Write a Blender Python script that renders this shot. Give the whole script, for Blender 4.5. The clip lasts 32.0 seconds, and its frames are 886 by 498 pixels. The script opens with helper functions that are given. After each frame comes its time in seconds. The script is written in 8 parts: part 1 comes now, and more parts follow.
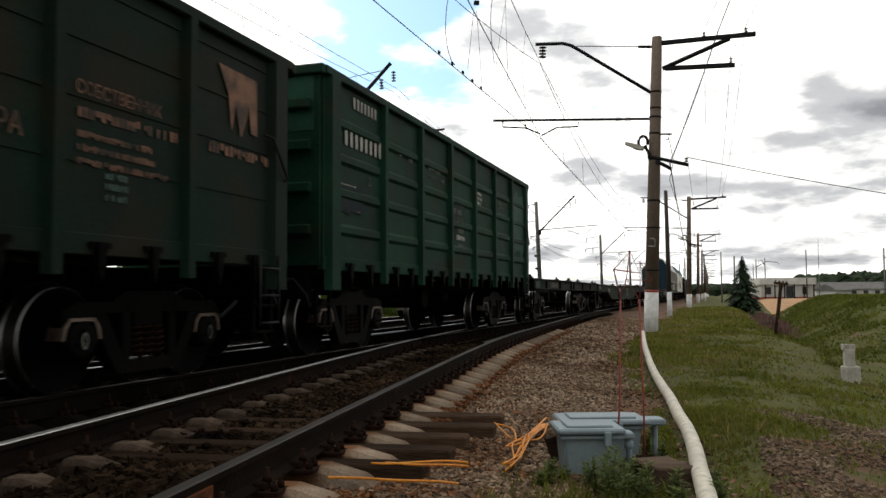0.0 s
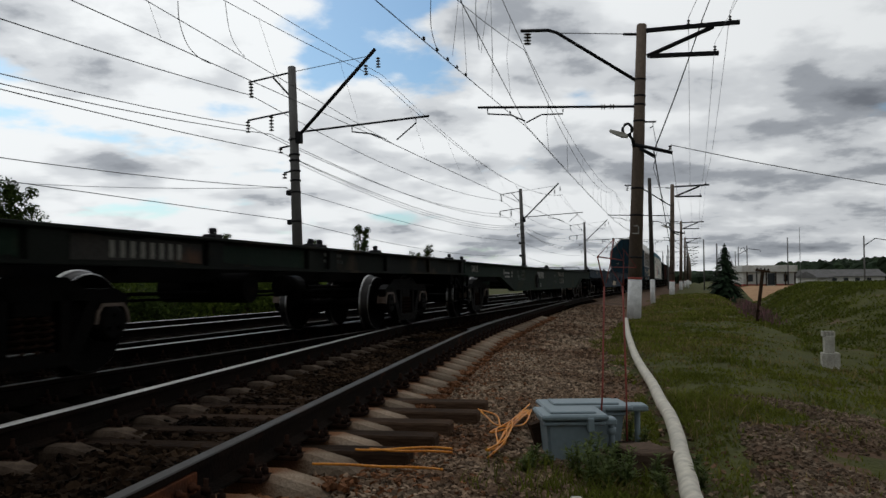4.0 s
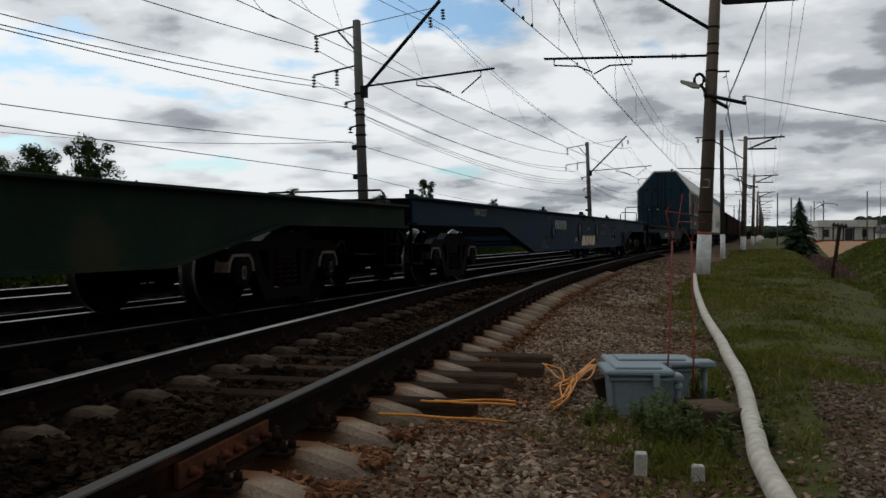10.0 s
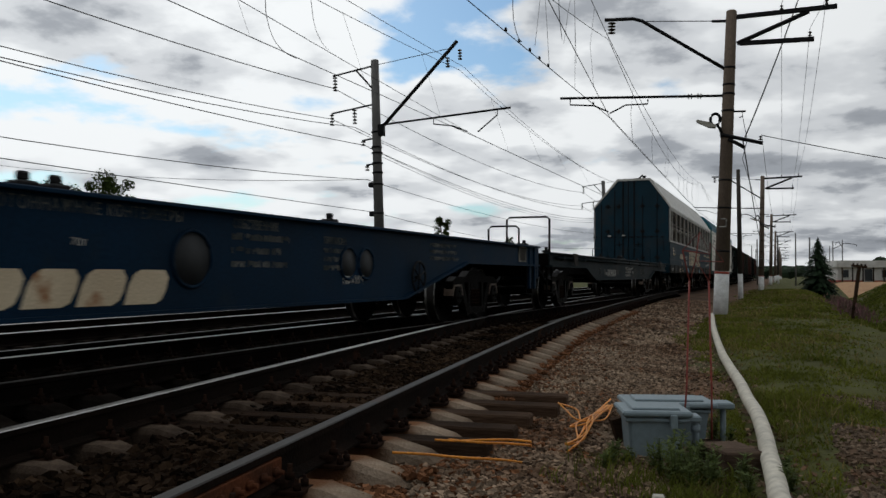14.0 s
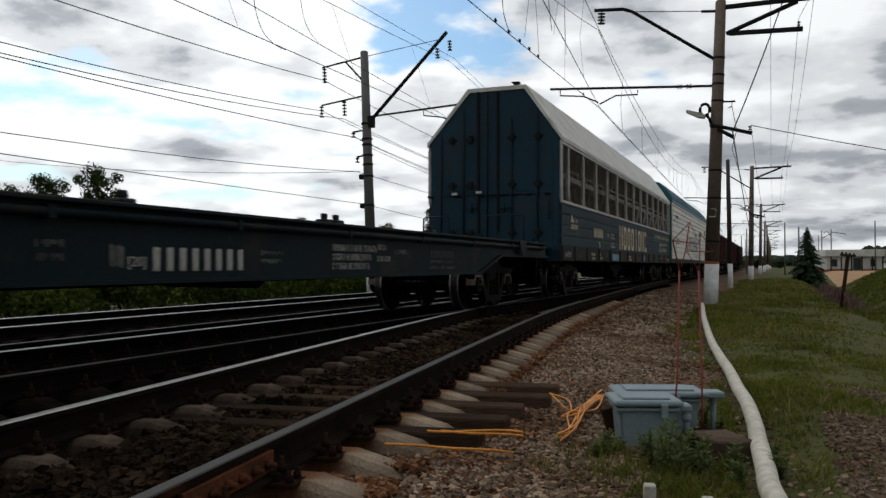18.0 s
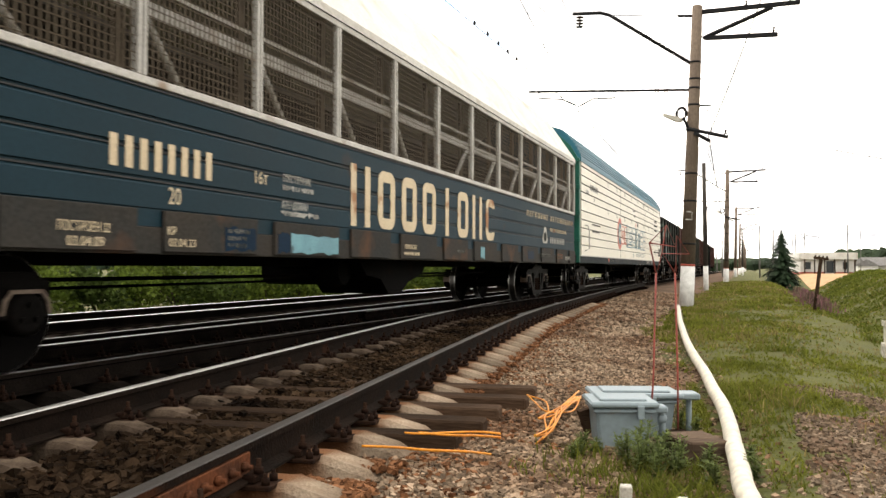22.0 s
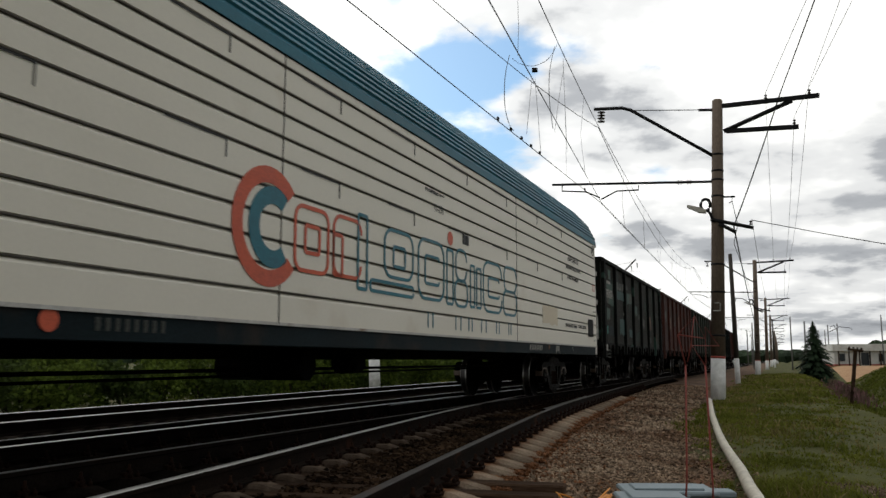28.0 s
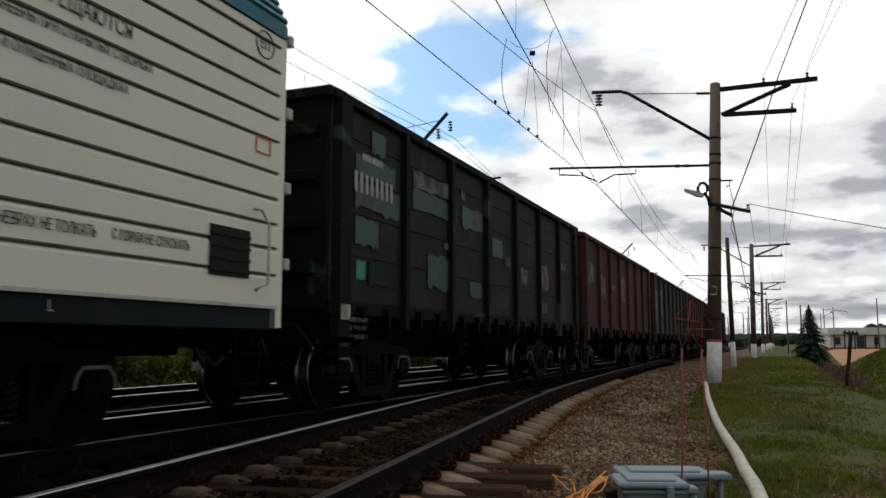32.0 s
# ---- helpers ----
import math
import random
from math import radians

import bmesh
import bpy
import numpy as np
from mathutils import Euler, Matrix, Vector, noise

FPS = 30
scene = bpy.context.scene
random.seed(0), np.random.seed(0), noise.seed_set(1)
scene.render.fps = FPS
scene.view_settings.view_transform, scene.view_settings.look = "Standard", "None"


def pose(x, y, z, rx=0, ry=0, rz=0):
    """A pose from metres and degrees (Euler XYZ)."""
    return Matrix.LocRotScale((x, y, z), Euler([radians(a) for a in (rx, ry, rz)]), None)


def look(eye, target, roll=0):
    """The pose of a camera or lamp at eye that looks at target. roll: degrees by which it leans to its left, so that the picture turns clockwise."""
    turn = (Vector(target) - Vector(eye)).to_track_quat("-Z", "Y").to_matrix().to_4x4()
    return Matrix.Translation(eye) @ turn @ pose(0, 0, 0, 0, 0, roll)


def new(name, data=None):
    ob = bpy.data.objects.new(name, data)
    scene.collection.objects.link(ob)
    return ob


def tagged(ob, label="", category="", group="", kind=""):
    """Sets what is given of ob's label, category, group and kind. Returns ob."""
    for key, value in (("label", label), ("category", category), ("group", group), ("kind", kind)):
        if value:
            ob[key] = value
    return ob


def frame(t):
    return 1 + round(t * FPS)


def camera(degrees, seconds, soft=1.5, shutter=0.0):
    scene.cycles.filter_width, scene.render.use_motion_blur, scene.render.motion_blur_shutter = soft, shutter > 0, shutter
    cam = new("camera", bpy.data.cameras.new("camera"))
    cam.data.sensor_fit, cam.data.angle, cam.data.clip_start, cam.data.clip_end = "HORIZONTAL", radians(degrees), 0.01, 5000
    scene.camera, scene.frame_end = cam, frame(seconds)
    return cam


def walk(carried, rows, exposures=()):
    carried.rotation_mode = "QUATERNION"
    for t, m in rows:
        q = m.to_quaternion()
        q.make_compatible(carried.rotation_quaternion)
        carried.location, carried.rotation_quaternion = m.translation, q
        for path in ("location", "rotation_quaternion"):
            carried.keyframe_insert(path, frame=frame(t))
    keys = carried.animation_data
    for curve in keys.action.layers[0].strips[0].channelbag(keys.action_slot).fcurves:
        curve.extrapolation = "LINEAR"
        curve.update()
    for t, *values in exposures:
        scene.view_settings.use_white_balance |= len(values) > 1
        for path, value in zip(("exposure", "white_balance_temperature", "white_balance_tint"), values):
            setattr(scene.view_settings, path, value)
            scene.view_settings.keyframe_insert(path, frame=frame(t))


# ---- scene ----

# the camera is held in the hand at one spot beside the line and only turns: seconds, yaw, pitch, roll
EYE = (0.0, 0.0, 0.845)
PATH = [
    (0, 0.88, 3.23, -0.32), (0.5, 0.65, 3.04, -0.23), (1, 0.42, 2.91, -0.28), (1.5, 0.26, 2.20, -0.43), (2, 0.59, 2.95, -0.51),
    (2.5, -0.38, 1.64, -0.48), (3, -0.34, 1.95, -0.42), (3.5, -0.22, 2.19, -0.34), (4, -0.21, 2.31, -0.27), (4.5, -0.50, 2.64, -0.15),
    (6.5, -0.73, 2.01, -0.09), (7, -0.81, 1.70, -0.19), (7.5, -0.88, 1.36, -0.08), (8, -1.50, 1.88, 0.16), (8.5, -1.39, 2.34, 0.13),
    (9, 0.00, 2.17, 0.00), (9.5, 2.01, 0.08, -0.20), (10, 4.34, -0.88, -0.10), (10.5, 5.77, 0.16, 0.23), (11, 5.93, 0.17, 0.27),
    (11.5, 6.05, -0.05, -0.02), (12, 6.17, 0.37, -0.04), (12.5, 5.46, 1.84, 0.20), (13, 5.26, 1.93, 0.28), (13.5, 5.64, 1.48, 0.21),
    (14, 5.44, 1.75, 0.33), (14.5, 5.40, 1.06, 0.30), (16.5, 5.69, 1.57, -0.01), (17, 5.03, 1.44, 0.16), (17.5, 4.67, 1.55, 0.14),
    (18, 4.80, 1.16, -0.03), (18.5, 4.67, 0.72, -0.07), (19, 4.07, 0.97, 0.24), (19.5, 3.89, 1.05, 0.16), (20, 3.89, 0.85, 0.13),
    (20.5, 3.81, 1.01, 0.06), (21, 3.47, 0.80, 0.05), (21.5, 3.20, 1.38, 0.18), (22, 3.27, 1.28, 0.14), (22.5, 3.19, 0.89, 0.10),
    (23, 3.30, 0.57, -0.09), (23.5, 3.19, 0.59, -0.10), (24, 2.96, 0.79, 0.04), (24.5, 2.90, 0.94, 0.14), (25, 3.60, 4.06, 0.23),
    (25.5, 4.43, 6.59, 0.18), (27.5, 5.49, 7.01, -0.05), (28, 5.05, 7.74, 0.03), (28.5, 5.35, 7.74, 0.00), (29, 5.15, 8.05, 0.10),
    (29.5, 5.09, 7.95, 0.13), (30, 5.16, 7.79, 0.19), (30.5, 4.97, 7.88, 0.22), (31, 5.02, 7.94, 0.16), (31.5, 4.94, 8.05, 0.14),
    (32, 4.85, 6.60, 0.01),
]
EXPOSURES = [(0, 0.12, 6800, 9), (1, -0.13, 6700, 9), (2, -0.58, 6450, 9), (4, -0.82, 6300, 8), (9, -0.86, 6250, 8), (14, -0.81, 6300, 8), (17.6, -0.76, 6300, 8), (18.2, -0.45, 6350, 8), (19, 0.17, 6600, 10), (19.6, 0.67, 6900, 10),
             (20.3, 1.37, 7200, 11), (21, 1.52, 7300, 11), (23, 1.57, 7300, 11), (24.5, 1.37, 7200, 11), (25.1, 0.57, 6900, 9), (25.6, 0.00, 6650, 8), (28, -0.34, 6600, 8), (32, -0.36, 6500, 8)]


def aim(yaw, pitch, roll):
    return Matrix.Translation(EYE) @ pose(0, 0, 0, 90 + pitch, 0, yaw) @ pose(0, 0, 0, 0, 0, roll)


cam = camera(57.0, 32.0, soft=1.5, shutter=0.3)
walk(cam, [(t, aim(a, b, c)) for t, a, b, c in PATH], EXPOSURES)


# ---- light: a bright, broken cloud cover with a soft sun ----
def make_world():
    world = bpy.data.worlds.new("sky")
    scene.world = world
    world.use_nodes = True
    nt = world.node_tree
    nt.nodes.clear()
    N, L = nt.nodes.new, nt.links.new
    out, bg = N("ShaderNodeOutputWorld"), N("ShaderNodeBackground")
    sky = N("ShaderNodeTexSky")
    sky.sky_type, sky.sun_disc = "NISHITA", False
    sky.sun_elevation, sky.sun_rotation = radians(42), radians(-35)
    skyk = N("ShaderNodeVectorMath")
    skyk.operation = "MULTIPLY"
    skyk.inputs[1].default_value = (0.102, 0.127, 0.138)
    L(sky.outputs[0], skyk.inputs[0])
    tc = N("ShaderNodeTexCoord")
    unit = N("ShaderNodeVectorMath")
    unit.operation = "NORMALIZE"
    L(tc.outputs["Generated"], unit.inputs[0])
    # the cover is a flat sheet overhead: its heaps shrink and flatten towards the horizon
    parts = N("ShaderNodeSeparateXYZ")
    L(unit.outputs[0], parts.inputs[0])
    up = N("ShaderNodeMath")
    up.operation = "MAXIMUM"
    L(parts.outputs["Z"], up.inputs[0])
    up.inputs[1].default_value = 0.0
    lift = N("ShaderNodeMath")
    lift.operation = "ADD"
    L(up.outputs[0], lift.inputs[0])
    lift.inputs[1].default_value = 0.20
    flat = N("ShaderNodeCombineXYZ")
    for k in ("X", "Y"):
        over = N("ShaderNodeMath")
        over.operation = "DIVIDE"
        L(parts.outputs[k], over.inputs[0])
        L(lift.outputs[0], over.inputs[1])
        L(over.outputs[0], flat.inputs[k])

    def cloud(scale, detail, rough, offset):
        m = N("ShaderNodeMapping")
        m.inputs["Location"].default_value = offset
        L(flat.outputs[0], m.inputs[0])
        n = N("ShaderNodeTexNoise")
        n.inputs["Scale"].default_value, n.inputs["Detail"].default_value, n.inputs["Roughness"].default_value = scale, detail, rough
        L(m.outputs[0], n.inputs["Vector"])
        return n.outputs["Fac"]

    def ramp(src, stops):
        r = N("ShaderNodeValToRGB")
        r.color_ramp.interpolation = "EASE"
        while len(r.color_ramp.elements) < len(stops):
            r.color_ramp.elements.new(0.5)
        for e, (p, c) in zip(r.color_ramp.elements, stops):
            e.position, e.color = p, (*c, 1)
        L(src, r.inputs[0])
        return r.outputs[0]

    # light and dark bodies of the clouds, and the gaps of blue between them
    def towards(az, el, inner, outer, amount):
        d = N("ShaderNodeVectorMath")
        d.operation = "DOT_PRODUCT"
        u = N("ShaderNodeVectorMath")
        u.operation = "NORMALIZE"
        L(tc.outputs["Generated"], u.inputs[0])
        L(u.outputs[0], d.inputs[0])
        a, e = radians(az), radians(el)
        d.inputs[1].default_value = (math.sin(a) * math.cos(e), math.cos(a) * math.cos(e), math.sin(e))
        r = N("ShaderNodeMapRange")
        r.interpolation_type = "SMOOTHSTEP"
        r.inputs["From Min"].default_value, r.inputs["From Max"].default_value = math.cos(radians(outer)), math.cos(radians(inner))
        r.inputs["To Max"].default_value = amount
        L(d.outputs["Value"], r.inputs["Value"])
        return r.outputs[0]

    def minus(x, y):
        m = N("ShaderNodeMath")
        m.operation = "SUBTRACT"
        L(x, m.inputs[0])
        L(y, m.inputs[1])
        return m.outputs[0]

    heap = minus(minus(cloud(1.8, 10, 0.53, (3.4, 1.9, 0)), towards(24, 8, 2, 9, 0.06)), towards(-24, 16, 4, 22, -0.05))
    body = ramp(heap, [(0.27, (0.26, 0.275, 0.31)), (0.385, (0.52, 0.54, 0.58)), (0.458, (0.95, 0.96, 0.98)), (0.56, (1.29, 1.29, 1.285))])
    part_clear = minus(minus(minus(cloud(2.1, 9, 0.54, (7.15, 3.3, 2.0)), towards(-4, 14.5, 1, 7.0, 0.080)), towards(-8, 8.5, 1, 5, 0.07)), minus(towards(-2.5, 22, 1, 5, 0.06), towards(27, 14, 6, 18, 0.14)))
    gaps = ramp(part_clear, [(0.32, (0, 0, 0)), (0.43, (1, 1, 1))])
    mix = N("ShaderNodeMix")
    mix.data_type = "RGBA"
    L(gaps, mix.inputs["Factor"])
    L(skyk.outputs[0], mix.inputs["A"])
    L(body, mix.inputs["B"])
    # the cover glows brighter round the hidden sun
    dot = N("ShaderNodeVectorMath")
    dot.operation = "DOT_PRODUCT"
    nrm = N("ShaderNodeVectorMath")
    nrm.operation = "NORMALIZE"
    L(tc.outputs["Generated"], nrm.inputs[0])
    L(nrm.outputs[0], dot.inputs[0])
    dot.inputs[1].default_value = Vector((-30, 43, 47)).normalized()
    glow = N("ShaderNodeMapRange")
    glow.inputs["From Min"].default_value, glow.inputs["From Max"].default_value = -0.9, 0.9
    glow.inputs["To Min"].default_value, glow.inputs["To Max"].default_value = 0.28, 1.30
    L(dot.outputs["Value"], glow.inputs["Value"])
    lit = N("ShaderNodeVectorMath")
    lit.operation = "SCALE"
    L(mix.outputs["Result"], lit.inputs[0])
    L(glow.outputs[0], lit.inputs["Scale"])
    L(lit.outputs[0], bg.inputs[0])
    bg.inputs[1].default_value = 1.0
    L(bg.outputs[0], out.inputs[0])


make_world()
sun = new("sun", bpy.data.lights.new("sun", "SUN"))
sun.data.energy, sun.data.angle, sun.data.color = 0.55, radians(20), (1.0, 0.96, 0.9)
sun.matrix_world = look((-30, 43, 47), (0, 0, 0))


# ---- materials ----
def material(name, colour, second=None, rough=0.7, metal=0.0, scale=6.0, mix=(0.35, 0.7), bump=0.2, fine=60.0, spots=None, spot_at=(0.6, 0.7), spot_scale=2.0,
             vary=0.0, island=False, stretch=(1, 1, 1), spec=None, where="Object", grain=1.0, leaf=0.0):
    m = bpy.data.materials.new(name)
    m.use_nodes = True
    nt = m.node_tree
    N, L = nt.nodes.new, nt.links.new
    b = nt.nodes["Principled BSDF"]
    b.inputs["Metallic"].default_value, b.inputs["Roughness"].default_value = metal, rough
    b.inputs["Specular IOR Level"].default_value = spec if spec is not None else (0.5 if rough < 0.5 else 0.28 if rough < 0.7 else 0.10)
    tc = N("ShaderNodeTexCoord")
    mp = N("ShaderNodeMapping")
    mp.inputs["Scale"].default_value = stretch
    L(tc.outputs[where], mp.inputs[0])

    def tex(s, d=4):
        n = N("ShaderNodeTexNoise")
        n.inputs["Scale"].default_value, n.inputs["Detail"].default_value = s, d
        L(mp.outputs[0], n.inputs["Vector"])
        return n

    def blend(fac, a, c):
        x = N("ShaderNodeMix")
        x.data_type = "RGBA"
        L(fac, x.inputs["Factor"])
        for s, v in (("A", a), ("B", c)):
            if isinstance(v, tuple):
                x.inputs[s].default_value = (*v, 1)
            else:
                L(v, x.inputs[s])
        return x.outputs["Result"]

    def step(src, lo, hi):
        r = N("ShaderNodeMapRange")
        r.inputs["From Min"].default_value, r.inputs["From Max"].default_value = lo, hi
        L(src, r.inputs["Value"])
        return r.outputs[0]

    second = second or tuple(v * 0.7 for v in colour)
    big, small = tex(scale), tex(fine, 3)
    col = blend(step(big.outputs["Fac"], *mix), second, colour)
    speck = blend(step(small.outputs["Fac"], 0.3, 0.7), (0.74, 0.74, 0.74), (1.12, 1.12, 1.12))
    mul = N("ShaderNodeMix")
    mul.data_type, mul.blend_type = "RGBA", "MULTIPLY"
    mul.inputs["Factor"].default_value = grain
    L(col, mul.inputs["A"])
    L(speck, mul.inputs["B"])
    col = mul.outputs["Result"]
    if spots:
        col = blend(step(tex(spot_scale, 6).outputs["Fac"], *spot_at), col, spots)
    if vary:
        if island:
            rnd = N("ShaderNodeNewGeometry").outputs["Random Per Island"]
        else:
            rnd = N("ShaderNodeObjectInfo").outputs["Random"]
        hs = N("ShaderNodeHueSaturation")
        L(col, hs.inputs["Color"])
        mr = N("ShaderNodeMapRange")
        mr.inputs["To Min"].default_value, mr.inputs["To Max"].default_value = 1 - vary, 1 + vary
        L(rnd, mr.inputs["Value"])
        L(mr.outputs[0], hs.inputs["Value"])
        col = hs.outputs[0]
    L(col, b.inputs["Base Color"])
    rr = N("ShaderNodeMapRange")
    rr.inputs["To Min"].default_value, rr.inputs["To Max"].default_value = max(0.05, rough - 0.12), min(1, rough + 0.12)
    L(big.outputs["Fac"], rr.inputs["Value"])
    L(rr.outputs[0], b.inputs["Roughness"])
    if bump:
        bp = N("ShaderNodeBump")
        bp.inputs["Strength"].default_value, bp.inputs["Distance"].default_value = bump, 0.02
        L(small.outputs["Fac"], bp.inputs["Height"])
        L(bp.outputs[0], b.inputs["Normal"])
    if leaf:
        # thin leaves let some of the light through
        thin, both = N("ShaderNodeBsdfTranslucent"), N("ShaderNodeMixShader")
        L(col, thin.inputs["Color"])
        both.inputs[0].default_value = leaf
        L(b.outputs[0], both.inputs[1])
        L(thin.outputs[0], both.inputs[2])
        L(both.outputs[0], nt.nodes["Material Output"].inputs["Surface"])
    return m


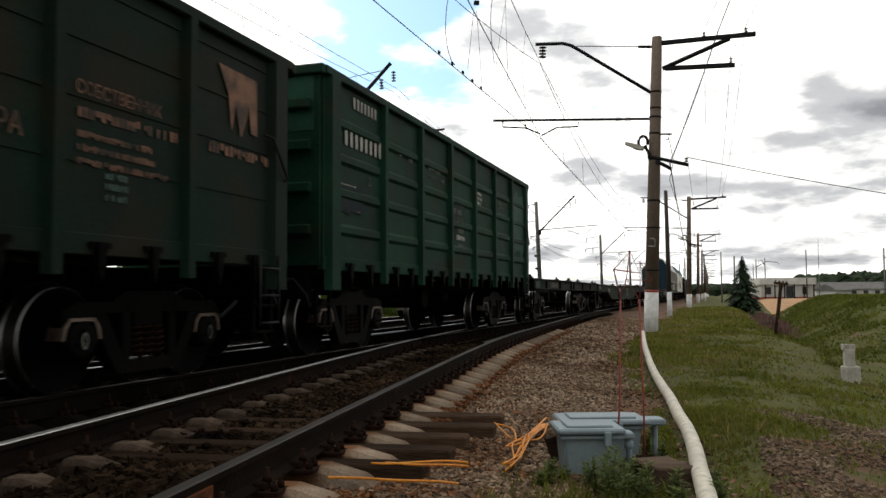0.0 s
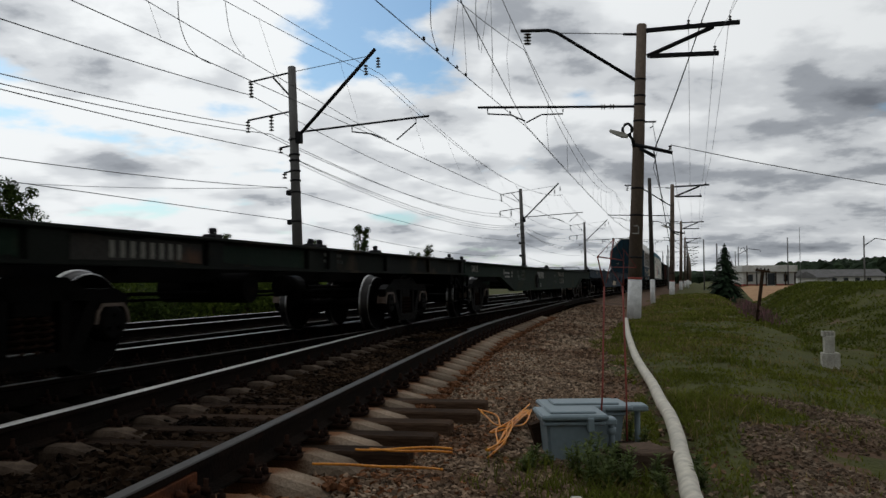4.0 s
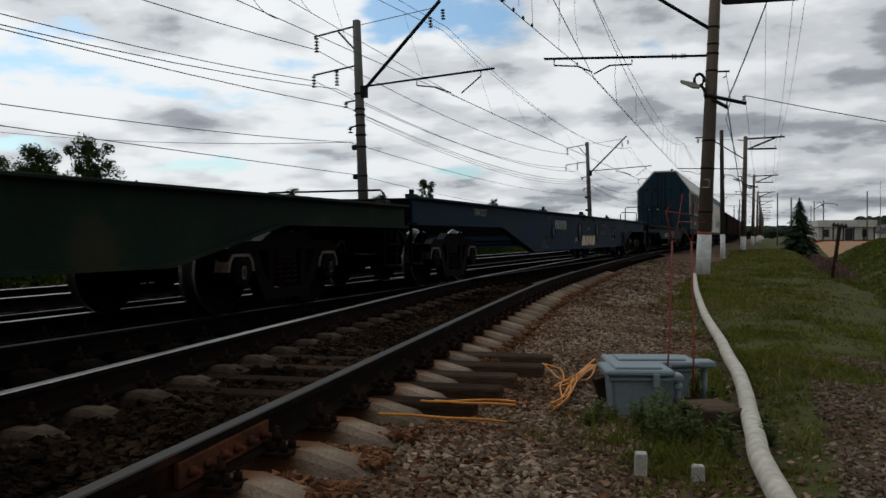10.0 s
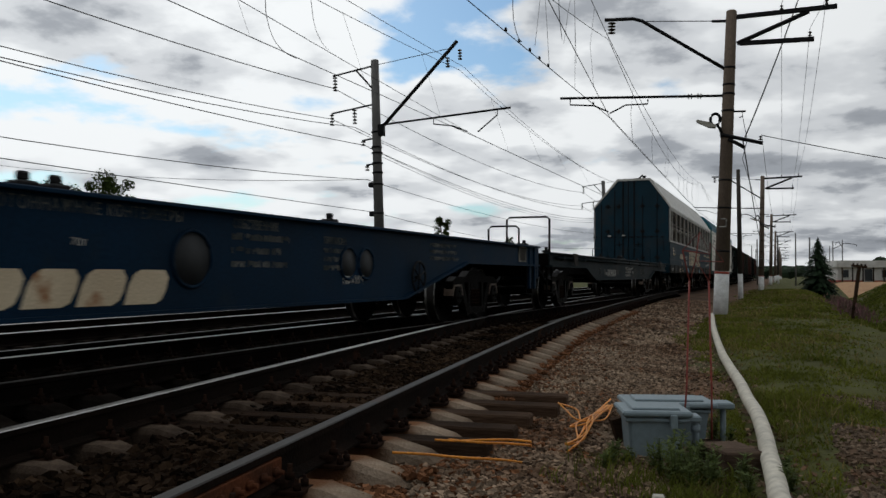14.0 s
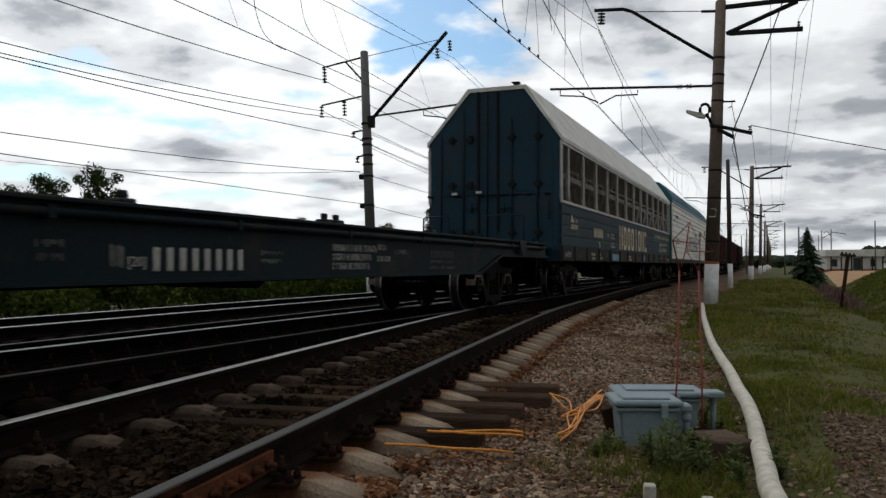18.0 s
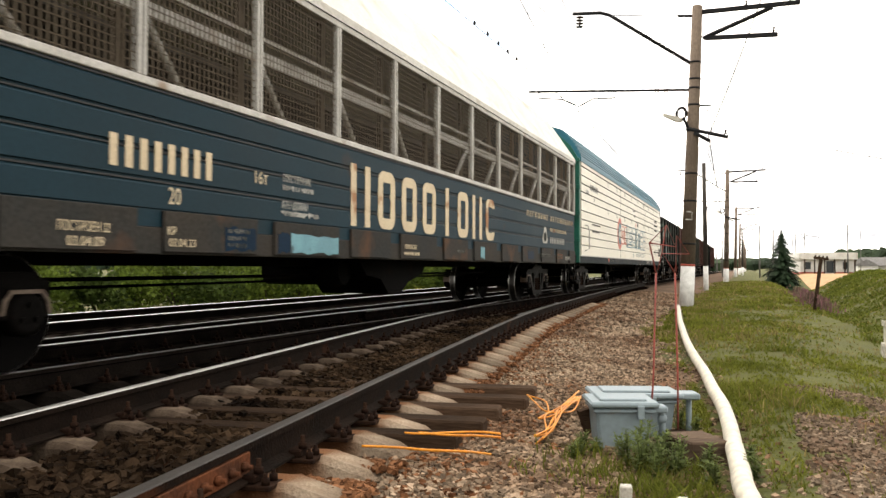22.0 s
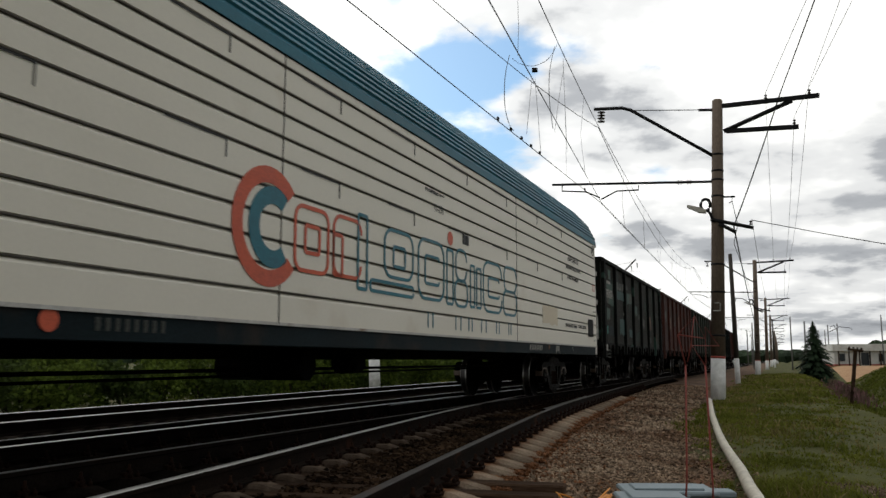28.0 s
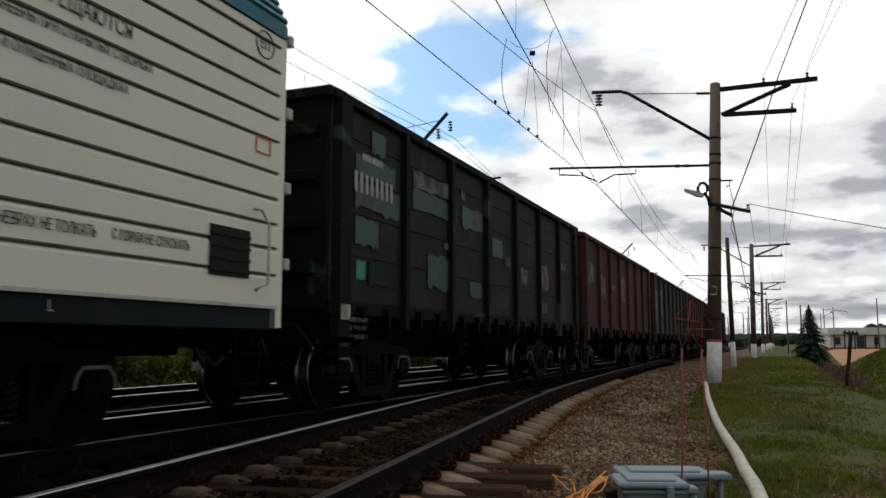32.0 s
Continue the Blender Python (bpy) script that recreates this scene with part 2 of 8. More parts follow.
RUST = (0.12, 0.05, 0.025)
M = {
    "ballast": material("ballast", (0.15, 0.095, 0.058), (0.065, 0.036, 0.021), 0.95, scale=1.1, fine=22, bump=0.9, spots=(0.15, 0.062, 0.03), spot_at=(0.55, 0.75), spot_scale=0.6),
    # oily bed, blackened further: shade under and beside the train is in the colour
    "oily_shaded": material("oily_shaded", (0.006, 0.005, 0.0045), (0.003, 0.0025, 0.002), 0.95, scale=1.5, fine=25, bump=0.9, spots=(0.011, 0.009, 0.007), spot_at=(0.6, 0.75), spot_scale=3, spec=0.0),
    # stones between the rails: oil and the train's shading both darken this brown
    "stone_brown_shaded": material("stone_brown_shaded", (0.042, 0.026, 0.015), (0.0050, 0.0032, 0.0022), 0.92, scale=1.3, fine=45, bump=0.5, vary=0.8, island=True, spec=0.02),
    "stone": material("stone", (0.285, 0.217, 0.152), (0.115, 0.067, 0.040), 0.9, scale=0.9, fine=45, bump=0.5, vary=0.7, island=True, spec=0.05),
    "grassland": material("grassland", (0.074, 0.076, 0.018), (0.055, 0.057, 0.016), 0.95, scale=1.6, fine=22, bump=0.9, spots=(0.105, 0.074, 0.042), spot_at=(0.60, 0.70), spot_scale=0.7),
    "grass": material("grass", (0.150, 0.158, 0.026), (0.085, 0.098, 0.016), 0.85, scale=0.8, fine=8, bump=0, vary=0.28, island=True, spec=0.03, leaf=0.45),
    "dry_grass": material("dry_grass", (0.22, 0.172, 0.072), (0.145, 0.118, 0.045), 0.85, scale=0.6, fine=8, bump=0, vary=0.35, island=True, spec=0.04, leaf=0.4),
    "weed": material("weed", (0.145, 0.175, 0.055), (0.075, 0.105, 0.03), 0.75, scale=4, bump=0, vary=0.4, island=True, leaf=0.4),
    "leaf": material("leaf", (0.055, 0.080, 0.020), (0.033, 0.050, 0.013), 0.8, scale=0.7, bump=0, vary=0.5, island=True, spec=0.03, leaf=0.35),
    "bush": material("bush", (0.105, 0.140, 0.024), (0.052, 0.078, 0.014), 0.8, scale=0.3, bump=0, vary=0.5, island=True, spec=0.03, leaf=0.35),
    "needle": material("needle", (0.018, 0.035, 0.016), (0.012, 0.022, 0.01), 0.8, scale=2, bump=0, vary=0.4, island=True),
    "bark": material("bark", (0.06, 0.045, 0.035), None, 0.95, scale=4, fine=30, bump=0.6),
    "forest": material("forest", (0.03, 0.045, 0.022), (0.018, 0.03, 0.016), 0.9, scale=0.15, fine=1.2, bump=0.6, vary=0.4, island=True),
    "concrete": material("concrete", (0.25, 0.195, 0.142), (0.105, 0.070, 0.046), 0.92, scale=3.0, fine=70, bump=0.45, spots=(0.12, 0.056, 0.027), spot_at=(0.55, 0.70), spot_scale=1.8, vary=0.35, spec=0.03),
    "pole": material("pole", (0.20, 0.155, 0.12), (0.13, 0.10, 0.08), 0.92, scale=2.2, fine=40, bump=0.35, stretch=(1, 1, 0.25)),
    "pole_grey": material("pole_grey", (0.19, 0.185, 0.18), (0.13, 0.125, 0.12), 0.92, scale=2.2, fine=40, bump=0.3, stretch=(1, 1, 0.25)),
    "white_paint": material("white_paint", (0.72, 0.72, 0.70), (0.52, 0.52, 0.50), 0.7, scale=5, fine=60, bump=0.15, spots=(0.3, 0.27, 0.23), spot_at=(0.62, 0.72), spot_scale=4),
    "red_paint": material("red_paint", (0.42, 0.07, 0.045), (0.28, 0.05, 0.035), 0.6, scale=5, bump=0.1),
    "rail_side": material("rail_side", (0.0135, 0.0085, 0.006), (0.0065, 0.0043, 0.0031), 0.85, scale=3, fine=50, bump=0.3, spots=(0.055, 0.020, 0.0085), spot_at=(0.62, 0.76), spot_scale=1.2, spec=0.03),
    "rail_black": material("rail_black", (0.012, 0.0095, 0.008), (0.006, 0.005, 0.0045), 0.9, scale=3, fine=50, bump=0.3, spec=0.0),
    "fishplate": material("fishplate", (0.14, 0.048, 0.021), (0.055, 0.024, 0.014), 0.85, scale=5, fine=50, bump=0.3, spec=0.03),
    # oily sleepers, with the shade round the train put into their colour
    "concrete_oily_shaded": material("concrete_oily_shaded", (0.022, 0.018, 0.015), (0.009, 0.0075, 0.006), 0.95, scale=3.5, fine=70, bump=0.35, vary=0.2, spec=0.0),
    "concrete_dirty": material("concrete_dirty", (0.165, 0.125, 0.090), (0.045, 0.032, 0.023), 0.9, scale=2.2, mix=(0.38, 0.60), fine=70, bump=0.4, spots=(0.012, 0.0085, 0.006), spot_at=(0.58, 0.70), spot_scale=2.2, vary=0.3, spec=0.03),
    "green_bright": material("green_bright", (0.012, 0.062, 0.040), (0.009, 0.040, 0.026), 0.6, scale=1.0, fine=35, bump=0.1, spots=(0.015, 0.02, 0.014), spot_at=(0.56, 0.72), spot_scale=1.2, spec=0.12),
    "tan_patch": material("tan_patch", (0.62, 0.545, 0.40), (0.58, 0.50, 0.36), 0.5, scale=2, fine=25, bump=0.02, grain=0.2),
    # dirty ground between the rails, with the train's shading in the colour
    "ballast_dirty_shaded": material("ballast_dirty_shaded", (0.016, 0.010, 0.0064), (0.0055, 0.0036, 0.0025), 0.95, scale=1.4, fine=22, bump=0.9, spots=(0.034, 0.014, 0.007), spot_at=(0.56, 0.75), spot_scale=0.8, spec=0.0),
    "light_blue": material("light_blue", (0.16, 0.36, 0.42), (0.11, 0.26, 0.31), 0.6, scale=2.5, bump=0.03, spots=(0.05, 0.10, 0.12), spot_at=(0.58, 0.66), spot_scale=3),
    "stone_grey": material("stone_grey", (0.21, 0.16, 0.115), (0.085, 0.056, 0.036), 0.92, scale=0.9, fine=45, bump=0.5, vary=0.5, island=True, spec=0.04),
    "letter_soft": material("letter_soft", (0.26, 0.245, 0.21), (0.10, 0.10, 0.085), 0.75, scale=4, mix=(0.35, 0.6), bump=0),
    "grass_deep": material("grass_deep", (0.112, 0.126, 0.022), (0.064, 0.078, 0.014), 0.85, scale=0.35, fine=8, bump=0, vary=0.28, island=True, spec=0.03, leaf=0.45),
    "stake": material("stake", (0.50, 0.48, 0.42), (0.36, 0.34, 0.29), 0.9, scale=6, fine=60, bump=0.3),
    "rail_top": material("rail_top", (0.50, 0.49, 0.475), (0.38, 0.365, 0.35), 0.52, metal=1.0, scale=3, fine=90, bump=0.06),
    "rail_dull": material("rail_dull", (0.030, 0.024, 0.020), (0.014, 0.011, 0.009), 0.6, metal=0.35, scale=3, fine=90, bump=0.08, spots=(0.055, 0.022, 0.011), spot_at=(0.6, 0.75), spot_scale=1.5),
    "fastening": material("fastening", (0.028, 0.0145, 0.009), (0.011, 0.0065, 0.005), 0.88, scale=9, fine=70, bump=0.3, spec=0.02),
    "timber": material("timber", (0.062, 0.038, 0.024), (0.018, 0.0115, 0.0075), 0.9, scale=4, fine=40, bump=0.7, stretch=(0.25, 1, 1), vary=0.35, spec=0.03),
    "timber_pale": material("timber_pale", (0.150, 0.108, 0.078), (0.060, 0.040, 0.028), 0.9, scale=5, fine=40, bump=0.7, stretch=(0.25, 1, 1), spec=0.03),
    "steel_dark": material("steel_dark", (0.016, 0.016, 0.017), (0.009, 0.009, 0.010), 0.7, metal=0.2, scale=5, fine=60, bump=0.2, spec=0.15),
    "wire": material("wire", (0.085, 0.085, 0.088), None, 0.6, metal=0.4, scale=5, bump=0),
    "insulator": material("insulator", (0.03, 0.018, 0.015), None, 0.2, scale=5, bump=0),
    # undergear and wheels: the deep shade below the wagons is in these near-blacks
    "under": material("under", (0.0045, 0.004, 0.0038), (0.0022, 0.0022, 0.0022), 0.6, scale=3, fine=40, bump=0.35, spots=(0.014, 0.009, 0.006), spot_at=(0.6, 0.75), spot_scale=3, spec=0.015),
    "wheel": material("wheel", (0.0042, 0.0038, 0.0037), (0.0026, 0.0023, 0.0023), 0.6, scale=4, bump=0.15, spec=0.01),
    "tread": material("tread", (0.40, 0.39, 0.38), None, 0.3, metal=1.0, scale=4, bump=0.02),
    "gondola_green": material("gondola_green", (0.0098, 0.047, 0.0275), (0.0052, 0.021, 0.0135), 0.6, scale=1.1, fine=35, bump=0.2, spots=(0.016, 0.019, 0.0105), spot_at=(0.54, 0.72), spot_scale=1.6, spec=0.05),
    "gondola_dull": material("gondola_dull", (0.008, 0.0215, 0.0145), (0.0085, 0.0125, 0.0085), 0.6, scale=0.8, fine=35, bump=0.2, spots=(0.020, 0.0145, 0.0085), spot_at=(0.50, 0.70), spot_scale=1.1, spec=0.05),
    "stone_rust": material("stone_rust", (0.21, 0.098, 0.048), (0.10, 0.043, 0.020), 0.9, scale=1.4, fine=45, bump=0.5, vary=0.5, island=True, spec=0.03),
    "joint_grey": material("joint_grey", (0.12, 0.112, 0.098), (0.08, 0.074, 0.064), 0.8, scale=3, bump=0),
    "arch_worn_lit": material("arch_worn_lit", (0.17, 0.125, 0.095), (0.07, 0.042, 0.028), 0.45, metal=0.4, scale=6, fine=50, bump=0.2),
    "tread_dull": material("tread_dull", (0.055, 0.052, 0.05), (0.03, 0.028, 0.027), 0.45, metal=1.0, scale=4, bump=0.05),
    # cast bogie steel, blackened to carry the shade below the wagon
    "bogie_cast_shaded": material("bogie_cast_shaded", (0.0045, 0.0038, 0.0034), (0.0022, 0.002, 0.0018), 0.5, scale=3, fine=40, bump=0.4, spots=(0.017, 0.0095, 0.006), spot_at=(0.62, 0.72), spot_scale=2.5, spec=0.02),
    "carrier_shade": material("carrier_shade", (0.010, 0.007, 0.005), (0.006, 0.0042, 0.003), 0.9, scale=1.5, fine=30, bump=0.1),
    "pole_dark": material("pole_dark", (0.085, 0.075, 0.066), (0.05, 0.044, 0.04), 0.92, scale=2.2, fine=40, bump=0.3, stretch=(1, 1, 0.25)),
    "gondola_old": material("gondola_old", (0.026, 0.033, 0.025), (0.016, 0.019, 0.015), 0.7, scale=1.0, fine=35, bump=0.25, spots=(0.035, 0.02, 0.014), spot_at=(0.52, 0.68), spot_scale=1.3),
    "gondola_black": material("gondola_black", (0.009, 0.0105, 0.0095), (0.005, 0.0055, 0.005), 0.75, scale=1.0, fine=35, bump=0.25, spots=(0.03, 0.055, 0.045), spot_at=(0.60, 0.66), spot_scale=1.6, spec=0.06),
    "gondola_red": material("gondola_red", (0.075, 0.024, 0.018), (0.04, 0.016, 0.013), 0.75, scale=1.0, fine=35, bump=0.25, spots=(0.04, 0.03, 0.027), spot_at=(0.55, 0.7), spot_scale=1.5),
    "gondola_olive": material("gondola_olive", (0.026, 0.025, 0.019), (0.014, 0.0135, 0.0105), 0.7, scale=1.2, fine=35, bump=0.25, spots=(0.022, 0.034, 0.027), spot_at=(0.55, 0.66), spot_scale=1.5, spec=0.08),
    "patch_deep": material("patch_deep", (0.030, 0.085, 0.078), (0.02, 0.05, 0.047), 0.65, scale=3.0, fine=35, bump=0.15, spots=(0.10, 0.11, 0.10), spot_at=(0.64, 0.70), spot_scale=4),
    "patch_green": material("patch_green", (0.05, 0.115, 0.088), (0.03, 0.065, 0.05), 0.65, scale=3.0, fine=35, bump=0.15, spots=(0.05, 0.045, 0.035), spot_at=(0.5, 0.62), spot_scale=3),
    "patch_teal": material("patch_teal", (0.03, 0.24, 0.20), (0.02, 0.15, 0.13), 0.55, scale=3.0, fine=35, bump=0.1),
    "flat_dark": material("flat_dark", (0.013, 0.0155, 0.012), (0.007, 0.008, 0.007), 0.7, scale=1.2, fine=35, bump=0.2, spots=(0.034, 0.026, 0.016), spot_at=(0.56, 0.7), spot_scale=1.6, spec=0.05),
    "flat_green": material("flat_green", (0.013, 0.027, 0.017), (0.008, 0.015, 0.010), 0.7, scale=1.2, fine=35, bump=0.2, spots=(0.032, 0.028, 0.016), spot_at=(0.55, 0.7), spot_scale=1.2, spec=0.06),
    "flat_blue": material("flat_blue", (0.0045, 0.0225, 0.050), (0.0035, 0.0155, 0.033), 0.6, scale=1.2, fine=35, bump=0.1, spots=(0.012, 0.022, 0.030), spot_at=(0.62, 0.78), spot_scale=1.4, spec=0.06),
    "flat_slate": material("flat_slate", (0.0095, 0.019, 0.023), (0.006, 0.0115, 0.014), 0.65, scale=1.2, fine=35, bump=0.15, spots=(0.022, 0.02, 0.018), spot_at=(0.57, 0.72), spot_scale=1.6, spec=0.08),
    "deck": material("deck", (0.06, 0.05, 0.042), None, 0.9, scale=3, bump=0.3),
    "carrier_blue": material("carrier_blue", (0.0085, 0.039, 0.062), (0.0075, 0.027, 0.041), 0.52, scale=1.0, fine=30, bump=0.06, spots=(0.024, 0.030, 0.033), spot_at=(0.50, 0.74), spot_scale=1.1, spec=0.14, grain=0.6),
    "carrier_slate": material("carrier_slate", (0.0105, 0.031, 0.044), (0.008, 0.024, 0.034), 0.62, scale=1.0, fine=30, bump=0.08, spots=(0.045, 0.030, 0.021), spot_at=(0.66, 0.76), spot_scale=1.3, spec=0.1, grain=0.5),
    "sill_rusty": material("sill_rusty", (0.048, 0.041, 0.034), (0.030, 0.031, 0.030), 0.75, scale=1.3, fine=30, bump=0.15, spots=(0.095, 0.05, 0.03), spot_at=(0.58, 0.74), spot_scale=1.5, spec=0.06),
    "roof_white": material("roof_white", (0.66, 0.65, 0.61), (0.52, 0.50, 0.46), 0.6, scale=1.2, fine=30, bump=0.1, spots=(0.40, 0.36, 0.30), spot_at=(0.58, 0.72), spot_scale=2),
    "frame_white": material("frame_white", (0.55, 0.54, 0.51), (0.42, 0.40, 0.37), 0.6, scale=2.5, fine=40, bump=0.1, spots=(0.26, 0.20, 0.15), spot_at=(0.6, 0.72), spot_scale=3),
    "mesh_wire": material("mesh_wire", (0.105, 0.085, 0.063), (0.065, 0.05, 0.036), 0.75, scale=4, bump=0, spec=0.05),
    "cream_panel": material("cream_panel", (0.72, 0.685, 0.59), (0.66, 0.625, 0.53), 0.45, scale=0.5, fine=25, bump=0.02, spots=(0.56, 0.49, 0.38), spot_at=(0.64, 0.84), spot_scale=0.9, grain=0.12),
    "roof_teal": material("roof_teal", (0.032, 0.175, 0.245), (0.024, 0.125, 0.175), 0.5, scale=0.9, fine=25, bump=0.04, spec=0.2, grain=0.4),
    "end_green": material("end_green", (0.015, 0.15, 0.105), (0.012, 0.10, 0.07), 0.5, scale=1.4, fine=25, bump=0.08),
    "letter_white": material("letter_white", (0.50, 0.49, 0.45), (0.22, 0.21, 0.19), 0.7, scale=4, mix=(0.35, 0.6), bump=0),
    "letter_dim": material("letter_dim", (0.15, 0.15, 0.135), (0.045, 0.05, 0.045), 0.75, scale=4, mix=(0.4, 0.62), bump=0),
    "letter_rust": material("letter_rust", (0.22, 0.12, 0.08), (0.07, 0.05, 0.04), 0.7, scale=4, mix=(0.4, 0.6), bump=0),
    "letter_cream": material("letter_cream", (0.66, 0.55, 0.38), (0.56, 0.45, 0.30), 0.65, scale=2, bump=0.05, spots=(0.30, 0.14, 0.06), spot_at=(0.60, 0.68), spot_scale=2.2),
    "letter_black": material("letter_black", (0.02, 0.022, 0.024), None, 0.6, scale=4, bump=0),
    "logo_orange": material("logo_orange", (0.60, 0.11, 0.05), (0.52, 0.09, 0.045), 0.5, scale=2, bump=0),
    "logo_teal": material("logo_teal", (0.02, 0.17, 0.22), (0.018, 0.13, 0.18), 0.5, scale=2, bump=0),
    "box_grey": material("box_grey", (0.205, 0.255, 0.275), (0.17, 0.215, 0.232), 0.55, scale=3, fine=30, bump=0.06, spots=(0.16, 0.165, 0.155), spot_at=(0.62, 0.74), spot_scale=6, grain=0.35),
    "pipe_white": material("pipe_white", (0.56, 0.52, 0.43), (0.47, 0.435, 0.36), 0.6, scale=3, fine=12, bump=0.03, spots=(0.38, 0.34, 0.27), spot_at=(0.64, 0.8), spot_scale=2, spec=0.15),
    "orange_cable": material("orange_cable", (0.74, 0.29, 0.025), (0.55, 0.19, 0.018), 0.5, scale=5, bump=0),
    "red_rod": material("red_rod", (0.30, 0.06, 0.045), (0.20, 0.045, 0.035), 0.6, scale=5, bump=0),
    "wall_white": material("wall_white", (0.68, 0.66, 0.62), (0.55, 0.53, 0.49), 0.8, scale=0.8, fine=10, bump=0.1),
    "roof_grey": material("roof_grey", (0.17, 0.165, 0.16), (0.12, 0.115, 0.11), 0.85, scale=1, fine=6, bump=0.3),
    "sand": material("sand", (0.42, 0.26, 0.14), (0.34, 0.20, 0.11), 0.95, scale=0.4, fine=5, bump=0.4),
    "glass_dark": material("glass_dark", (0.03, 0.035, 0.04), None, 0.12, scale=2, bump=0),
    "pink_weed": material("pink_weed", (0.20, 0.085, 0.11), (0.10, 0.09, 0.05), 0.8, scale=2, bump=0, vary=0.4, island=True),
}


# ---- building helpers ----
def box(bm, lo, hi, bevel=0.0):
    r = bmesh.ops.create_cube(bm, size=1.0)
    c = [(a + b) / 2 for a, b in zip(lo, hi)]
    d = [abs(b - a) for a, b in zip(lo, hi)]
    for v in r["verts"]:
        v.co = Vector((c[k] + v.co[k] * d[k] for k in range(3)))
    if bevel:
        es = list({e for v in r["verts"] for e in v.link_edges})
        bmesh.ops.bevel(bm, geom=es, offset=bevel, segments=1, affect="EDGES")
    return bm


def prism(bm, outline, axis, a, b):
    """Extrudes an outline of (p, q) pairs along an axis ('x', 'y' or 'z') from a to b."""
    def at(p, q, w):
        return {"x": (w, p, q), "y": (p, w, q), "z": (p, q, w)}[axis]
    one = [bm.verts.new(at(p, q, a)) for p, q in outline]
    two = [bm.verts.new(at(p, q, b)) for p, q in outline]
    fs = [bm.faces.new(one), bm.faces.new(list(reversed(two)))]
    n = len(outline)
    for i in range(n):
        fs.append(bm.faces.new((one[i], two[i], two[(i + 1) % n], one[(i + 1) % n])))
    bmesh.ops.recalc_face_normals(bm, faces=fs)
    return bm


def tube(bm, points, radius, sides=6, closed=False, taper=None):
    """A round bar along points."""
    pts = [Vector(p) for p in points]
    n, rings = len(pts), []
    for i, p in enumerate(pts):
        a, b = (pts[i - 1], pts[(i + 1) % n]) if closed else (pts[max(i - 1, 0)], pts[min(i + 1, n - 1)])
        d = (b - a).normalized()
        ref = Vector((0, 0, 1)) if abs(d.z) < 0.9 else Vector((1, 0, 0))
        u = d.cross(ref).normalized()
        w = u.cross(d)
        r = radius if taper is None else radius + (taper - radius) * i / max(n - 1, 1)
        rings.append([bm.verts.new(p + (u * math.cos(2 * math.pi * k / sides) + w * math.sin(2 * math.pi * k / sides)) * r) for k in range(sides)])
    for i in range(n if closed else n - 1):
        one, two = rings[i], rings[(i + 1) % n]
        for k in range(sides):
            bm.faces.new((one[k], one[(k + 1) % sides], two[(k + 1) % sides], two[k])).smooth = True
    if not closed:
        bm.faces.new(list(reversed(rings[0])))
        bm.faces.new(rings[-1])
    return bm


def lathe(bm, profile, axis="z", centre=(0, 0, 0), sides=20):
    """Turns (radius, height) pairs round an axis."""
    rings = []
    for r, hgt in profile:
        ring = []
        for k in range(sides):
            a = 2 * math.pi * k / sides
            p = (r * math.cos(a), r * math.sin(a), hgt)
            if axis == "x":
                p = (p[2], p[0], p[1])
            elif axis == "y":
                p = (p[0], p[2], p[1])
            ring.append(bm.verts.new(Vector(p) + Vector(centre)))
        rings.append(ring)
    fs = []
    for one, two in zip(rings, rings[1:]):
        for k in range(sides):
            f = bm.faces.new((one[k], one[(k + 1) % sides], two[(k + 1) % sides], two[k]))
            f.smooth = True
            fs.append(f)
    fs.append(bm.faces.new(rings[0]))
    fs.append(bm.faces.new(rings[-1]))
    bmesh.ops.recalc_face_normals(bm, faces=fs)
    return bm


def mesh_of(bm, name, *mats):
    me = bpy.data.meshes.new(name)
    bm.to_mesh(me)
    bm.free()
    for m in mats:
        me.materials.append(M[m] if isinstance(m, str) else m)
    return me


def part(name, bm, mat, parent, label=""):
    me = bm if isinstance(bm, bpy.types.Mesh) else mesh_of(bm, name, *([mat] if isinstance(mat, str) else mat))
    ob = new(name, me)
    ob.parent = parent
    if label:
        ob["label"] = label
    return ob


def thing(name, label, category, m=None, group="", kind=""):
    ob = new(name)
    ob.empty_display_size = 0.2
    if m is not None:
        ob.matrix_basis = m
    return tagged(ob, label, category, group, kind)


def solid(name, bm, mat, label, category, group="", kind="", m=None):
    ob = new(name, bm if isinstance(bm, bpy.types.Mesh) else mesh_of(bm, name, *([mat] if isinstance(mat, str) else mat)))
    if m is not None:
        ob.matrix_basis = m
    return tagged(ob, label, category, group, kind)


def B():
    return bmesh.new()


def raw_mesh(name, verts, faces, *mats, smooth=False):
    me = bpy.data.meshes.new(name)
    me.from_pydata(verts, [], faces)
    for m in mats:
        me.materials.append(M[m])
    if smooth:
        me.shade_smooth()
    return me


# ---- plan: the main line is straight; s runs along it away from the camera, lat to its right ----
TH = 0.2998
ORIGIN = Vector((-3.467, 10.0))
ALONG, ASIDE = Vector((math.sin(TH), math.cos(TH))), Vector((math.cos(TH), -math.sin(TH)))
GAUGE = 0.796


def plan(s, lat, z=0.0):
    p = ORIGIN + ALONG * s + ASIDE * lat
    return Vector((p.x, p.y, z))


def s_lat(x, y):
    d = Vector((x, y)) - ORIGIN
    return d @ ALONG, d @ ASIDE


# the side line leaves the main one by a turnout: how far its near rail lies to the right of the main near rail
KNOTS_S = [-60, -30, -7, -2.0, 0.2, 6.7, 16.5, 26.5, 34, 41, 60]
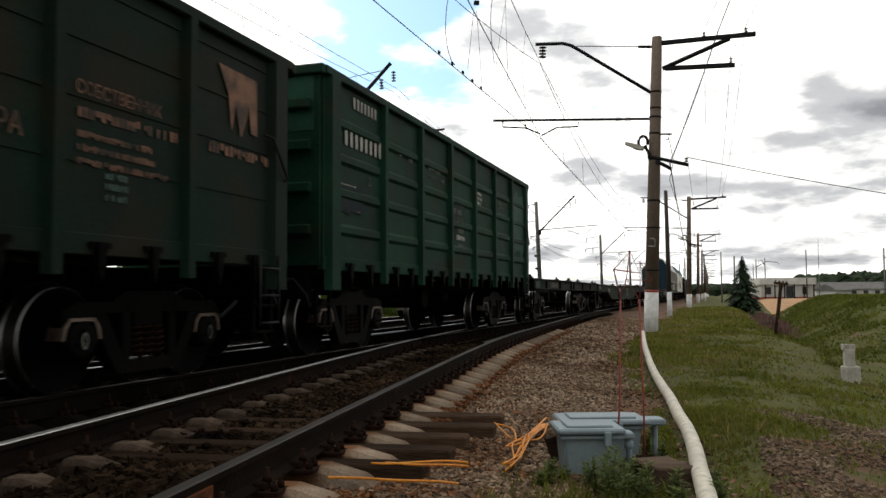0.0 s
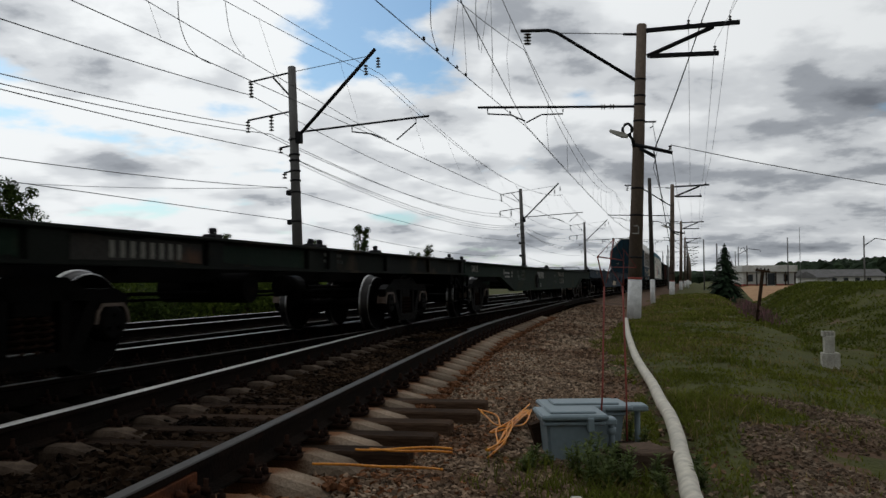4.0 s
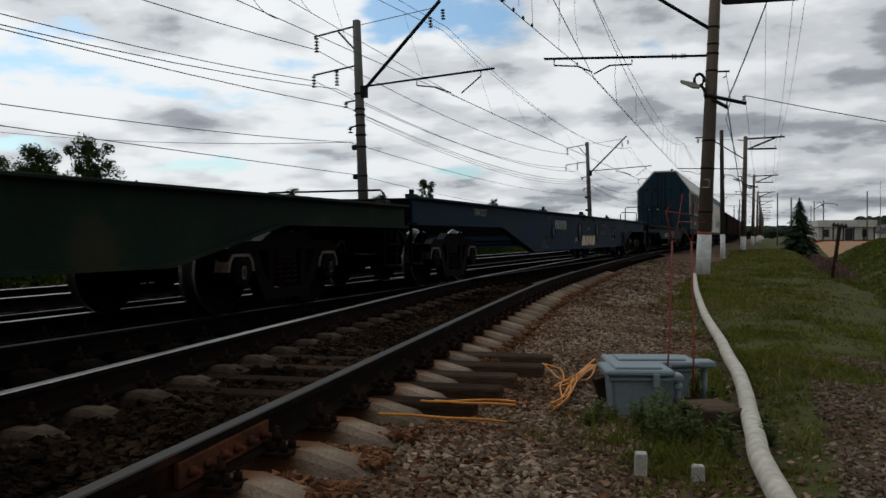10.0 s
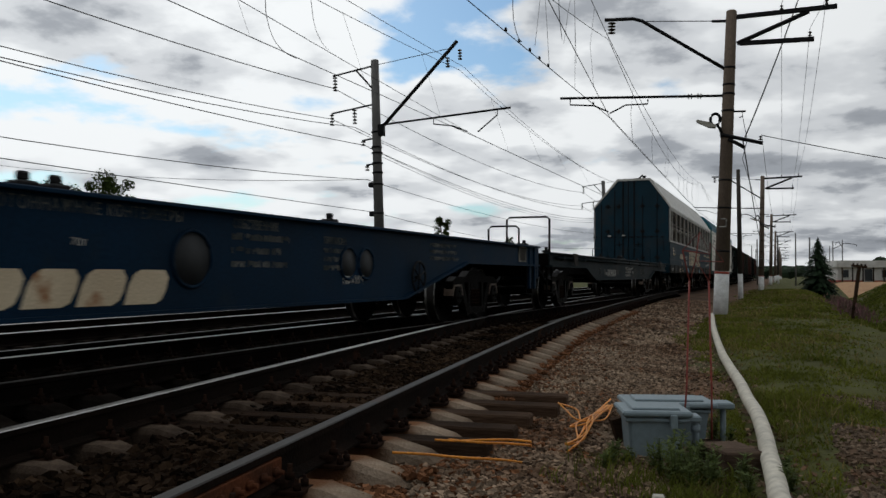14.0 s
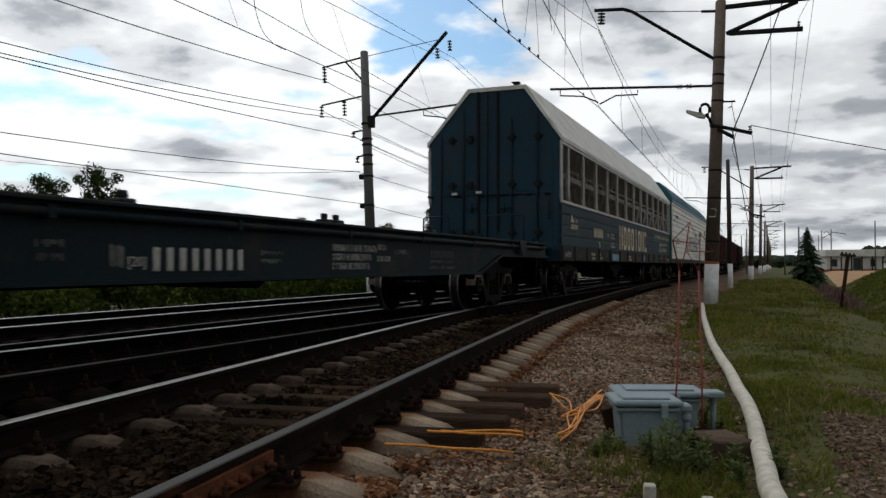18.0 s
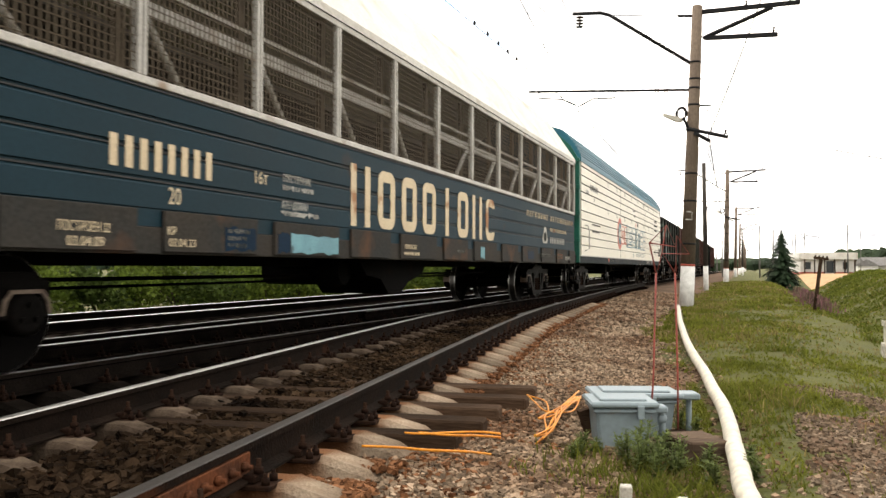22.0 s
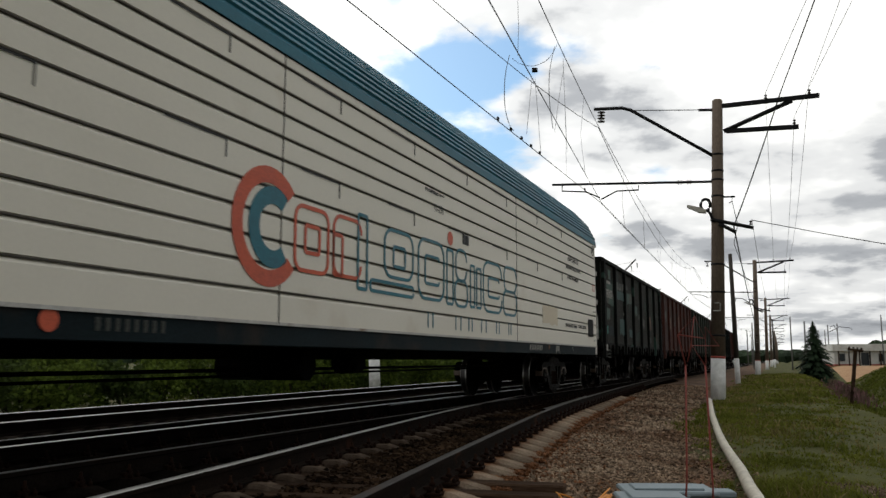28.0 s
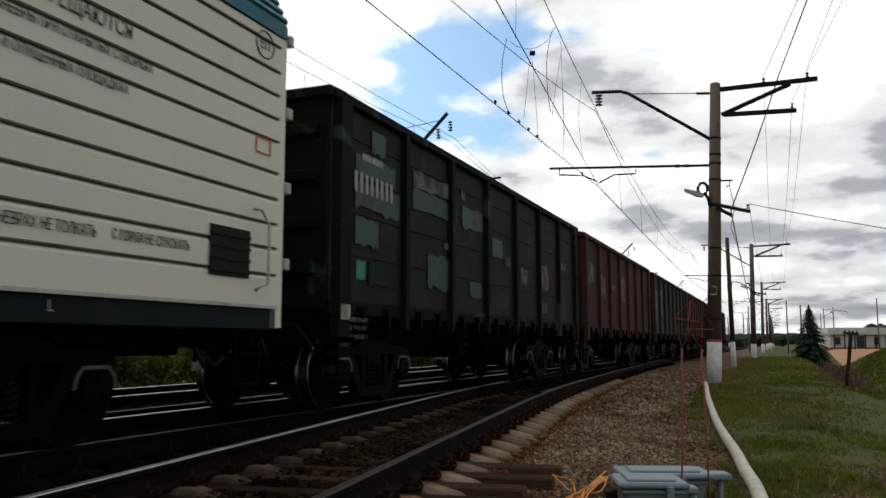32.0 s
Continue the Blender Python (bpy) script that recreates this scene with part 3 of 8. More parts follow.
KNOTS_D = [11.2, 7.0, 3.60, 2.86, 2.52, 1.62, 0.93, 0.36, 0.10, 0.0, 0.0]
_fine = np.linspace(-60, 60, 481)
_raw = np.interp(_fine, KNOTS_S, KNOTS_D)
_pad = np.pad(_raw, 12, mode="edge")
_pad[:12] = _raw[0] + (_raw[0] - _raw[1]) * np.arange(12, 0, -1)
_soft = np.convolve(_pad, np.ones(25) / 25, "valid")


def side_off(s):
    return float(np.interp(s, _fine, _soft)) * 0.955


def smooth(a, b, x):
    t = min(1, max(0, (x - a) / (b - a)))
    return t * t * (3 - 2 * t)


def ground_z(x, y):
    """The lie of the land: track bed, gravel strip, grassy shoulder, hollow and the rise beyond it."""
    s, lat = s_lat(x, y)
    edge = grass_edge(s)
    rim = 7.9 + 5.5 * smooth(15, 4, s)               # the shoulder's rim
    z = -0.315
    z -= 0.10 * smooth(1.6 + side_off(s), 3.0 + side_off(s), lat)
    z += 0.05 * smooth(edge, edge + 1.0, lat) - 0.38 * smooth(6.6, 9.5, lat) * smooth(16, 8, s)
    z += 0.075 * (smooth(0.75, 0.5, abs(lat - side_off(s))) if lat > 0.85 else smooth(0.75, 0.5, abs(lat)))
    z -= 1.1 * smooth(rim, rim + 2.5, lat)
    z += 2.1 * smooth(9.2, 14.5, lat) * smooth(14, 40, s) * smooth(76, 58, s)
    z += 1.6 * smooth(70, 106, s) * smooth(8, 14, lat)
    z -= 0.35 * smooth(-6.6, -9.0, lat)
    wob = noise.noise(Vector((x * 0.35, y * 0.35, 0.3))) * 0.06 + noise.noise(Vector((x * 1.6, y * 1.6, 1.3))) * 0.02
    z += wob * (0.25 + smooth(edge, edge + 1.5, lat) + smooth(-6, -8, lat))
    z += noise.noise(Vector((x * 0.012, y * 0.012, 5.0))) * 0.8 * smooth(120, 400, math.hypot(x, y))
    return z


def grass_edge(s):
    """How far right of the main line the gravel ends and the grass begins."""
    return 4.35 + 0.2 * math.sin(s * 0.4) + 1.55 * smooth(8, -2, s)


def bare_gravel(s, l):
    return 6.6 < l < 8.3 and -10 < s < 0.5 and noise.noise(Vector((s * 0.7, l * 0.9, 7.0))) + 0.5 * noise.noise(Vector((s * 2.1, l * 2.4, 3.0))) > -0.15


def build_ground():
    """One sheet from the track bed to the horizon, finer close to the camera."""
    def steps(lo, hi, d0, grow):
        out, v, d = [0.0], 0.0, d0
        while v < hi:
            v += d
            d *= grow
            out.append(v)
        neg, v, d = [], 0.0, d0
        while v < -lo:
            v += d
            d *= grow
            neg.append(-v)
        return sorted(neg) + out
    ss = [v - 4 for v in steps(-900, 3000, 0.17, 1.03)]
    ls = [v + 4 for v in steps(-1500, 1500, 0.15, 1.035)]
    verts, faces, mats = [], [], []
    for s in ss:
        for l in ls:
            p = plan(s, l)
            verts.append((p.x, p.y, ground_z(p.x, p.y)))
    n = len(ls)
    for i in range(len(ss) - 1):
        for j in range(n - 1):
            faces.append((i * n + j, i * n + j + 1, (i + 1) * n + j + 1, (i + 1) * n + j))
            s, l = ss[i], ls[j]
            w = 0.5 * noise.noise(Vector((s * 0.9, l * 0.9, 2.0)))
            grassy = l > grass_edge(s) + w or l < -7.2 + w
            if bare_gravel(s, l):
                grassy = False
            bare = 66 < s < 108 and 12 < l < 24
            oily_shaded = -7.0 < l < side_off(s) - 0.85 + 0.3 * w
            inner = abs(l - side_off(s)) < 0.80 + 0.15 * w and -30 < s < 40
            mats.append(2 if bare else (1 if grassy else (3 if oily_shaded else (4 if inner else 0))))
    me = raw_mesh("ground", verts, faces, "ballast", "grassland", "sand", "oily_shaded", "ballast_dirty_shaded", smooth=True)
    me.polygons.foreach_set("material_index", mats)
    ob = new("ground", me)
    tagged(ob, "gravel track bed running into rough grassland to the horizon", "ground", kind="structure")
    return ob


# ---- rails, sleepers and fastenings ----
RAIL = [(-0.075, -0.18), (0.075, -0.18), (0.075, -0.168), (0.012, -0.148), (0.009, -0.05), (0.036, -0.038), (0.036, -0.006), (0.030, 0.0), (-0.030, 0.0), (-0.036, -0.006), (-0.036, -0.038), (-0.009, -0.05), (-0.012, -0.148), (-0.075, -0.168)]


def rail(name, label, path, top, parent=None, web="rail_black"):
    verts, faces, mats = [], [], []
    n = len(RAIL)
    pts = [Vector(p) for p in path]
    for i, p in enumerate(pts):
        d = (pts[min(i + 1, len(pts) - 1)] - pts[max(i - 1, 0)]).normalized()
        side = Vector((d.y, -d.x, 0))
        for q, z in RAIL:
            verts.append(p + side * q + Vector((0, 0, z)))
    for i in range(len(pts) - 1):
        for k in range(n):
            faces.append((i * n + k, i * n + (k + 1) % n, (i + 1) * n + (k + 1) % n, (i + 1) * n + k))
            mats.append(1 if 6 <= k <= 8 else 0)
    faces += [tuple(range(n - 1, -1, -1)), tuple((len(pts) - 1) * n + k for k in range(n))]
    mats += [0, 0]
    me = raw_mesh(name, verts, faces, web, top)
    me.polygons.foreach_set("material_index", mats)
    ob = new(name, me)
    if parent:
        ob.parent = parent
        ob["label"] = label
    else:
        tagged(ob, label, "rail")
    return ob


def concrete_sleeper(length=2.7, mat="concrete"):
    """A prestressed sleeper: high under the rails, waisted in the middle, sloping to its ends."""
    bm = B()
    h = length / 2
    prof = [(-h, 0.06), (-h + 0.12, 0.14), (-1.0, 0.20), (-0.60, 0.20), (-0.35, 0.135), (0.35, 0.135), (0.60, 0.20), (1.0, 0.20), (h - 0.12, 0.14), (h, 0.06)]
    rings = []
    for x, z in prof:
        w = 0.15 if abs(x) > 0.4 else 0.125
        rings.append([bm.verts.new(p) for p in ((x, -w, -0.02), (x, -w + 0.035, z - 0.035), (x, -w + 0.065, z), (x, w - 0.065, z), (x, w - 0.035, z - 0.035), (x, w, -0.02))])
    for a, b in zip(rings, rings[1:]):
        for k in range(5):
            bm.faces.new((a[k], b[k], b[k + 1], a[k + 1]))
    bm.faces.new(list(reversed(rings[0])))
    bm.faces.new(rings[-1])
    bmesh.ops.recalc_face_normals(bm, faces=bm.faces[:])
    for f in bm.faces:
        if f.calc_center_median().x < 0.66:
            f.material_index = 1
    return mesh_of(bm, "sleeper", mat, "concrete_dirty" if mat == "concrete" else mat)


def fastening_mesh():
    """Base plate with its two clips, bolts and nuts, on either side of the rail foot."""
    bm = B()
    box(bm, (-0.19, -0.08, -0.205), (0.19, 0.08, -0.182), 0.004)
    for sx in (-1, 1):
        box(bm, (sx * 0.07 - 0.035, -0.055, -0.182), (sx * 0.07 + 0.035, 0.055, -0.140), 0.008)
        lathe(bm, [(0.026, -0.14), (0.026, -0.112), (0.014, -0.112), (0.014, -0.07)], "z", (sx * 0.098, 0, 0), 6)
        for sy in (-1, 1):
            lathe(bm, [(0.022, -0.182), (0.022, -0.15), (0.011, -0.15), (0.011, -0.128)], "z", (sx * 0.155, sy * 0.045, 0), 6)
    return mesh_of(bm, "fastening", "fastening")


def timber_mesh(length):
    bm = B()
    box(bm, (-length / 2, -0.105, -0.02), (length / 2, 0.105, 0.155), 0.014)
    for v in bm.verts:
        v.co += Vector((0, noise.noise(v.co * 3.0) * 0.015, noise.noise(v.co * 4.0) * 0.01))
    return mesh_of(bm, "timber", "timber")


def heading(s, near=True):
    """The turn about z of a track at s: the main line's, or the side line's."""
    if not near:
        return -TH
    slope = (side_off(s + 0.5) - side_off(s - 0.5))
    return -TH - math.atan(slope)


def build_tracks():
    ss = [-26 + 1.0 * i for i in range(0, 70)] + [44 + 8 * i for i in range(60)]
    main = thing("main_track", "ballasted main railway track the train runs on", "railway track", kind="structure")
    rail("rail", "polished running rail", [plan(s, GAUGE) for s in ss], "rail_dull", main)
    rail("rail", "polished running rail", [plan(s, -GAUGE) for s in ss], "rail_top", main)
    side = thing("side_track", "empty side track curving out of a turnout", "railway track", kind="structure")
    near = [plan(s, GAUGE + side_off(s)) for s in ss if s < 39.5]
    rail("rail", "worn brown rail with a dull head", near, "rail_dull", side, "rail_side")
    rail("rail", "rail with a bright polished head", [plan(s, -GAUGE + side_off(s)) for s in ss if s < 36.5], "rail_top", side, "rail_side")
    check = [(sg, 0.085 + 0.10 * max(0.0, abs(sg - 8.5) / 2.75 - 0.55)) for sg in np.arange(5.75, 11.3, 0.5)]
    rail("guard_rail", "short check rail beside the running rail", [plan(sg, GAUGE + side_off(sg) - o, -0.012) for sg, o in check], "rail_dull", side, "rail_side")
    rail("guard_rail", "short check rail beside the running rail", [plan(sg, -GAUGE + o, -0.012) for sg, o in check], "rail_dull", main)
    second = thing("second_track", "further running track behind the train", "railway track", kind="structure")
    sec = lambda s, o: plan(s, -4.35 - 0.02 * s + o)
    far = [s for s in ss if s < 300]
    rail("rail", "polished running rail", [sec(s, GAUGE) for s in far], "rail_top", second)
    rail("rail", "polished running rail", [sec(s, -GAUGE) for s in far], "rail_top", second)
    rail("spare_rail", "spare rail lying along the ballast between the tracks", [plan(s, -2.05 - 0.02 * s, -0.07) for s in np.arange(-14, 40, 2.0)], "rail_dull", second)

    sl, dark_sl, fa = concrete_sleeper(), concrete_sleeper(mat="concrete_oily_shaded"), fastening_mesh()
    mid_t = timber_mesh(3.2)
    # the side track's sleepers; four timber bearers reach out towards the cable boxes
    step = 0.546
    s = -9.0 - 16 * step
    while s < 24:
        c = plan(s, side_off(s), -0.385)
        turn = heading(s)
        mid = -4.4 < s < -1.9
        if s < 16:
            ob = new("sleeper", sl)
            ob.parent = side
            ob.matrix_basis = Matrix.Translation(c) @ Matrix.Rotation(turn, 4, "Z") @ pose(random.uniform(-0.03, 0.03), 0, 0, 0, 0, random.uniform(-0.8, 0.8))
        if mid:
            ob = new("timber_bearer", mid_t)
            ob.parent = side
            ob.matrix_basis = Matrix.Translation(plan(s + step / 2, 4.54 + 0.04 * math.sin(7 * s) - 1.6, -0.374)) @ Matrix.Rotation(turn + random.uniform(-0.02, 0.02), 4, "Z")
        for o in (GAUGE, -GAUGE):
            p = plan(s, side_off(s) + o)
            f = new("rail_fastening", fa)
            f.parent = side
            f.matrix_basis = Matrix.Translation(p) @ Matrix.Rotation(turn, 4, "Z")
        s += step
    s = -12.0
    while s < 24:
        if not 4 < s < 16:
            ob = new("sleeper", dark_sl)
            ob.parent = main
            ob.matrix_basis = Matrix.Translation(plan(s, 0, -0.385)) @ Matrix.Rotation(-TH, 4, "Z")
        for o in (GAUGE, -GAUGE):
            f = new("rail_fastening", fa)
            f.parent = main
            f.matrix_basis = Matrix.Translation(plan(s, o)) @ Matrix.Rotation(-TH, 4, "Z")
        s += step
    s = -14.0
    while s < 26:
        ob = new("sleeper", dark_sl)
        ob.parent = second
        ob.matrix_basis = Matrix.Translation(sec(s, 0) + Vector((0, 0, -0.385))) @ Matrix.Rotation(-TH, 4, "Z")
        s += step
    # fishplate joint in the nearest rail
    bm = B()
    for sx in (-1, 1):
        box(bm, (sx * 0.03 - 0.014, -0.40, -0.15), (sx * 0.03 + 0.014, 0.40, -0.045), 0.004)
        for y in (-0.32, -0.19, -0.06, 0.06, 0.19, 0.32):
            lathe(bm, [(0.024, 0), (0.024, 0.022), (0.012, 0.022), (0.012, 0.05)], "x", (sx * 0.044 - (0.0 if sx > 0 else 0.05), y, -0.1), 6)
    ob = part("fishplate", bm, "fishplate", side, "rusty bolted fishplate joint")
    s0 = -5.55
    ob.matrix_basis = Matrix.Translation(plan(s0, GAUGE + side_off(s0))) @ Matrix.Rotation(heading(s0), 4, "Z")


def stone_cloud(name, label, count, region, size, mat="stone", lift=0.0, seed=1):
    """Loose stones as one mesh: every stone a bent, squashed little block of its own."""
    rng = random.Random(seed)
    base = [(-1, -1, -1), (1, -1, -1), (1, 1, -1), (-1, 1, -1), (-1, -1, 1), (1, -1, 1), (1, 1, 1), (-1, 1, 1)]
    fac = [(0, 3, 2, 1), (4, 5, 6, 7), (0, 1, 5, 4), (1, 2, 6, 5), (2, 3, 7, 6), (3, 0, 4, 7)]
    verts, faces = [], []
    made = 0
    while made < count:
        s, l = region(rng)
        p = plan(s, l)
        z = ground_z(p.x, p.y) + lift
        r = size * rng.uniform(0.45, 1.25)
        sx, sy, sz = r * rng.uniform(0.7, 1.2), r * rng.uniform(0.6, 1.0), r * rng.uniform(0.4, 0.75)
        q = Euler((rng.uniform(-0.5, 0.5), rng.uniform(-0.5, 0.5), rng.uniform(0, 6.3))).to_matrix()
        i0 = len(verts)
        for v in base:
            w = Vector((v[0] * sx * rng.uniform(0.45, 1), v[1] * sy * rng.uniform(0.45, 1), v[2] * sz * rng.uniform(0.6, 1)))
            verts.append(q @ w + Vector((p.x, p.y, z + sz * 0.35)))
        faces += [tuple(i0 + k for k in f) for f in fac]
        made += 1
    ob = new(name, raw_mesh(name, verts, faces, mat))
    return tagged(ob, label, "gravel", kind="stuff")


def build_ballast():
    def near_strip(rng):
        s = -9.5 + 18.3 * rng.random() ** 1.45
        return s, side_off(s) + rng.uniform(0.95, 2.9) + (0.0 if rng.random() < 0.6 else rng.uniform(0, 0.9))

    def between(rng):
        while True:
            s = -8.2 + 17 * rng.random() ** 1.4
            off = abs((s + 9.0) / 0.546 % 1.0 - 0.5)
            if not (-4.2 < s < -1.8 and off < 0.24 and rng.random() < 0.93):
                return s, side_off(s) + rng.uniform(-0.70, 0.72)

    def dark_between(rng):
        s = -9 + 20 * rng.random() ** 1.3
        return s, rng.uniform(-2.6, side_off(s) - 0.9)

    def far_strip(rng):
        s = rng.uniform(5, 32)
        return s, side_off(s) + rng.uniform(1.0, 3.2)

    def behind(rng):
        s = rng.uniform(-18, -8)
        return s, side_off(s) + (rng.uniform(0.95, 2.6) if rng.random() < 0.6 else rng.uniform(-0.7, 0.72))

    def bare_patch(rng):
        while True:
            s, l = rng.uniform(-8, 0.5), rng.uniform(6.6, 8.3)
            if bare_gravel(s, l):
                return s, l

    stone_cloud("ballast_stones", "brown crushed granite ballast beside the side track", 44000, near_strip, 0.022, seed=1)
    def rusty_strip(rng):
        s = -8 + 24 * rng.random() ** 1.3
        return s, side_off(s) + 0.95 + abs(rng.gauss(0, 0.55))

    def beside_rail(rng):
        while True:
            s = -7.5 + 24 * rng.random() ** 1.2
            if abs((s + 9.0) / 0.546 % 1.0 - 0.5) < 0.26 and not -4.3 < s < -1.7:
                return s, side_off(s) + rng.uniform(0.90, 1.40)

    stone_cloud("ballast_stones", "rust-brown ballast packed between the sleeper ends", 6000, beside_rail, 0.025, mat="stone_rust", lift=0.05, seed=9)
    stone_cloud("ballast_stones", "rust-stained ballast along the sleeper ends", 9000, rusty_strip, 0.023, mat="stone_rust", seed=8)
    stone_cloud("ballast_stones", "crushed ballast between the sleepers, darkened for oil and the train's shade", 11000, between, 0.034, mat="stone_brown_shaded", seed=2)
    stone_cloud("ballast_stones", "oily ballast of the main line, blackened for the shade round the train", 6000, dark_between, 0.036, mat="oily_shaded", seed=5)
    stone_cloud("ballast_stones", "crushed ballast along the side track further on", 9000, far_strip, 0.042, seed=3)
    stone_cloud("ballast_stones", "brown ballast further back along the side track", 6000, behind, 0.04, mat="stone_grey", seed=6)
    stone_cloud("gravel_patch", "bare patch of gravel in the grass", 8000, bare_patch, 0.020, mat="stone_grey", seed=4)


# ---- overhead line ----
def sag(a, b, dip, n=10):
    a, b = Vector(a), Vector(b)
    return [a.lerp(b, i / n) - Vector((0, 0, dip * 4 * (i / n) * (1 - i / n))) for i in range(n + 1)]


def spline(points, n=6):
    """A smooth run through points."""
    p = [Vector(q) for q in points]
    out = []
    for i in range(len(p) - 1):
        a, b, c, d = p[max(i - 1, 0)], p[i], p[i + 1], p[min(i + 2, len(p) - 1)]
        for k in range(n):
            t = k / n
            out.append(0.5 * ((2 * b) + (c - a) * t + (2 * a - 5 * b + 4 * c - d) * t * t + (3 * b - a - 3 * c + d) * t ** 3))
    out.append(p[-1])
    return out


def insulator(bm, p, n=3, r=0.075, gap=0.10, axis="z"):
    prof = []
    for i in range(n):
        zz = -i * gap
        prof += [(0.02, zz), (r, zz - gap * 0.35), (r * 0.9, zz - gap * 0.55), (0.025, zz - gap * 0.6)]
    lathe(bm, prof, axis, p, 8)


def pole_frame(s, lat, lean, z0):
    p = plan(s, lat, z0)
    return Matrix.Translation(p) @ Matrix.Rotation(-TH, 4, "Z") @ Matrix.Rotation(radians(lean), 4, "Y")


def concrete_pole(parent, height, r0, r1, mat, white, red=True):
    bm = B()
    lathe(bm, [(r0, -0.5), (r0 + (r1 - r0) * white / height, white)], "z", (0, 0, 0), 16)
    part("painted_base", bm, "white_paint", parent, "white-painted foot of the pole")
    if red:
        bm = B()
        rr = r0 + (r1 - r0) * white / height
        lathe(bm, [(rr + 0.003, white), (rr + 0.003, white + 0.07)], "z", (0, 0, 0), 16)
        part("red_band", bm, "red_paint", parent, "red painted band")
    bm = B()
    rr = r0 + (r1 - r0) * white / height
    lathe(bm, [(rr, white + (0.09 if red else 0)), (r1, height), (r1 * 0.8, height + 0.03)], "z", (0, 0, 0), 16)
    part("shaft", bm, mat, parent)


def right_mast(name, s, lat, detail=True, height=9.72, lean=2.25, z0=None):
    z = ground_z(*plan(s, lat).xy) if z0 is None else z0
    ob = thing(name, "brown concrete catenary mast with white-painted foot and steel brackets", "catenary mast", pole_frame(s, lat, lean, z), group="masts on the path side")
    concrete_pole(ob, height, 0.235, 0.165, "pole", 1.20)
    # arms on the field side: two flat beams joined by a slanting strut
    bm = B()
    box(bm, (0.14, -0.06, height - 0.27), (3.1, 0.06, height - 0.13), 0.01)
    for v in bm.verts:
        v.co.z += 0.04 * v.co.x
    part("upper_arm", bm, "steel_dark", ob)
    bm = B()
    box(bm, (0.28, -0.06, height - 1.13), (2.48, 0.06, height - 0.99), 0.01)
    part("lower_arm", bm, "steel_dark", ob)
    bm = B()
    tube(bm, [(0.2, 0, height - 1.06), (2.3, 0, height - 0.18)], 0.075, 4)
    part("strut", bm, "steel_dark", ob)
    for x, z in ((1.5, height - 0.08), (2.8, height - 0.02), (2.35, height - 0.98)):
        bm = B()
        tube(bm, [(x, 0, z - 0.06), (x, 0, z + 0.06)], 0.025, 5)
        insulator(bm, (x, 0, z + 0.17), 2, 0.06, 0.09)
        part("pin_insulator", bm, "insulator", ob)
    # the cantilever over the side track
    bm = B()
    tube(bm, [(-0.13, 0, 7.85), (-2.85, 0, 9.62), (-3.15, 0, 9.72), (-4.12, 0, 9.75)], 0.06, 6)
    part("cantilever", bm, "steel_dark", ob, "bent steel cantilever tube")
    bm = B()
    tube(bm, [(-0.1, 0, 9.42), (-3.0, 0, 9.62)], 0.016, 5)
    tube(bm, [(-0.1, 0, 9.42), (-0.6, 0, 9.45)], 0.05, 5)
    part("stay_rod", bm, "steel_dark", ob)
    bm = B()
    insulator(bm, (-3.87, 0, 9.66), 4, 0.14, 0.11)
    part("suspension_insulator", bm, "insulator", ob)
    bm = B()
    tube(bm, [(-0.1, 0, 6.98), (-5.58, 0, 7.10)], 0.045, 6)
    part("registration_arm", bm, "steel_dark", ob)
    for pts in ([(-5.22, 0, 7.08), (-5.22, 0, 6.86), (-4.38, 0, 6.80), (-3.88, 0, 6.58)], [(-2.56, 0, 6.95), (-2.56, 0, 6.80), (-3.3, 0, 6.79), (-3.83, 0, 6.52)]):
        bm = B()
        tube(bm, pts, 0.028, 5)
        part("steady_arm", bm, "steel_dark", ob)
    for x in (-0.92, -1.22):
        bm = B()
        insulator(bm, (x + 0.1, 0, 7.0), 2, 0.10, 0.09, "x")
        part("arm_insulator", bm, "insulator", ob)
    if detail:
        bm = B()
        tube(bm, [(-0.36 + 0.15 * math.cos(t), -0.27, 6.16 + 0.19 * math.sin(t)) for t in np.linspace(0, 2 * math.pi, 17)[:-1]], 0.05, 7, closed=True)
        tube(bm, [(-0.12, -0.2, 5.62), (-0.20, -0.26, 5.85), (-0.30, -0.27, 5.99)], 0.05, 7)
        part("lamp_bracket", bm, "steel_dark", ob, "looped black cable at the lamp bracket")
        bm = B()
        prism(bm, [(-0.62, -0.05), (-0.20, -0.09), (0.0, -0.04), (0.0, 0.05), (-0.20, 0.07), (-0.62, 0.02)], "y", -0.14, 0.14)
        o = part("lamp_head", bm, "stake", ob, "pale grey street-light head")
        o.matrix_basis = pose(-0.34, -0.25, 5.93, 0, 20, 0)
        for x0, x1, za, zb in ((-0.2, 1.1, 5.69, 5.38), (0.06, 0.55, 5.54, 5.26)):
            bm = B()
            tube(bm, [(x0, -0.22, za), (x1, -0.22, zb)], 0.06, 4)
            part("crossbar", bm, "steel_dark", ob)
        bm = B()
        insulator(bm, (1.02, -0.22, 5.62), 2, 0.06, 0.09)
        part("pin_insulator", bm, "insulator", ob)
        bm = B()
        box(bm, (-0.14, -0.03, 6.43), (0.55, 0.03, 6.48))
        tube(bm, [(0.45, 0, 6.45), (0.45, 0, 6.3), (0.35, 0, 6.25)], 0.02, 5)
        part("bracket", bm, "steel_dark", ob)
        for z in (1.9, 3.3, 4.2, 5.6, 6.45, 7.0, 7.3, 7.85):
            bm = B()
            rr = 0.235 - 0.07 * z / height
            lathe(bm, [(rr + 0.012, z), (rr + 0.012, z + 0.06)], "z", (0, 0, 0), 14)
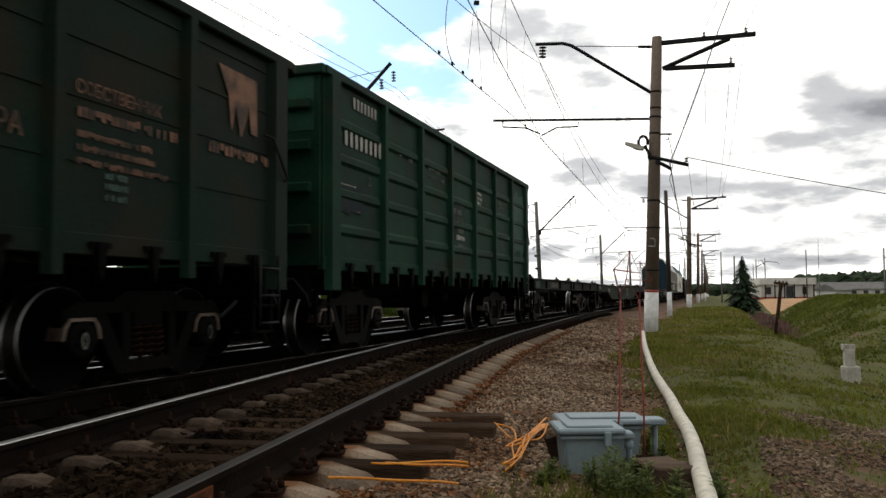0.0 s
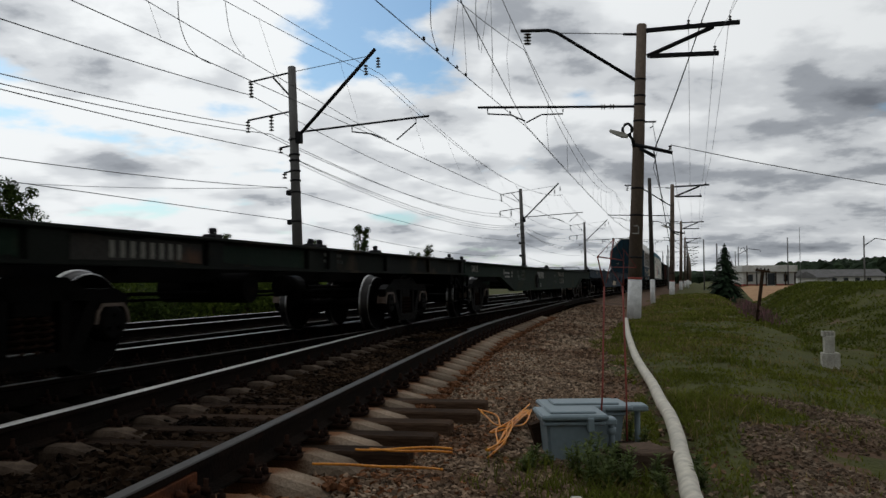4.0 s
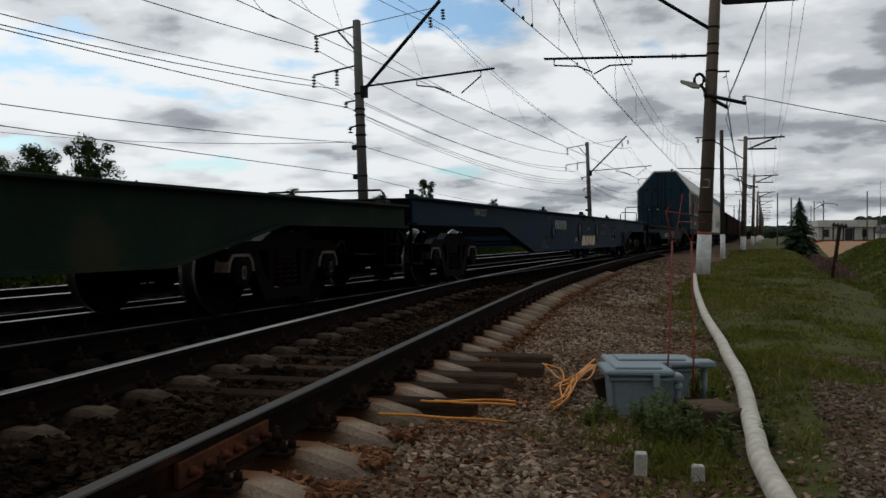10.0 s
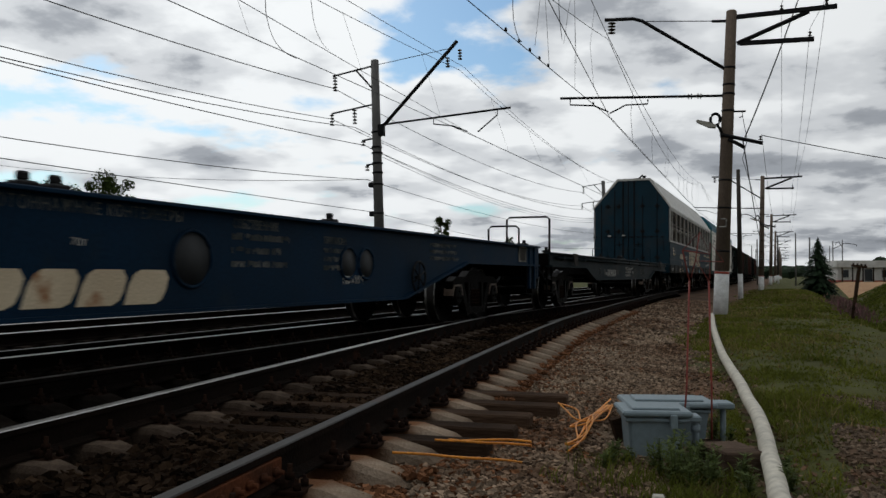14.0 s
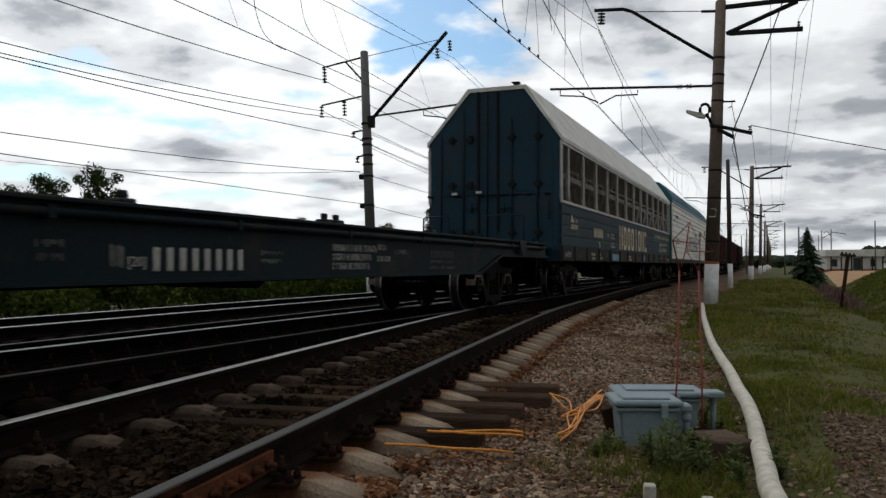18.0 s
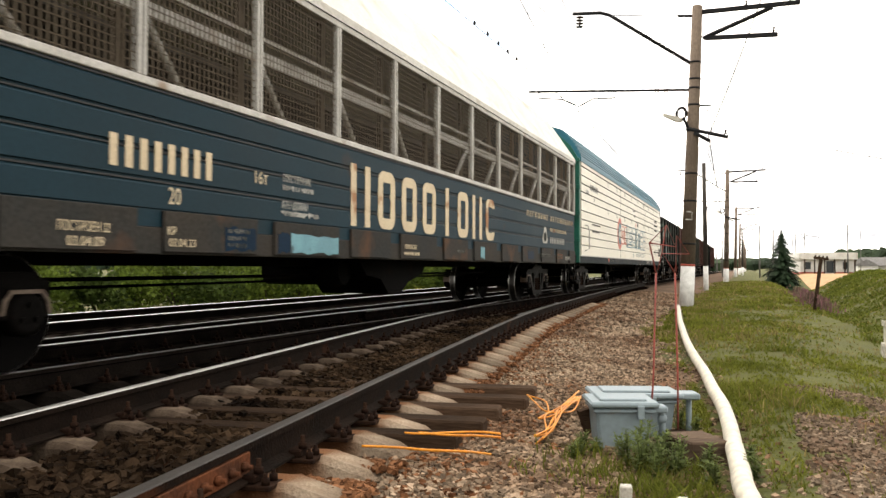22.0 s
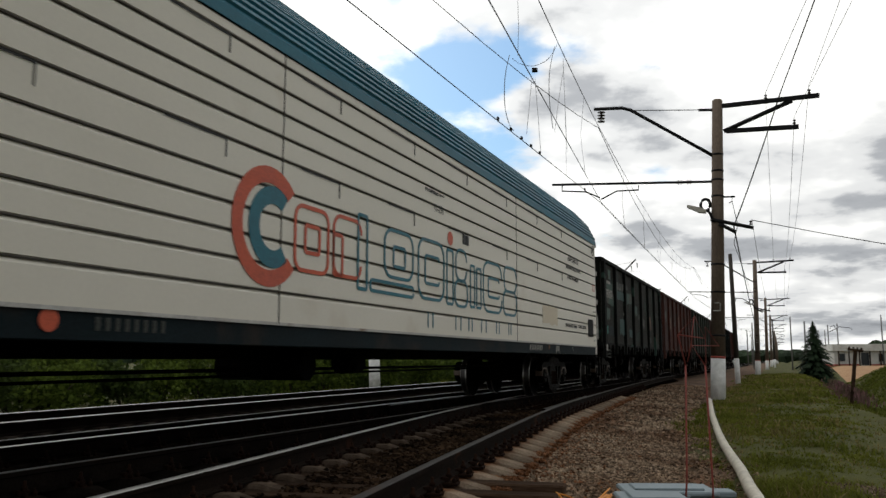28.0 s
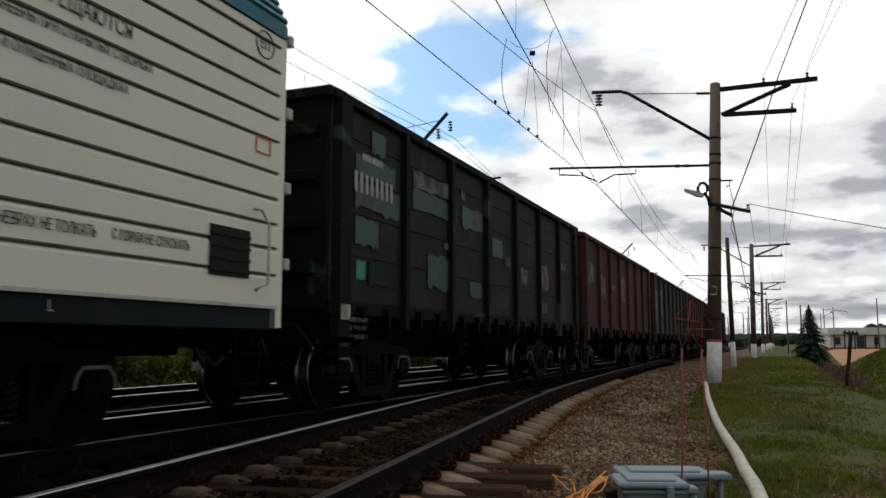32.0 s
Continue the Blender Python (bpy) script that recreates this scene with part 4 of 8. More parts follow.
            part("clamp_band", bm, "steel_dark", ob)
        bm = B()
        box(bm, (-0.09, -0.245, 2.95), (0.06, -0.215, 2.98))
        box(bm, (-0.12, -0.245, 2.70), (0.10, -0.215, 2.73))
        box(bm, (0.07, -0.245, 2.70), (0.10, -0.215, 2.95))
        part("mast_mark", bm, "letter_white", ob, "worn white painted mark")
    return ob


def left_mast(s, lat, detail=True, height=10.4, lean=-2.1, z0=-0.36):
    ob = thing("far_mast", "grey concrete catenary mast behind the train with long bracket", "catenary mast", pole_frame(s, lat, lean, z0), group="masts on the far side")
    concrete_pole(ob, height, 0.235, 0.17, "pole_grey", 1.3)

    def x(v, z):
        return v - math.tan(radians(lean)) * z
    bm = B()
    tube(bm, [(x(-0.18, 7.3), 0, 7.31), (x(3.43, 10.7), 0, 10.71)], 0.075, 6)
    part("cantilever", bm, "steel_dark", ob, "slanting steel cantilever")
    bm = B()
    tube(bm, [(0.1, 0, 10.2), (x(3.2, 10.5), 0, 10.45)], 0.016, 5)
    part("stay_rod", bm, "steel_dark", ob)
    for px, pz in ((3.55, 10.35), (3.0, 10.1)):
        bm = B()
        insulator(bm, (x(px, pz), 0, pz), 4, 0.10, 0.12)
        part("suspension_insulator", bm, "insulator", ob)
    bm = B()
    tube(bm, [(x(-0.1, 7.6), 0, 7.58), (x(5.76, 7.7), 0, 7.68)], 0.045, 6)
    part("registration_arm", bm, "steel_dark", ob)
    for pts in ([(2.39, 7.64), (2.39, 7.36), (3.27, 7.19), (3.9, 6.9)], [(5.2, 7.66), (5.2, 7.45), (4.36, 6.84)]):
        bm = B()
        tube(bm, [(x(a, b), 0, b) for a, b in pts], 0.03, 5)
        part("steady_arm", bm, "steel_dark", ob)
    for pts in ([(-0.35, 10.2), (-2.47, 9.99)], [(-0.5, 9.2), (-1.34, 10.12)], [(-0.35, 8.52), (-2.5, 8.33)], [(-0.35, 7.04), (-0.96, 6.99)], [(-0.35, 5.95), (-0.75, 5.9)]):
        bm = B()
        tube(bm, [(x(a, b), 0, b) for a, b in pts], 0.042, 5)
        part("feeder_arm", bm, "steel_dark", ob)
    for px, pz, k in ((-2.36, 9.95, 5), (-2.5, 8.3, 4), (-1.37, 8.4, 5), (-0.92, 6.98, 2), (-0.72, 5.88, 2)):
        bm = B()
        insulator(bm, (x(px, pz), 0, pz), k, 0.11, 0.14)
        part("feeder_insulator", bm, "insulator", ob)
    if detail:
        for z in (7.25, 6.6, 6.35, 5.9, 5.5, 5.0, 3.75):
            bm = B()
            lathe(bm, [(0.235, z), (0.235, z + 0.07)], "z", (0, 0, 0), 12)
            part("clamp_band", bm, "steel_dark", ob)
        for z in (5.0, 3.75):
            bm = B()
            box(bm, (-0.42, -0.12, z - 0.08), (-0.16, 0.12, z + 0.14), 0.04)
            part("junction_box", bm, "steel_dark", ob)
        bm = B()
        box(bm, (0.05, -0.14, 7.1), (0.36, 0.14, 7.6), 0.02)
        part("bracket_plate", bm, "steel_dark", ob)
    return ob


MAST_R, MAST_L = (19.27, 4.40), (22.6, -9.55)     # first mast on each side: s, lat
SPAN_R, SPAN_L = 46.5, 48.5


def build_masts():
    right_mast("mast", *MAST_R, True, z0=-0.3)
    for k in range(1, 9):
        right_mast("mast", MAST_R[0] + SPAN_R * k, MAST_R[1] + 0.15 * k, k < 2, lean=1.0)
    for k in range(0, 7):
        left_mast(MAST_L[0] + SPAN_L * k, MAST_L[1], k < 2, lean=-2.2 if k < 2 else -1.0)
    # plain line pole between the masts
    for s, lat, h in ((38.5, 4.15, 7.0), (131.0, 5.6, 7.6)):
        z = ground_z(*plan(s, lat).xy)
        ob = thing("line_pole", "plain dark concrete pole with white foot", "pole", pole_frame(s, lat, -0.8, z))
        concrete_pole(ob, h, 0.14, 0.10, "pole_dark", 1.35, red=False)


def wire(name, label, runs, r=0.012):
    """One continuous wire along its runs."""
    pts = []
    for run in runs:
        pts += run if not pts else run[1:]
    return solid(name, tube(B(), pts, r * 0.88, 4), "wire", label, "cable", group="overhead wires")


def build_wires():
    zr, zl = -0.3, -0.36

    def at_r(k, x, z):
        s = MAST_R[0] + SPAN_R * k
        return plan(s, MAST_R[1] + 0.15 * max(k, 0) + x + (0.039 if k == 0 else 0.0175) * z, zr + z)

    def at_l(k, x, z):
        return plan(MAST_L[0] + SPAN_L * k, MAST_L[1] + x, zl + z)

    ks = range(-1, 7)
    # two catenaries meet at the first mast: the side track's comes from the camera's right, the main line's runs straight
    side_c = lambda k: plan(MAST_R[0] + SPAN_R * k, 0.82 if k == 0 else (5.45 if k < 0 else 0.3 * (-1) ** k), 6.27)
    main_c = lambda k: plan(MAST_R[0] + SPAN_R * k, 0.80 if k == 0 else (0.10 if k < 0 else 0.35 * (-1) ** k), 6.25)
    side_m = lambda k: side_c(k) + Vector((0.02, 0, 2.62))
    main_m = lambda k: main_c(k) + Vector((0.0, 0, 2.66))
    for nm, lab, f, dip, r in (("contact_wire", "contact wire over the side track", side_c, 0.06, 0.013), ("contact_wire", "contact wire over the main line", main_c, 0.06, 0.016),
                               ("messenger_wire", "sagging messenger wire of the side track", side_m, 0.95, 0.013), ("messenger_wire", "sagging messenger wire of the main line", main_m, 1.6, 0.014)):
        wire(nm, lab, [sag(f(k), f(k + 1), dip, 16) for k in ks], r)
    rng = random.Random(5)
    for k in range(-1, 3):
        for c, m, dip in ((side_c, side_m, 0.95), (main_c, main_m, 1.6)):
            for f in (0.12, 0.26, 0.4, 0.9) if k < 0 else (0.12, 0.26, 0.4, 0.55, 0.62, 0.7, 0.8, 0.9):
                a = c(k).lerp(c(k + 1), f)
                b = m(k).lerp(m(k + 1), f) - Vector((0, 0, dip * 4 * f * (1 - f)))
                mid = a.lerp(b, 0.5) + Vector((rng.uniform(-0.12, 0.12), rng.uniform(-0.1, 0.1), 0))
                solid("dropper", tube(B(), [a, mid, b], 0.005, 3), "wire", "thin dropper wire between the catenary wires", "cable", group="droppers")
    # clips along the nearest contact wire
    for f in (0.769, 0.789, 0.807, 0.824, 0.841, 0.95):
        p = main_c(-1).lerp(main_c(0), f)
        bm = B()
        box(bm, (-0.022, -0.045, -0.025), (0.022, 0.045, 0.05), 0.008)
        solid("wire_clamp", bm, "steel_dark", "small dark clamp on the contact wire", "clamp", group="wire clamps", m=Matrix.Translation(p) @ Matrix.Rotation(-TH, 4, "Z"))
    # catenary of the second track on the far masts; one contact wire swings over to a turnout behind the camera's left
    for nm, x, z, dip, r, back in (("contact_wire", 4.4, 6.75, 0.06, 0.014, (0.0, 0.06)), ("messenger_wire", 3.55, 9.62, 1.3, 0.013, (0.0, 0.83)), ("messenger_wire", 3.75, 9.72, 1.5, 0.013, (0.0, 0.45)), ("contact_wire", 4.2, 6.86, 0.06, 0.012, (3.7, 0.05))):
        wire(nm, "wire of the second track's catenary", [sag(at_l(k, x + (back[0] if k < 0 else 0), z), at_l(k + 1, x, z), back[1] if k < 0 else dip, 14) for k in ks], r)
    for k in range(-1, 3):
        for f in (0.08, 0.2, 0.32, 0.44, 0.56, 0.68, 0.8, 0.92):
            a, b = at_l(k, 4.4, 6.75).lerp(at_l(k + 1, 4.4, 6.75), f), at_l(k, 3.55, 9.62).lerp(at_l(k + 1, 3.55, 9.62), f) - Vector((0, 0, (0.83 if k < 0 else 1.3) * 4 * f * (1 - f)))
            solid("dropper", tube(B(), [a, b], 0.005, 3), "wire", "thin dropper wire between the catenary wires", "cable", group="droppers")
    # feeders on the far masts' field side
    for x, z, dip, r, back in ((-2.36, 9.33, 0.9, 0.020, 1.0), (-2.5, 8.0, 0.9, 0.017, 1.2), (-1.37, 7.57, 0.9, 0.017, 1.37), (-0.85, 6.74, 0.9, 0.017, 0.72), (-0.6, 6.6, 1.0, 0.014, None), (-0.42, 6.4, 1.0, 0.014, None), (-0.75, 5.25, 0.5, 0.014, 1.03), (-0.45, 3.85, 0.6, 0.014, 0.10)):
        wire("feeder_wire", "feeder wire on the far masts", [sag(at_l(k, x, z), at_l(k + 1, x, z), back if k < 0 else dip, 14) for k in ks if k >= 0 or back is not None], r)
    wire("service_wire", "service wire leading off behind the far mast", [sag(at_l(0, -0.6, 5.25), at_l(0, -26.0, 7.3), 0.4, 10)], 0.013)
    # wires on the field arms of the path-side masts
    for x, z in ((1.5, 9.8), (2.8, 9.9), (2.35, 8.9), (1.05, 5.65)):
        wire("line_wire", "line wire on the field arm", [sag(at_r(k, x, z), at_r(k + 1, x, z), 0.8, 12) for k in range(0, 6)], 0.009)
    for a, lat, z, r in (((1.5, 9.8), 11.09, 8.53, 0.010), ((2.8, 9.9), 9.72, 8.08, 0.008), ((2.35, 8.9), 13.17, 12.2, 0.008), ((1.95, 9.75), 10.29, 8.71, 0.020)):
        wire("line_wire", "line wire running back over the path", [sag(at_r(0, *a), plan(-18, lat, z), 0.1, 14)], r)
    a = at_r(0, 1.05, 5.62)
    wire("service_wire", "service wire running off across the field", [sag(a, a + Vector((40, 4, -1.9)), 1.5, 16)], 0.016)
    a = at_r(0, 0.5, 5.45)
    wire("down_lead", "bundled cable from the arms down along the line", [sag(at_r(0, 1.95, 9.75), a, 0.1, 8), sag(a, at_r(1, 0.1, 3.2), 0.3, 12)], 0.024)
    wire("down_lead", "thin cable beside the mast", [[at_r(0, 0.45, 6.3), at_r(0, 0.62, 5.5), at_r(0, 0.5, 4.9), at_r(1, 0.2, 5.0)]], 0.012)
    # loose loops in the catenary ahead of the mast
    for pts, r in (([(9.18, 0.72, 7.98), (8.82, 0.72, 7.3), (8.80, 0.72, 6.62), (9.13, 0.72, 6.28), (9.44, 0.72, 6.22)], 0.010), ([(8.5, 1.0, 7.62), (9.16, 1.0, 7.72), (10.39, 1.0, 8.1), (11.79, 1.0, 8.79), (12.74, 1.0, 9.54)], 0.008),
                   ([(10.82, 1.4, 8.69), (10.28, 1.4, 7.84), (10.23, 1.4, 7.11), (10.52, 1.4, 6.48)], 0.009), ([(8.06, -5.4, 7.6), (8.12, -5.4, 7.13), (8.44, -5.4, 6.66), (8.95, -5.4, 6.46), (9.47, -5.4, 6.44)], 0.012),
                   ([(10.44, -5.6, 8.39), (10.66, -5.6, 7.67), (11.06, -5.6, 7.3), (11.46, -5.6, 7.17)], 0.010)):
        path = [plan(*p) for p in pts]
        wire("jumper_wire", "loose looping jumper wire", [spline(path, 4)], r)
    for pts in ([(10.47, 0.9, 7.82), (10.19, 0.9, 7.01), (9.91, 0.9, 6.23)], [(10.73, 0.9, 7.91), (10.96, 0.9, 7.09), (11.18, 0.9, 6.11)], [(13.79, 0.9, 9.51), (13.9, 0.9, 8.28), (14.07, 0.9, 6.81)], [(13.83, 0.9, 9.19), (13.16, 0.9, 8.05), (12.66, 0.9, 7.02)], [(9.32, 0.9, 9.41), (9.3, 0.92, 8.7), (9.27, 0.9, 7.98)]):
        solid("dropper", tube(B(), [plan(*p) for p in pts], 0.006, 3), "wire", "thin dropper wire between the catenary wires", "cable", group="droppers")
    bm = B()
    box(bm, (-0.07, -0.05, -0.05), (0.07, 0.05, 0.05), 0.012)
    solid("wire_clamp", bm, "steel_dark", "small dark connector box on the jumper wire", "clamp", group="wire clamps", m=Matrix.Translation(plan(10.74, 0.9, 8.12)))


# ---- the train; in a wagon's space x is to the near side, y runs from its leading end, z is up from the rail head ----
def travelled(t):
    """Metres that the train has rolled by t seconds; it is slowing down."""
    return 4.9724 * t + 0.001556 * t * t - 0.0004254 * t ** 3


WAGONS, WHEELSETS = [], []


def wheelset_mesh():
    bm = B()
    tube(bm, [(-1.0, 0, 0), (1.0, 0, 0)], 0.075, 10)
    me_faces = len(bm.faces)
    for sx in (-1, 1):
        prof = [(0.10, 0.86), (0.13, 0.80), (0.34, 0.80), (0.40, 0.850), (0.440, 0.852), (0.456, 0.858), (0.466, 0.850), (0.472, 0.745), (0.492, 0.728), (0.505, 0.718), (0.505, 0.702), (0.495, 0.695), (0.42, 0.695), (0.36, 0.745), (0.13, 0.745), (0.10, 0.70)]
        lathe(bm, [(r, sx * x) for r, x in prof], "x", (0, 0, 0), 40)
    # polished: the tread's outer corner and the flange
    for f in bm.faces:
        c = f.calc_center_median()
        r = math.hypot(c.y, c.z)
        if (r > 0.455 and 0.845 < abs(c.x) < 0.858) or r > 0.49:
            f.material_index = 1
        elif r > 0.462 and abs(c.x) > 0.73:
            f.material_index = 2
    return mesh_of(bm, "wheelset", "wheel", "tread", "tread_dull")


def bogie_mesh():
    """Two cast side frames with their openings, joined by the bolster."""
    bm = B()
    for sx in (-1, 1):
        x0, x1 = sx * 0.96, sx * 1.10
        # top member, two diagonal legs, lower member round the spring opening, pedestals over the boxes
        prism(bm, [(-1.15, 0.60), (-1.15, 0.72), (-0.98, 0.80), (-0.55, 0.80), (-0.35, 0.90), (0.35, 0.90), (0.55, 0.80), (0.98, 0.80), (1.15, 0.72), (1.15, 0.60), (1.02, 0.66), (0.80, 0.66), (0.55, 0.70), (-0.55, 0.70), (-0.80, 0.66), (-1.02, 0.66)], "x", x0, x1)
        prism(bm, [(-0.80, 0.67), (-0.62, 0.70), (-0.36, 0.26), (0.36, 0.26), (0.62, 0.70), (0.80, 0.67), (0.46, 0.14), (-0.46, 0.14)], "x", x0, x1)
        for y in (-0.34, 0.34):
            box(bm, (min(x0, x1), y - 0.06, 0.24), (max(x0, x1), y + 0.06, 0.80), 0.01)
        for y in (-1.10, -0.74, 0.74, 1.10):
            box(bm, (min(x0, x1), y - 0.04, 0.44), (max(x0, x1), y + 0.04, 0.70), 0.01)
    box(bm, (-1.08, -0.22, 0.56), (1.08, 0.22, 0.80), 0.02)
    lathe(bm, [(0.22, 0.78), (0.22, 0.98)], "z", (0, 0, 0), 16)
    for sy in (-1, 1):
        box(bm, (-0.95, sy * 0.42 - 0.05, 0.34), (0.95, sy * 0.42 + 0.05, 0.44))
        for sx in (-1, 1):
            box(bm, (sx * 0.79 - 0.05, sy * 0.42 - 0.03, 0.30), (sx * 0.79 + 0.05, sy * 0.44 + 0.03, 0.68))
    return mesh_of(bm, "bogie", "bogie_cast_shaded")


def spring_mesh():
    bm = B()
    for y in (-0.16, 0.0, 0.16):
        pts = [(0.07 * math.cos(a), y + 0.07 * math.sin(a), 0.27 + 0.29 * a / (2 * math.pi * 5)) for a in np.linspace(0, 2 * math.pi * 5, 41)]
        tube(bm, pts, 0.016, 5)
    return mesh_of(bm, "spring_nest", "fastening")


def axle_box_mesh():
    bm = B()
    lathe(bm, [(0.16, 0.93), (0.175, 0.96), (0.175, 1.10), (0.15, 1.13), (0.12, 1.13)], "x", (0, 0, 0), 16)
    for k in range(3):
        a = math.pi / 2 + k * 2.094
        lathe(bm, [(0.022, 1.13), (0.022, 1.155)], "x", (0, 0.075 * math.cos(a), 0.075 * math.sin(a)), 6)
    cast = len(bm.faces)
    # worn arch of the pedestal over the box; its lit look is put into the pale colour
    prism(bm, [(-0.235, 0.0), (-0.215, 0.11), (-0.15, 0.19), (0.15, 0.19), (0.215, 0.11), (0.235, 0.0), (0.205, 0.0), (0.185, 0.10), (0.13, 0.16), (-0.13, 0.16), (-0.185, 0.10), (-0.205, 0.0)], "x", 0.94, 1.115)
    bm.faces.ensure_lookup_table()
    for f in bm.faces[cast:]:
        f.material_index = 1
    return mesh_of(bm, "axle_box", "bogie_cast_shaded", "arch_worn_lit")


PARTS = {}


def add_bogie(wagon, y):
    if not PARTS:
        PARTS.update(wheelset=wheelset_mesh(), bogie=bogie_mesh(), spring=spring_mesh(), axle=axle_box_mesh())
    b = part("bogie", PARTS["bogie"], "", wagon, "black cast-steel two-axle bogie")
    b.matrix_basis = pose(0, y, 0)
    for sx in (-1, 1):
        s = part("spring_nest", PARTS["spring"], "", b)
        s.matrix_basis = pose(sx * 1.03, 0, 0)
    for dy in (-0.925, 0.925):
        w = part("wheelset", PARTS["wheelset"], "", b, "steel wheelset with bright treads")
        w.matrix_basis = pose(0, dy, 0.475)
        WHEELSETS.append((w, dy))
        for turn in (0, 180):
            a = part("axle_box", PARTS["axle"], "", b)
            a.matrix_basis = pose(0, dy, 0.475, 0, 0, turn)


def coupler(wagon, length):
    for y, d in ((0.0, -1), (length, 1)):
        bm = B()
        box(bm, (-0.10, min(y, y + d * 0.35), 0.95), (0.10, max(y, y + d * 0.35), 1.12), 0.01)
        prism(bm, [(-0.22, y + d * 0.35), (-0.22, y + d * 0.62), (-0.05, y + d * 0.66), (0.02, y + d * 0.50), (0.22, y + d * 0.58), (0.22, y + d * 0.35)], "z", 0.86, 1.20)
        part("coupler", bm, "under", wagon, "black automatic coupler")
        bm = B()
        tube(bm, [(0.35, y, 0.95), (0.36, y + d * 0.2, 0.75), (0.30, y + d * 0.42, 0.58), (0.2, y + d * 0.5, 0.75)], 0.025, 6)
        part("brake_hose", bm, "letter_black", wagon)


def end_gear(wagon, length):
    """What fills each wagon end below the floor: draft pocket, buffer beam, uncoupling lever and hanging steps."""
    for y, d in ((0.0, 1), (length, -1)):
        bm = B()
        box(bm, (-0.34, min(y + 0.05 * d, y + 1.3 * d), 0.72), (0.34, max(y + 0.05 * d, y + 1.3 * d), 1.12), 0.02)
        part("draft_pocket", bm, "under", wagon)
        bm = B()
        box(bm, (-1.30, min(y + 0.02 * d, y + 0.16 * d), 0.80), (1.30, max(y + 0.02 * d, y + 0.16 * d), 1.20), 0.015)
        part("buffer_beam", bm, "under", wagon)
        bm = B()
        tube(bm, [(0.3, y - 0.06 * d, 1.02), (1.15, y - 0.08 * d, 1.06), (1.32, y - 0.05 * d, 0.86), (1.38, y - 0.04 * d, 0.70)], 0.018, 6)
        part("uncoupling_lever", bm, "steel_dark", wagon)
        bm = B()
        for yy in (y + 0.12 * d, y + 0.50 * d):
            box(bm, (1.36, yy - 0.025, 0.40), (1.40, yy + 0.025, 1.05), 0.006)
        for z in (0.42, 0.72):
            box(bm, (1.26, min(y + 0.12 * d, y + 0.50 * d), z), (1.44, max(y + 0.12 * d, y + 0.50 * d), z + 0.03), 0.006)
        part("end_step", bm, "under", wagon, "hanging steel step")


def brake_gear(wagon, length, tank_at=0.55):
    bm = B()
    tube(bm, [(-0.6, length * tank_at - 0.5, 0.78), (0.7, length * tank_at - 0.5, 0.78)], 0.20, 14)
    tube(bm, [(0.2, length * 0.2, 0.72), (0.2, length * 0.8, 0.72)], 0.025, 6)
    tube(bm, [(-0.3, length * 0.2, 0.62), (-0.3, length * 0.8, 0.66)], 0.02, 6)
    tube(bm, [(0.55, length * tank_at + 0.6, 0.80), (0.55, length * tank_at + 1.1, 0.80)], 0.15, 12)
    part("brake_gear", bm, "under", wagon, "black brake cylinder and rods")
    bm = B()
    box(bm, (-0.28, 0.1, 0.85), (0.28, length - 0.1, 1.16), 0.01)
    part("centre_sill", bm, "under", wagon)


def wagon(name, label, u0, category="freight wagon", group="wagons of the passing train"):
    ob = thing(name, label, category, group=group)
    WAGONS.append((ob, u0))
    return ob


def lettering(parent, text, y, z, size, mat, x, label="", width=None, name="lettering", bold=0.0, spread=1.0):
    """Painted words on the near side: y is where they begin, z the base line, size the capitals' height."""
    cu = bpy.data.curves.new(name, "FONT")
    cu.body, cu.size, cu.extrude, cu.offset = text, size / 0.7, 0.0015, bold
    cu.resolution_u = 3
    cu.space_character = spread
    tmp = bpy.data.objects.new(name, cu)
    scene.collection.objects.link(tmp)
    bpy.context.view_layer.update()
    me = bpy.data.meshes.new_from_object(tmp.evaluated_get(bpy.context.evaluated_depsgraph_get()))
    bpy.data.objects.remove(tmp)
    me.materials.clear()
    me.materials.append(M[mat])
    xs = [v.co.x for v in me.vertices] or [0, 1]
    k = width / (max(xs) - min(xs)) if width else 0.82
    me.transform(Matrix(((0, 0, 1, x + 0.003), (k, 0, 0, y - min(xs) * k), (0, 1, 0, z), (0, 0, 0, 1))))
    return part(name, me, "", parent, label)


def bars(parent, y, z, w, h, n, mat, x, label, name="number_bar", gap=0.52):
    """A row of plain upright bars in place of digits."""
    p = w / n
    bm = B()
    box(bm, (0, p * gap / 2, 0), (0.004, p * (1 - gap / 2), h))
    me = mesh_of(bm, name, mat)
    for i in range(n):
        o = part(name, me, "", parent, label if i == 0 else "")
        o.matrix_basis = pose(x, y + p * i, z)


def lines(parent, y, z, w, n, pitch, hgt, mat, x, label, name="painted_lines", seed=1):
    """Rows of small bars for writing too small to read."""
    rng = random.Random(seed)
    bm = B()
    for i in range(n):
        yy, end = y, y + w * rng.uniform(0.7, 1.0)
        while yy < end:
            ww = rng.uniform(0.16, 0.55) * hgt
            h0 = rng.choice((0, 0, 0, 0.35)) * hgt
            box(bm, (x, yy, z - i * pitch + h0), (x + 0.003, min(yy + ww, end), z - i * pitch + hgt * rng.uniform(0.75, 1)))
            yy += ww + hgt * (0.22 if rng.random() < 0.85 else 0.7)
    ob = part(name, bm, mat, parent, label)
    return tagged(ob, kind="stuff")


